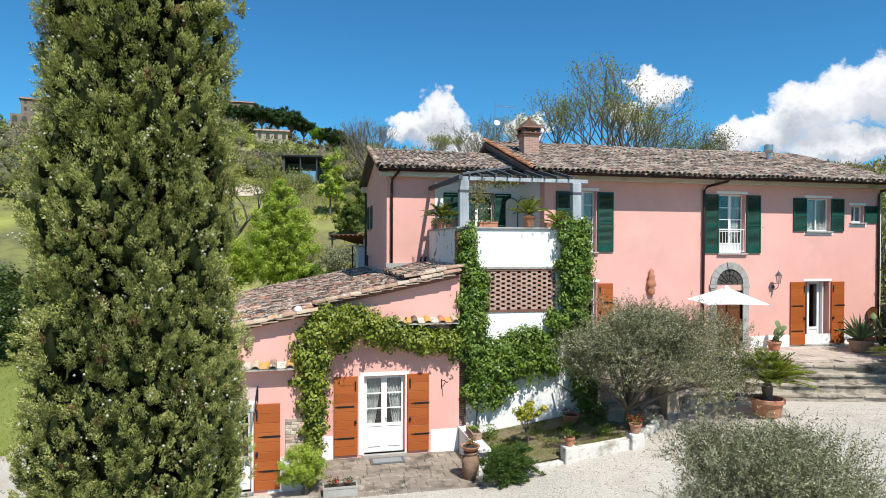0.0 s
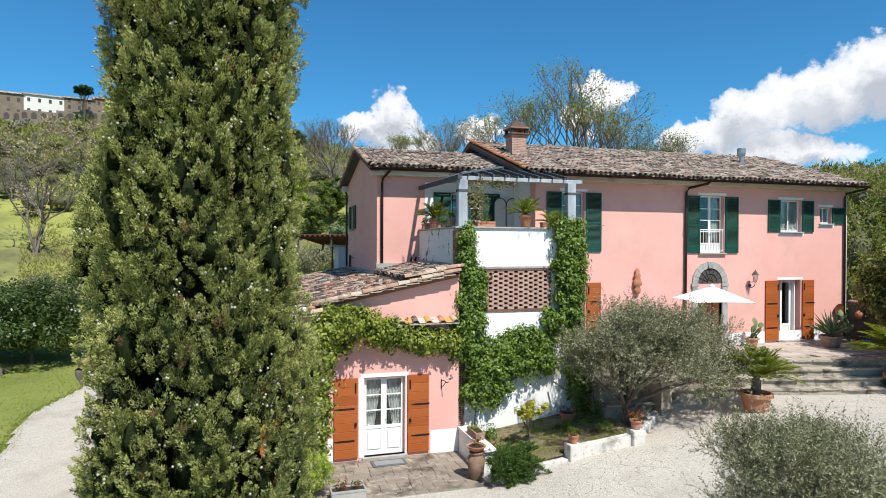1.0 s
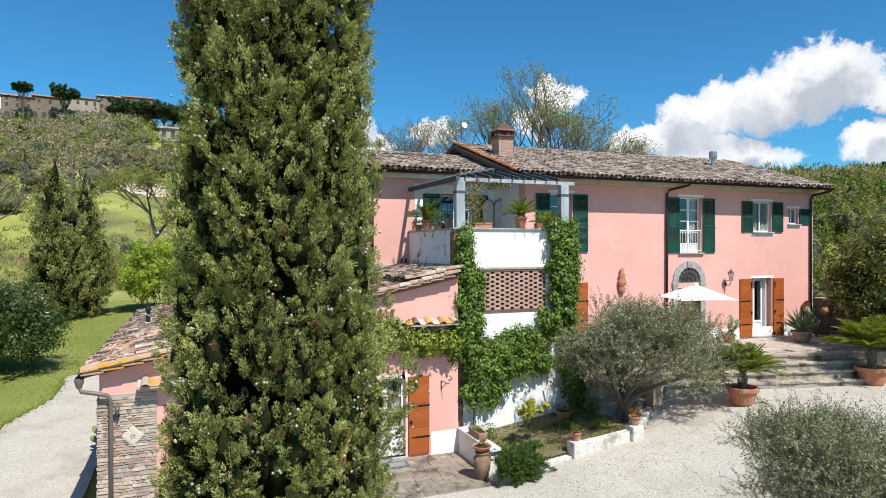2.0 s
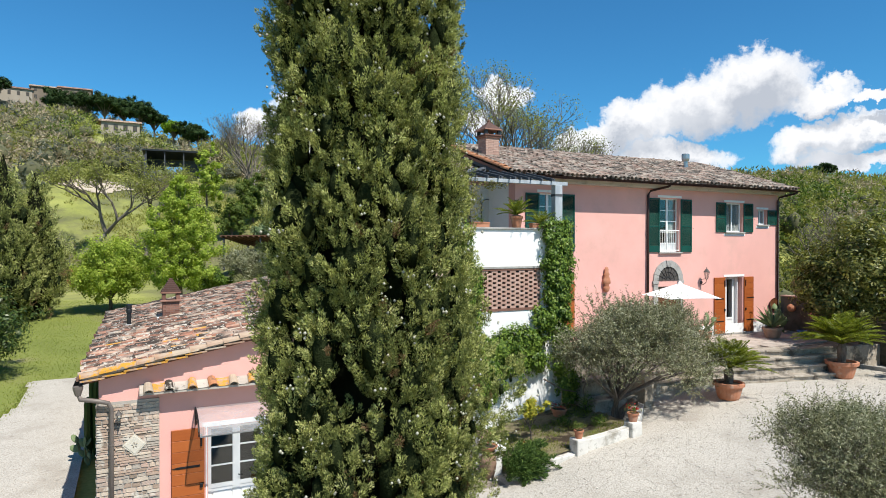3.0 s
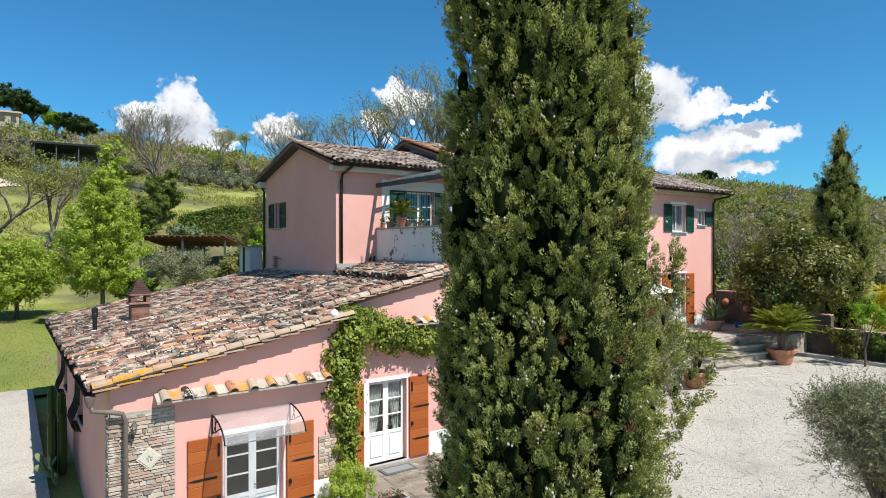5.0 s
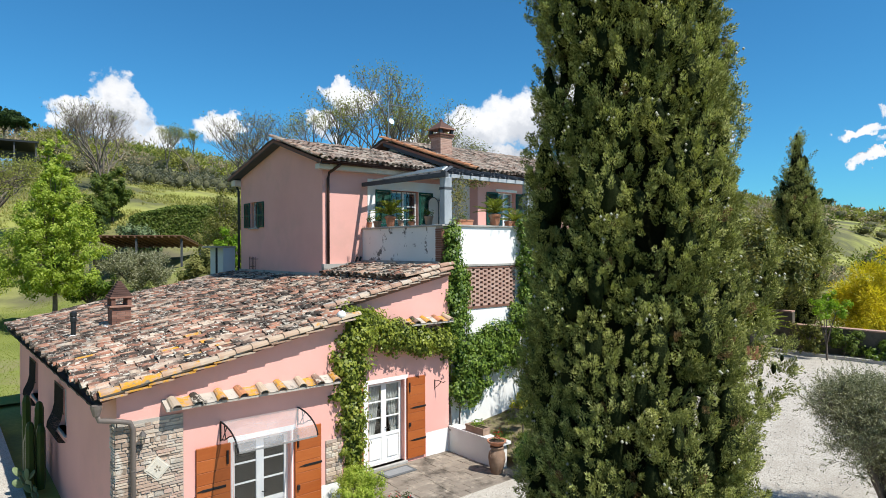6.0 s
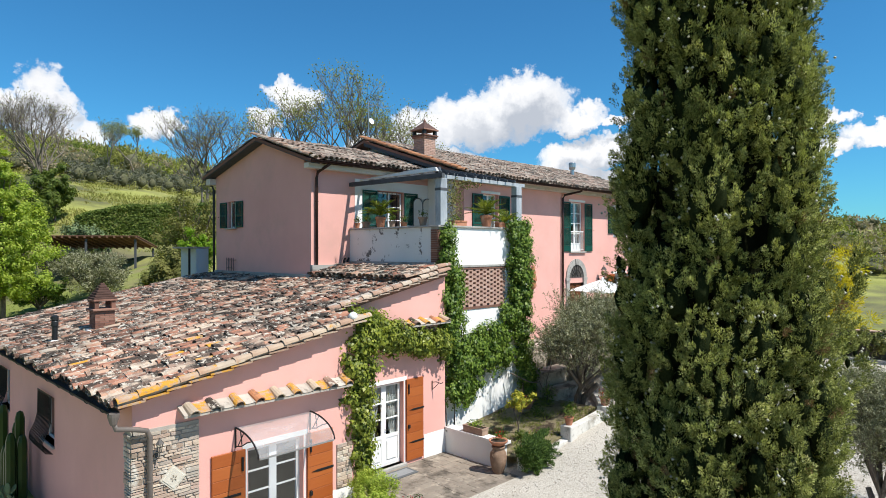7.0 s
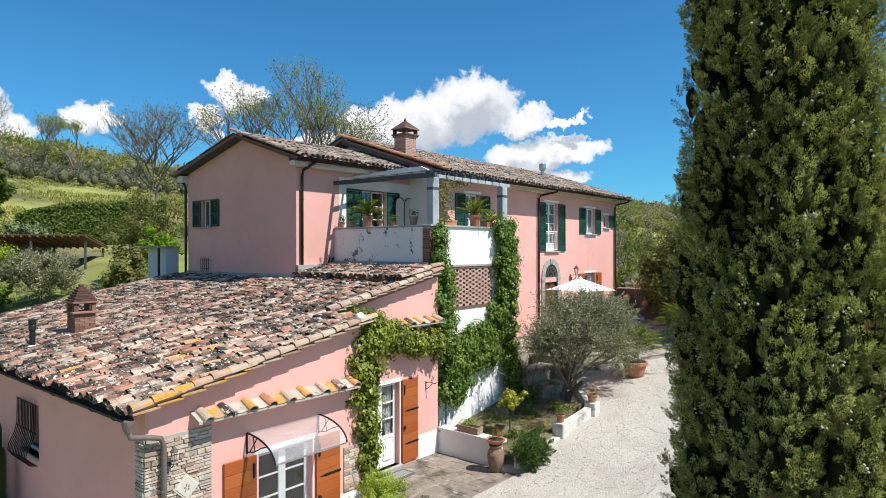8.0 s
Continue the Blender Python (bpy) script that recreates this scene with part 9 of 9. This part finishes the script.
rr = random.Random(500)
woods = {"green": [], "brown": [], "dark": [], "olive": [], "lime": []}
for k in range(5600):
    a = rr.uniform(-32, 95)
    rad = math.sqrt(rr.uniform(80 ** 2, 300 ** 2))
    x, y = -4 + rad * math.sin(radians(a)), 4 + rad * math.cos(radians(a))
    if (x < 33 and y < 72 and a < 60) or rad > lerp_table(RANGE, a) * 1.03:
        continue
    if (a < 26 and rad < 100) or (a < -5.2 and rad > 196) or (-3.5 < a < 5.2 and 135 < rad < 208) or (0.5 < a < 6.5 and rad < 113) or (-5 < a < 0.5 and rad < 108) or (11 < a < 26 and rad < 116) or (-4 < a < 0.6 and 165 < rad < 200):
        continue
    mask = noise.noise((x * 0.018, y * 0.018, 5.0)) + 0.5 * noise.noise((x * 0.05, y * 0.05, 1.0))
    if mask < (-0.55 if a < 45 else -0.8 if a < 72 else 0.12):
        continue
    s = rr.uniform(1.0, 2.2) * (1 + rad / 320)
    tone = noise.noise((x * 0.03, y * 0.03, 9.0))
    if a < 2:
        mix = (0.26, 0.44, 0.05, 0.13, 0.12)
    elif a < 45:
        mix = (0.22, 0.50, 0.04, 0.06, 0.18) if tone < 0.1 else (0.30, 0.25, 0.06, 0.04, 0.35)
    else:
        mix = (0.44, 0.34, 0.10, 0.02, 0.10)
    woods[rr.choices(("green", "brown", "dark", "olive", "lime"), mix)[0]].append((x, y, s, s * rr.uniform(1.0, 1.6)))
# low grey olives in rows above the meadow
for i in range(3):
    for j in range(14):
        x, y = 16.5 + j * 2.0 + rr.uniform(-0.4, 0.4), 101 + i * 3.6 + rr.uniform(-0.4, 0.4) - j * 0.25
        woods["olive"].append((x, y, rr.uniform(1.0, 1.4), rr.uniform(2.2, 3.0)))
# rough bank at the foot of the meadow
for k in range(46):
    x = rr.uniform(-17, 1)
    woods[rr.choice(("green", "brown", "olive", "lime"))].append((x, 69 + rr.uniform(-1.5, 3.0), rr.uniform(0.7, 1.3), rr.uniform(1.0, 2.2)))
# scrub line along the meadow's upper edge
for k in range(50):
    a = rr.uniform(-6, 12)
    rad = rr.uniform(103, 109) if not 0.8 < a < 5.6 else rr.uniform(112, 118)
    woods[rr.choice(("brown", "green", "olive"))].append((-4 + rad * math.sin(radians(a)), 4 + rad * math.cos(radians(a)), rr.uniform(1.3, 2.2), rr.uniform(2.2, 4.5)))
# trees just beyond the house end and the boundary wall
for k in range(300):
    x, y = rr.uniform(30, 80), rr.uniform(14, 62)
    if math.hypot(x - 27, y - 16) > 5 and math.degrees(math.atan2(x + 5, y - 3)) < 66:
        woods[rr.choice(("green", "brown", "green", "dark"))].append((x, y, rr.uniform(1.4, 2.6), rr.uniform(3.0, 6.5)))
for k in range(24):
    x, y = rr.uniform(-45, -16), rr.uniform(84, 100)
    woods[rr.choice(("green", "brown", "olive"))].append((x, y, rr.uniform(1.6, 3.2), rr.uniform(2.5, 5)))
M_WOOD_LIME = leaf_material("wood_young_leaf", [(0.17, 0.19, 0.042), (0.25, 0.27, 0.06), (0.34, 0.35, 0.085)], 0.3, 0.7, patch=0.5, pscale=0.1)
M_WOOD_OLIVE = leaf_material("hillside_olive_leaf", [(0.085, 0.088, 0.064), (0.13, 0.134, 0.10), (0.17, 0.175, 0.135)], 0.2, 0.7, patch=0.4, pscale=0.3)
M_WOOD_GREEN = leaf_material("wood_green_leaf", [(0.12, 0.128, 0.044), (0.198, 0.20, 0.062), (0.285, 0.28, 0.088)], 0.3, 0.7, patch=0.6, pscale=0.08)
M_WOOD_BROWN = leaf_material("wood_bare_twig", [(0.205, 0.158, 0.108), (0.30, 0.238, 0.163), (0.385, 0.318, 0.22)], 0.2, 0.8, patch=0.5, pscale=0.1)
scrub("woods_green", woods["green"], 1.0, M_WOOD_GREEN, "leafing green woods on the hillside", 501)
scrub("woods_brown", woods["brown"], 1.0, M_WOOD_BROWN, "still bare brown woods on the hillside", 502)
scrub("woods_dark", woods["dark"], 1.0, M_LEAF_SHRUB, "dark evergreens scattered on the hillside", 503)
scrub("olive_grove", woods["olive"], 1.0, M_WOOD_OLIVE, "grey olive grove on the hillside", 504)
scrub("woods_young", woods["lime"], 1.0, M_WOOD_LIME, "yellow-green young-leaved woods on the hillside", 505)


def house_far(az, dist, w, d, h, wall, label, rot=0.0, floors=2, cols=5, lift=0.0, base=None):
    """A far building with walls, tiled roof, and windows."""
    x, y = -4 + dist * math.sin(radians(az)), 4 + dist * math.cos(radians(az))
    g = (ground_z(x, y) + lift) if base is None else base
    r = root("far_house", pose(x, y, g - 1.0, 0, 0, -az + rot), label, "house")
    part("wall", boxes((-w / 2, w / 2, -d / 2, d / 2, 0 if base is None else -6.0, h + 1.0)), wall, r)
    bm = bmesh.new()
    prism(bm, [(-d / 2 - 0.5, h + 1.0), (0, h + 1.0 + d * 0.17), (d / 2 + 0.5, h + 1.0)], "x", -w / 2 - 0.5, w / 2 + 0.5)
    part("roof", bm, M_TILE, r)
    for f in range(floors):
        for c in range(cols):
            xx = -w / 2 + w * (c + 0.5) / cols
            zz = 1.0 + h * (f + 0.35) / floors
            # dark block painted as the shaded window opening
            part("window", boxes((xx - 0.45, xx + 0.45, -d / 2 - 0.05, -d / 2 + 0.1, zz, zz + 1.35)), M_DARKROOM, r)
    return r


M_FARWHITE = material("far_cream_wall", [(0.30, 0.25, 0.20), (0.40, 0.34, 0.27)], 0.3, 0.9)
M_FARPALE = material("far_white_wall", [(0.62, 0.60, 0.56), (0.72, 0.70, 0.66)], 0.3, 0.9)
M_FARSTONE = material("far_stone_wall", [(0.15, 0.115, 0.085), (0.24, 0.19, 0.145)], 0.4, 0.9)
rv = random.Random(640)


def village_base(az):
    """Level of the village street along the crest."""
    return 6.2 + (0.170 + 0.00145 * (az + 16.3)) * 262


va, k = -20.9, 0
while va < -5.2:
    w = rv.uniform(8.0, 13.0)
    step = math.degrees(w / 262)
    house_far(va + step / 2, 262, w, 9, rv.uniform(6.6, 8.4), (M_FARSTONE, M_FARSTONE, M_FARPALE, M_FARSTONE, M_FARSTONE, M_FARWHITE)[k % 6], "old stone hill village house with a tiled roof", rot=rv.uniform(-3, 3), floors=2 if k % 3 else 3, cols=max(3, int(w / 2.6)), base=village_base(va + step / 2))
    va += step * 0.985
    k += 1
for k in range(7):
    a = -20.4 + 2.4 * k
    x, y = -4 + 255 * math.sin(radians(a)), 4 + 255 * math.cos(radians(a))
    r = root("village_wall", pose(x, y, village_base(a) - 1.4, 0, 0, -a), "arcaded stone retaining wall below the village", "wall")
    part("wall", boxes((-5.5, 5.5, -0.5, 0.5, -7.0, 3.0)), M_FARSTONE, r)
    for c in range(4):
        cx = -4.2 + 2.8 * c
        # dark face painted as the shade in the arch
        part("arch", prism(bmesh.new(), [(cx - 0.8, 0.2), (cx + 0.8, 0.2)] + [(cx + 0.8 * math.cos(t), 1.6 + 0.8 * math.sin(t)) for t in (math.pi * q / 8 for q in range(9))], "y", -0.56, -0.45), M_DARKROOM, r)
house_far(-1.25, 163, 8.0, 6, 3.0, M_FARWHITE, "low beige villa on the hillside", floors=1, cols=4, lift=-0.4)
house_far(-3.4, 222, 13, 8, 4.4, M_FARSTONE, "long stone farm building on the crest", rot=-6, floors=1, cols=5, lift=-3.6)
house_far(73.4, 300, 11, 7, 4.0, M_FARPALE, "long white farmhouse across the valley", floors=2, cols=6)


def umbrella_pine(az, dist, h, rad, seed, mat=None, crown_z=None):
    x, y = -4 + dist * math.sin(radians(az)), 4 + dist * math.cos(radians(az))
    g = ground_z(x, y)
    if crown_z:
        h = (crown_z - g) / 0.74
    blobs = [(dx, dy, dz + h * 0.74, p, q, c) for dx, dy, dz, p, q, c in lobes(seed, 16, rad, rad, rad * 0.50, 0, 0.46)]
    return tree("umbrella_pine", x, y, g, 0.32, h, blobs, 9000, 0.55, mat or M_LEAF_PINE, seed, "dark flat-crowned umbrella pine on the hill crest", "pine tree", aspect=0.6, fill=0.45)


M_LEAF_PINE = leaf_material("pine_needle_mass", [(0.014, 0.030, 0.010), (0.028, 0.052, 0.016), (0.050, 0.080, 0.024)], 0.1, 0.7, 0.2)
for k, (az, dist, h, rad) in enumerate(((-5.6, 208, 8.0, 5.6), (-3.7, 204, 8.4, 6.6), (-2.4, 200, 8.4, 5.4), (-1.0, 204, 8.8, 6.2), (0.2, 200, 9.2, 5.8), (1.3, 204, 9.0, 5.0), (4.0, 200, 7.6, 5.4), (4.8, 198, 6.0, 4.4), (58.5, 235, 8, 4), (71.8, 400, 12, 6))):
    umbrella_pine(az, dist, h, rad, 600 + k)
umbrella_pine(2.8, 202, 7.6, 4.4, 640, M_LEAF_BRIGHT)["label"] = "fresh green round-crowned tree on the hill crest"
umbrella_pine(-12.5, 250, 0, 3.9, 642, crown_z=60.6)
umbrella_pine(-9.75, 250, 0, 5.6, 643, crown_z=60.4)
umbrella_pine(-7.8, 246, 0, 4.6, 641, M_LEAF_SHRUB, crown_z=51.5)["label"] = "dark green rounded tree below the village"
# open barn with a dark roof on the slope
x, y = 1.4, 108.0
r = root("hillside_barn", pose(x, y, ground_z(x, y) - 0.3, 0, 0, -4), "open-fronted barn with a dark sheet roof", "barn")
bm = bmesh.new()
prism(bm, [(-2.6, 4.6), (2.6, 3.9), (2.6, 4.1), (-2.6, 4.85)], "x", -4.6, 4.0)
part("roof", bm, M_DARKMETAL, r)
part("back_wall", boxes((-4.4, 3.8, 2.2, 2.4, 0, 3.9)), M_DARK_BEAM, r)
part("side_wall", boxes((-4.4, -4.2, -2.2, 2.2, 0, 4.0)), M_DARK_BEAM, r)
for xx in (-4.1, -1.5, 1.2, 3.7):
    part("post", boxes((xx - 0.08, xx + 0.08, -2.3, -2.14, 0, 4.55)), M_DARK_BEAM, r)
part("blue_sheet", boxes((-1.3, 1.0, -2.0, -1.95, 0.5, 2.3)), material("blue_plastic_sheet", [(0.10, 0.26, 0.5), (0.16, 0.36, 0.6)], 0.5, 0.5), r, "blue plastic sheet")
part("back_stack", boxes((-4.0, -1.7, -1.2, 0.8, 0, 1.8), bevel=0.1), material("blue_grey_tarpaulin", [(0.10, 0.13, 0.18), (0.16, 0.19, 0.25)], 0.5, 0.6), r, "blue-grey covered stack")
# bare earth cut in the slope, and low rust-red panel fence
M_EARTH = material("pale_bare_earth", [(0.34, 0.27, 0.19), (0.46, 0.38, 0.28), (0.52, 0.44, 0.33)], 0.5, 0.95, bump=0.6, bscale=3.0)
sheet("earth_cut", lambda x, y: ((x + 9.2) / (4.2 + 0.5 * math.sin(y * 2))) ** 2 + ((y - 98.5) / (3.6 + 0.6 * math.sin(x * 1.3))) ** 2 < 1, -15, -3, 93, 104, 0.5, 0.12, M_EARTH, "bare pale earth cut into the slope", "bare earth")
r = root("panel_fence", pose(-10.2, 66.0, ground_z(-10.2, 66.0)), "low rust-red panel fence at the lawn's end", "fence")
M_RUST = material("rust_red_panel", [(0.26, 0.09, 0.045), (0.34, 0.13, 0.06)], 1.2, 0.7)
for k in range(4):
    part("panel", boxes((-3.0 + k * 1.5, -1.56 + k * 1.5, -0.03, 0.03, 0.25, 1.75)), M_RUST, r)
for k in range(5):
    part("post", boxes((-3.08 + k * 1.5, -2.98 + k * 1.5, -0.06, 0.06, -0.2, 1.85)), M_DARK_BEAM, r)

# ---- gravel stones and tufts ----
rng = np.random.default_rng(700)
V0 = np.array([(1, 0, 0), (-1, 0, 0), (0, 1, 0), (0, -1, 0), (0, 0, 0.7), (0, 0, -0.5)], float)
F0 = np.array([(0, 2, 4), (2, 1, 4), (1, 3, 4), (3, 0, 4), (2, 0, 5), (1, 2, 5), (3, 1, 5), (0, 3, 5)])
n = 15000
px, py = rng.uniform(1.5, 22.5, n), rng.uniform(6, 18.0, n)
ok = ~((px < 5.0) & (py > 15.2)) & ~((px > 4.8) & (px < 9.9) & (py > 15.1)) & ~((px > 10.8) & (py > 16.2))
px, py = px[ok], py[ok]
n = len(px)
ctr = np.stack([px, py, np.array([ground_z(a, b) for a, b in zip(px, py)]) + 0.036], 1)
V = (ctr[:, None] + (V0[None] * rng.uniform(0.6, 1.4, (n, 6, 1))) * rng.uniform(0.008, 0.028, (n, 1, 1))).reshape(-1, 3)
M_PEBBLE = material("limestone_pebble", [(0.36, 0.32, 0.27), (0.50, 0.46, 0.40), (0.62, 0.59, 0.53)], 8.0, 0.95, island=0.8)
tagged(np_mesh("gravel_stones", V, (F0[None] + (np.arange(n) * 6)[:, None, None]).reshape(-1, 3), M_PEBBLE), "loose pale stones on the gravel", "gravel", kind="stuff")
# grass blades along the drive and over the near lawn
n = 64000
gx, gy = rng.uniform(-15, 2, n), 14 + 44 * rng.random(n) ** 1.3
edge = -9.0 + 0.25 * np.sin(gy * 0.9) + np.maximum(0, gy - 24) * 0.12
near = rng.random(n) < 0.2
gx = np.where(near & (gy < 33), edge + rng.normal(size=n) * 0.16, gx)
ok = ((gx < edge + 0.05) | near | (gy > 33)) & ~((gx > -5.4) & (gy < 31.4))
gx, gy = gx[ok], gy[ok]
n = len(gx)
P = np.stack([gx, gy, np.array([ground_z(a, b) for a, b in zip(gx, gy)])], 1)
D = rng.normal(size=(n, 3)) * 0.8 + np.array([0, 0, 1.0])
V, F = spikes_np(P, D, rng.uniform(0.04, 0.09, n), np.full(n, 0.035), rng)
M_BLADE = leaf_material("grass_blade", [(0.13, 0.155, 0.032), (0.20, 0.235, 0.05), (0.30, 0.32, 0.08)], 0.4, 0.7, patch=0.5, pscale=0.4)
tagged(np_mesh("grass", V, F, M_BLADE), "short spring grass on the lawn", "grass", kind="stuff")

# taller tufts over the meadow slope
n = 70000
ma, mr = np.radians(rng.uniform(-16, 26, n)), rng.uniform(62, 112, n)
gx, gy = -4 + mr * np.sin(ma), 4 + mr * np.cos(ma)
ok = np.array([noise.noise((a * 0.12, b * 0.12, 3.0)) + 0.6 * noise.noise((a * 0.5, b * 0.5, 3.0)) > -0.1 for a, b in zip(gx, gy)]) & ~(((gx + 9.2) / 4.6) ** 2 + ((gy - 98.5) / 4.0) ** 2 < 1)
gx, gy = gx[ok], gy[ok]
n = len(gx)
P = np.stack([gx, gy, np.array([ground_z(a, b) for a, b in zip(gx, gy)]) - 0.05], 1)
V, F = spikes_np(P, rng.normal(size=(n, 3)) * 0.5 + np.array([0, 0, 1.0]), rng.uniform(0.15, 0.5, n), np.full(n, 0.16), rng)
M_MEADOW = leaf_material("meadow_blade", [(0.14, 0.15, 0.038), (0.22, 0.225, 0.060), (0.30, 0.295, 0.09), (0.34, 0.29, 0.13)], 0.3, 0.8, patch=0.6, pscale=0.25)
tagged(np_mesh("meadow_grass", V, F, M_MEADOW), "rough tufted grass on the meadow slope", "grass", kind="stuff")

# thin grass and small plants in the garden bed
n = 7500
gx, gy = rng.uniform(5.1, 9.4, n), rng.uniform(15.75, 18.5, n)
ok = np.array([noise.noise((a * 1.3, b * 1.3, 2.0)) > -0.12 for a, b in zip(gx, gy)])
gx, gy = gx[ok], gy[ok]
n = len(gx)
P = np.stack([gx, gy, 0.29 + 0.60 * (gx - 5.0) / 4.45], 1)
V, F = blades_np(P, rng.normal(size=(n, 3)) * 0.6 + np.array([0, 0, 1.0]), rng.uniform(0.04, 0.12, n), 0.014, rng)
tagged(np_mesh("bed_grass", V, F, M_BLADE), "thin grass in the garden bed", "grass", kind="stuff")
for k, (x, y, rad, h) in enumerate(((5.6, 17.9, 0.28, 0.5), (7.9, 17.2, 0.22, 0.35), (8.6, 16.4, 0.25, 0.4), (6.1, 16.5, 0.2, 0.3), (9.1, 17.6, 0.3, 0.7), (5.35, 16.6, 0.22, 0.4))):
    herb(x, y, 0.28 + 0.6 * (x - 5.0) / 4.45, rad, h, 260, M_LEAF_SHRUB if k % 2 else M_LEAF_VINE, 800 + k, "small leafy plant in the garden bed", "plant", 0.07, "garden_plant")
# dry stalks standing before the camera
r = root("dry_stalk", pose(3.9, 8.6, ground_z(3.9, 8.6)), "thin dry twigs standing by the gravel", "twig")
for k, (dx, h) in enumerate(((0.0, 1.3), (0.35, 1.1), (-1.1, 0.9), (0.5, 0.8))):
    bm = bmesh.new()
    tube(bm, [(dx, 0.1 * k, -0.1), (dx + 0.04, 0.1 * k, h * 0.5), (dx - 0.05 + 0.12 * (k % 2), 0.1 * k, h)], 0.008, 4, 0.003)
    part("twig", bm, M_BARK, r)


# ---- single roof tiles nearest the camera's way ----
tile_me = {}
rl = random.Random(91)
for rf, m, mt in TILE_PIECES:
    if mt == M_TILE and m.translation.x < -2.5 and m.translation.y < 21 and rl.random() < 0.06:
        mt = M_LICHEN
    if mt.name not in tile_me:
        me = bpy.data.meshes.new("roof_tile")
        me.from_pydata([tuple(v) for v in COVER], [], [tuple(int(i) for i in f) for f in COVER_F])
        me.materials.append(mt)
        tile_me[mt.name] = me
    ob = new("roof_tile", tile_me[mt.name])
    ob.parent = rf
    ob.matrix_basis = m
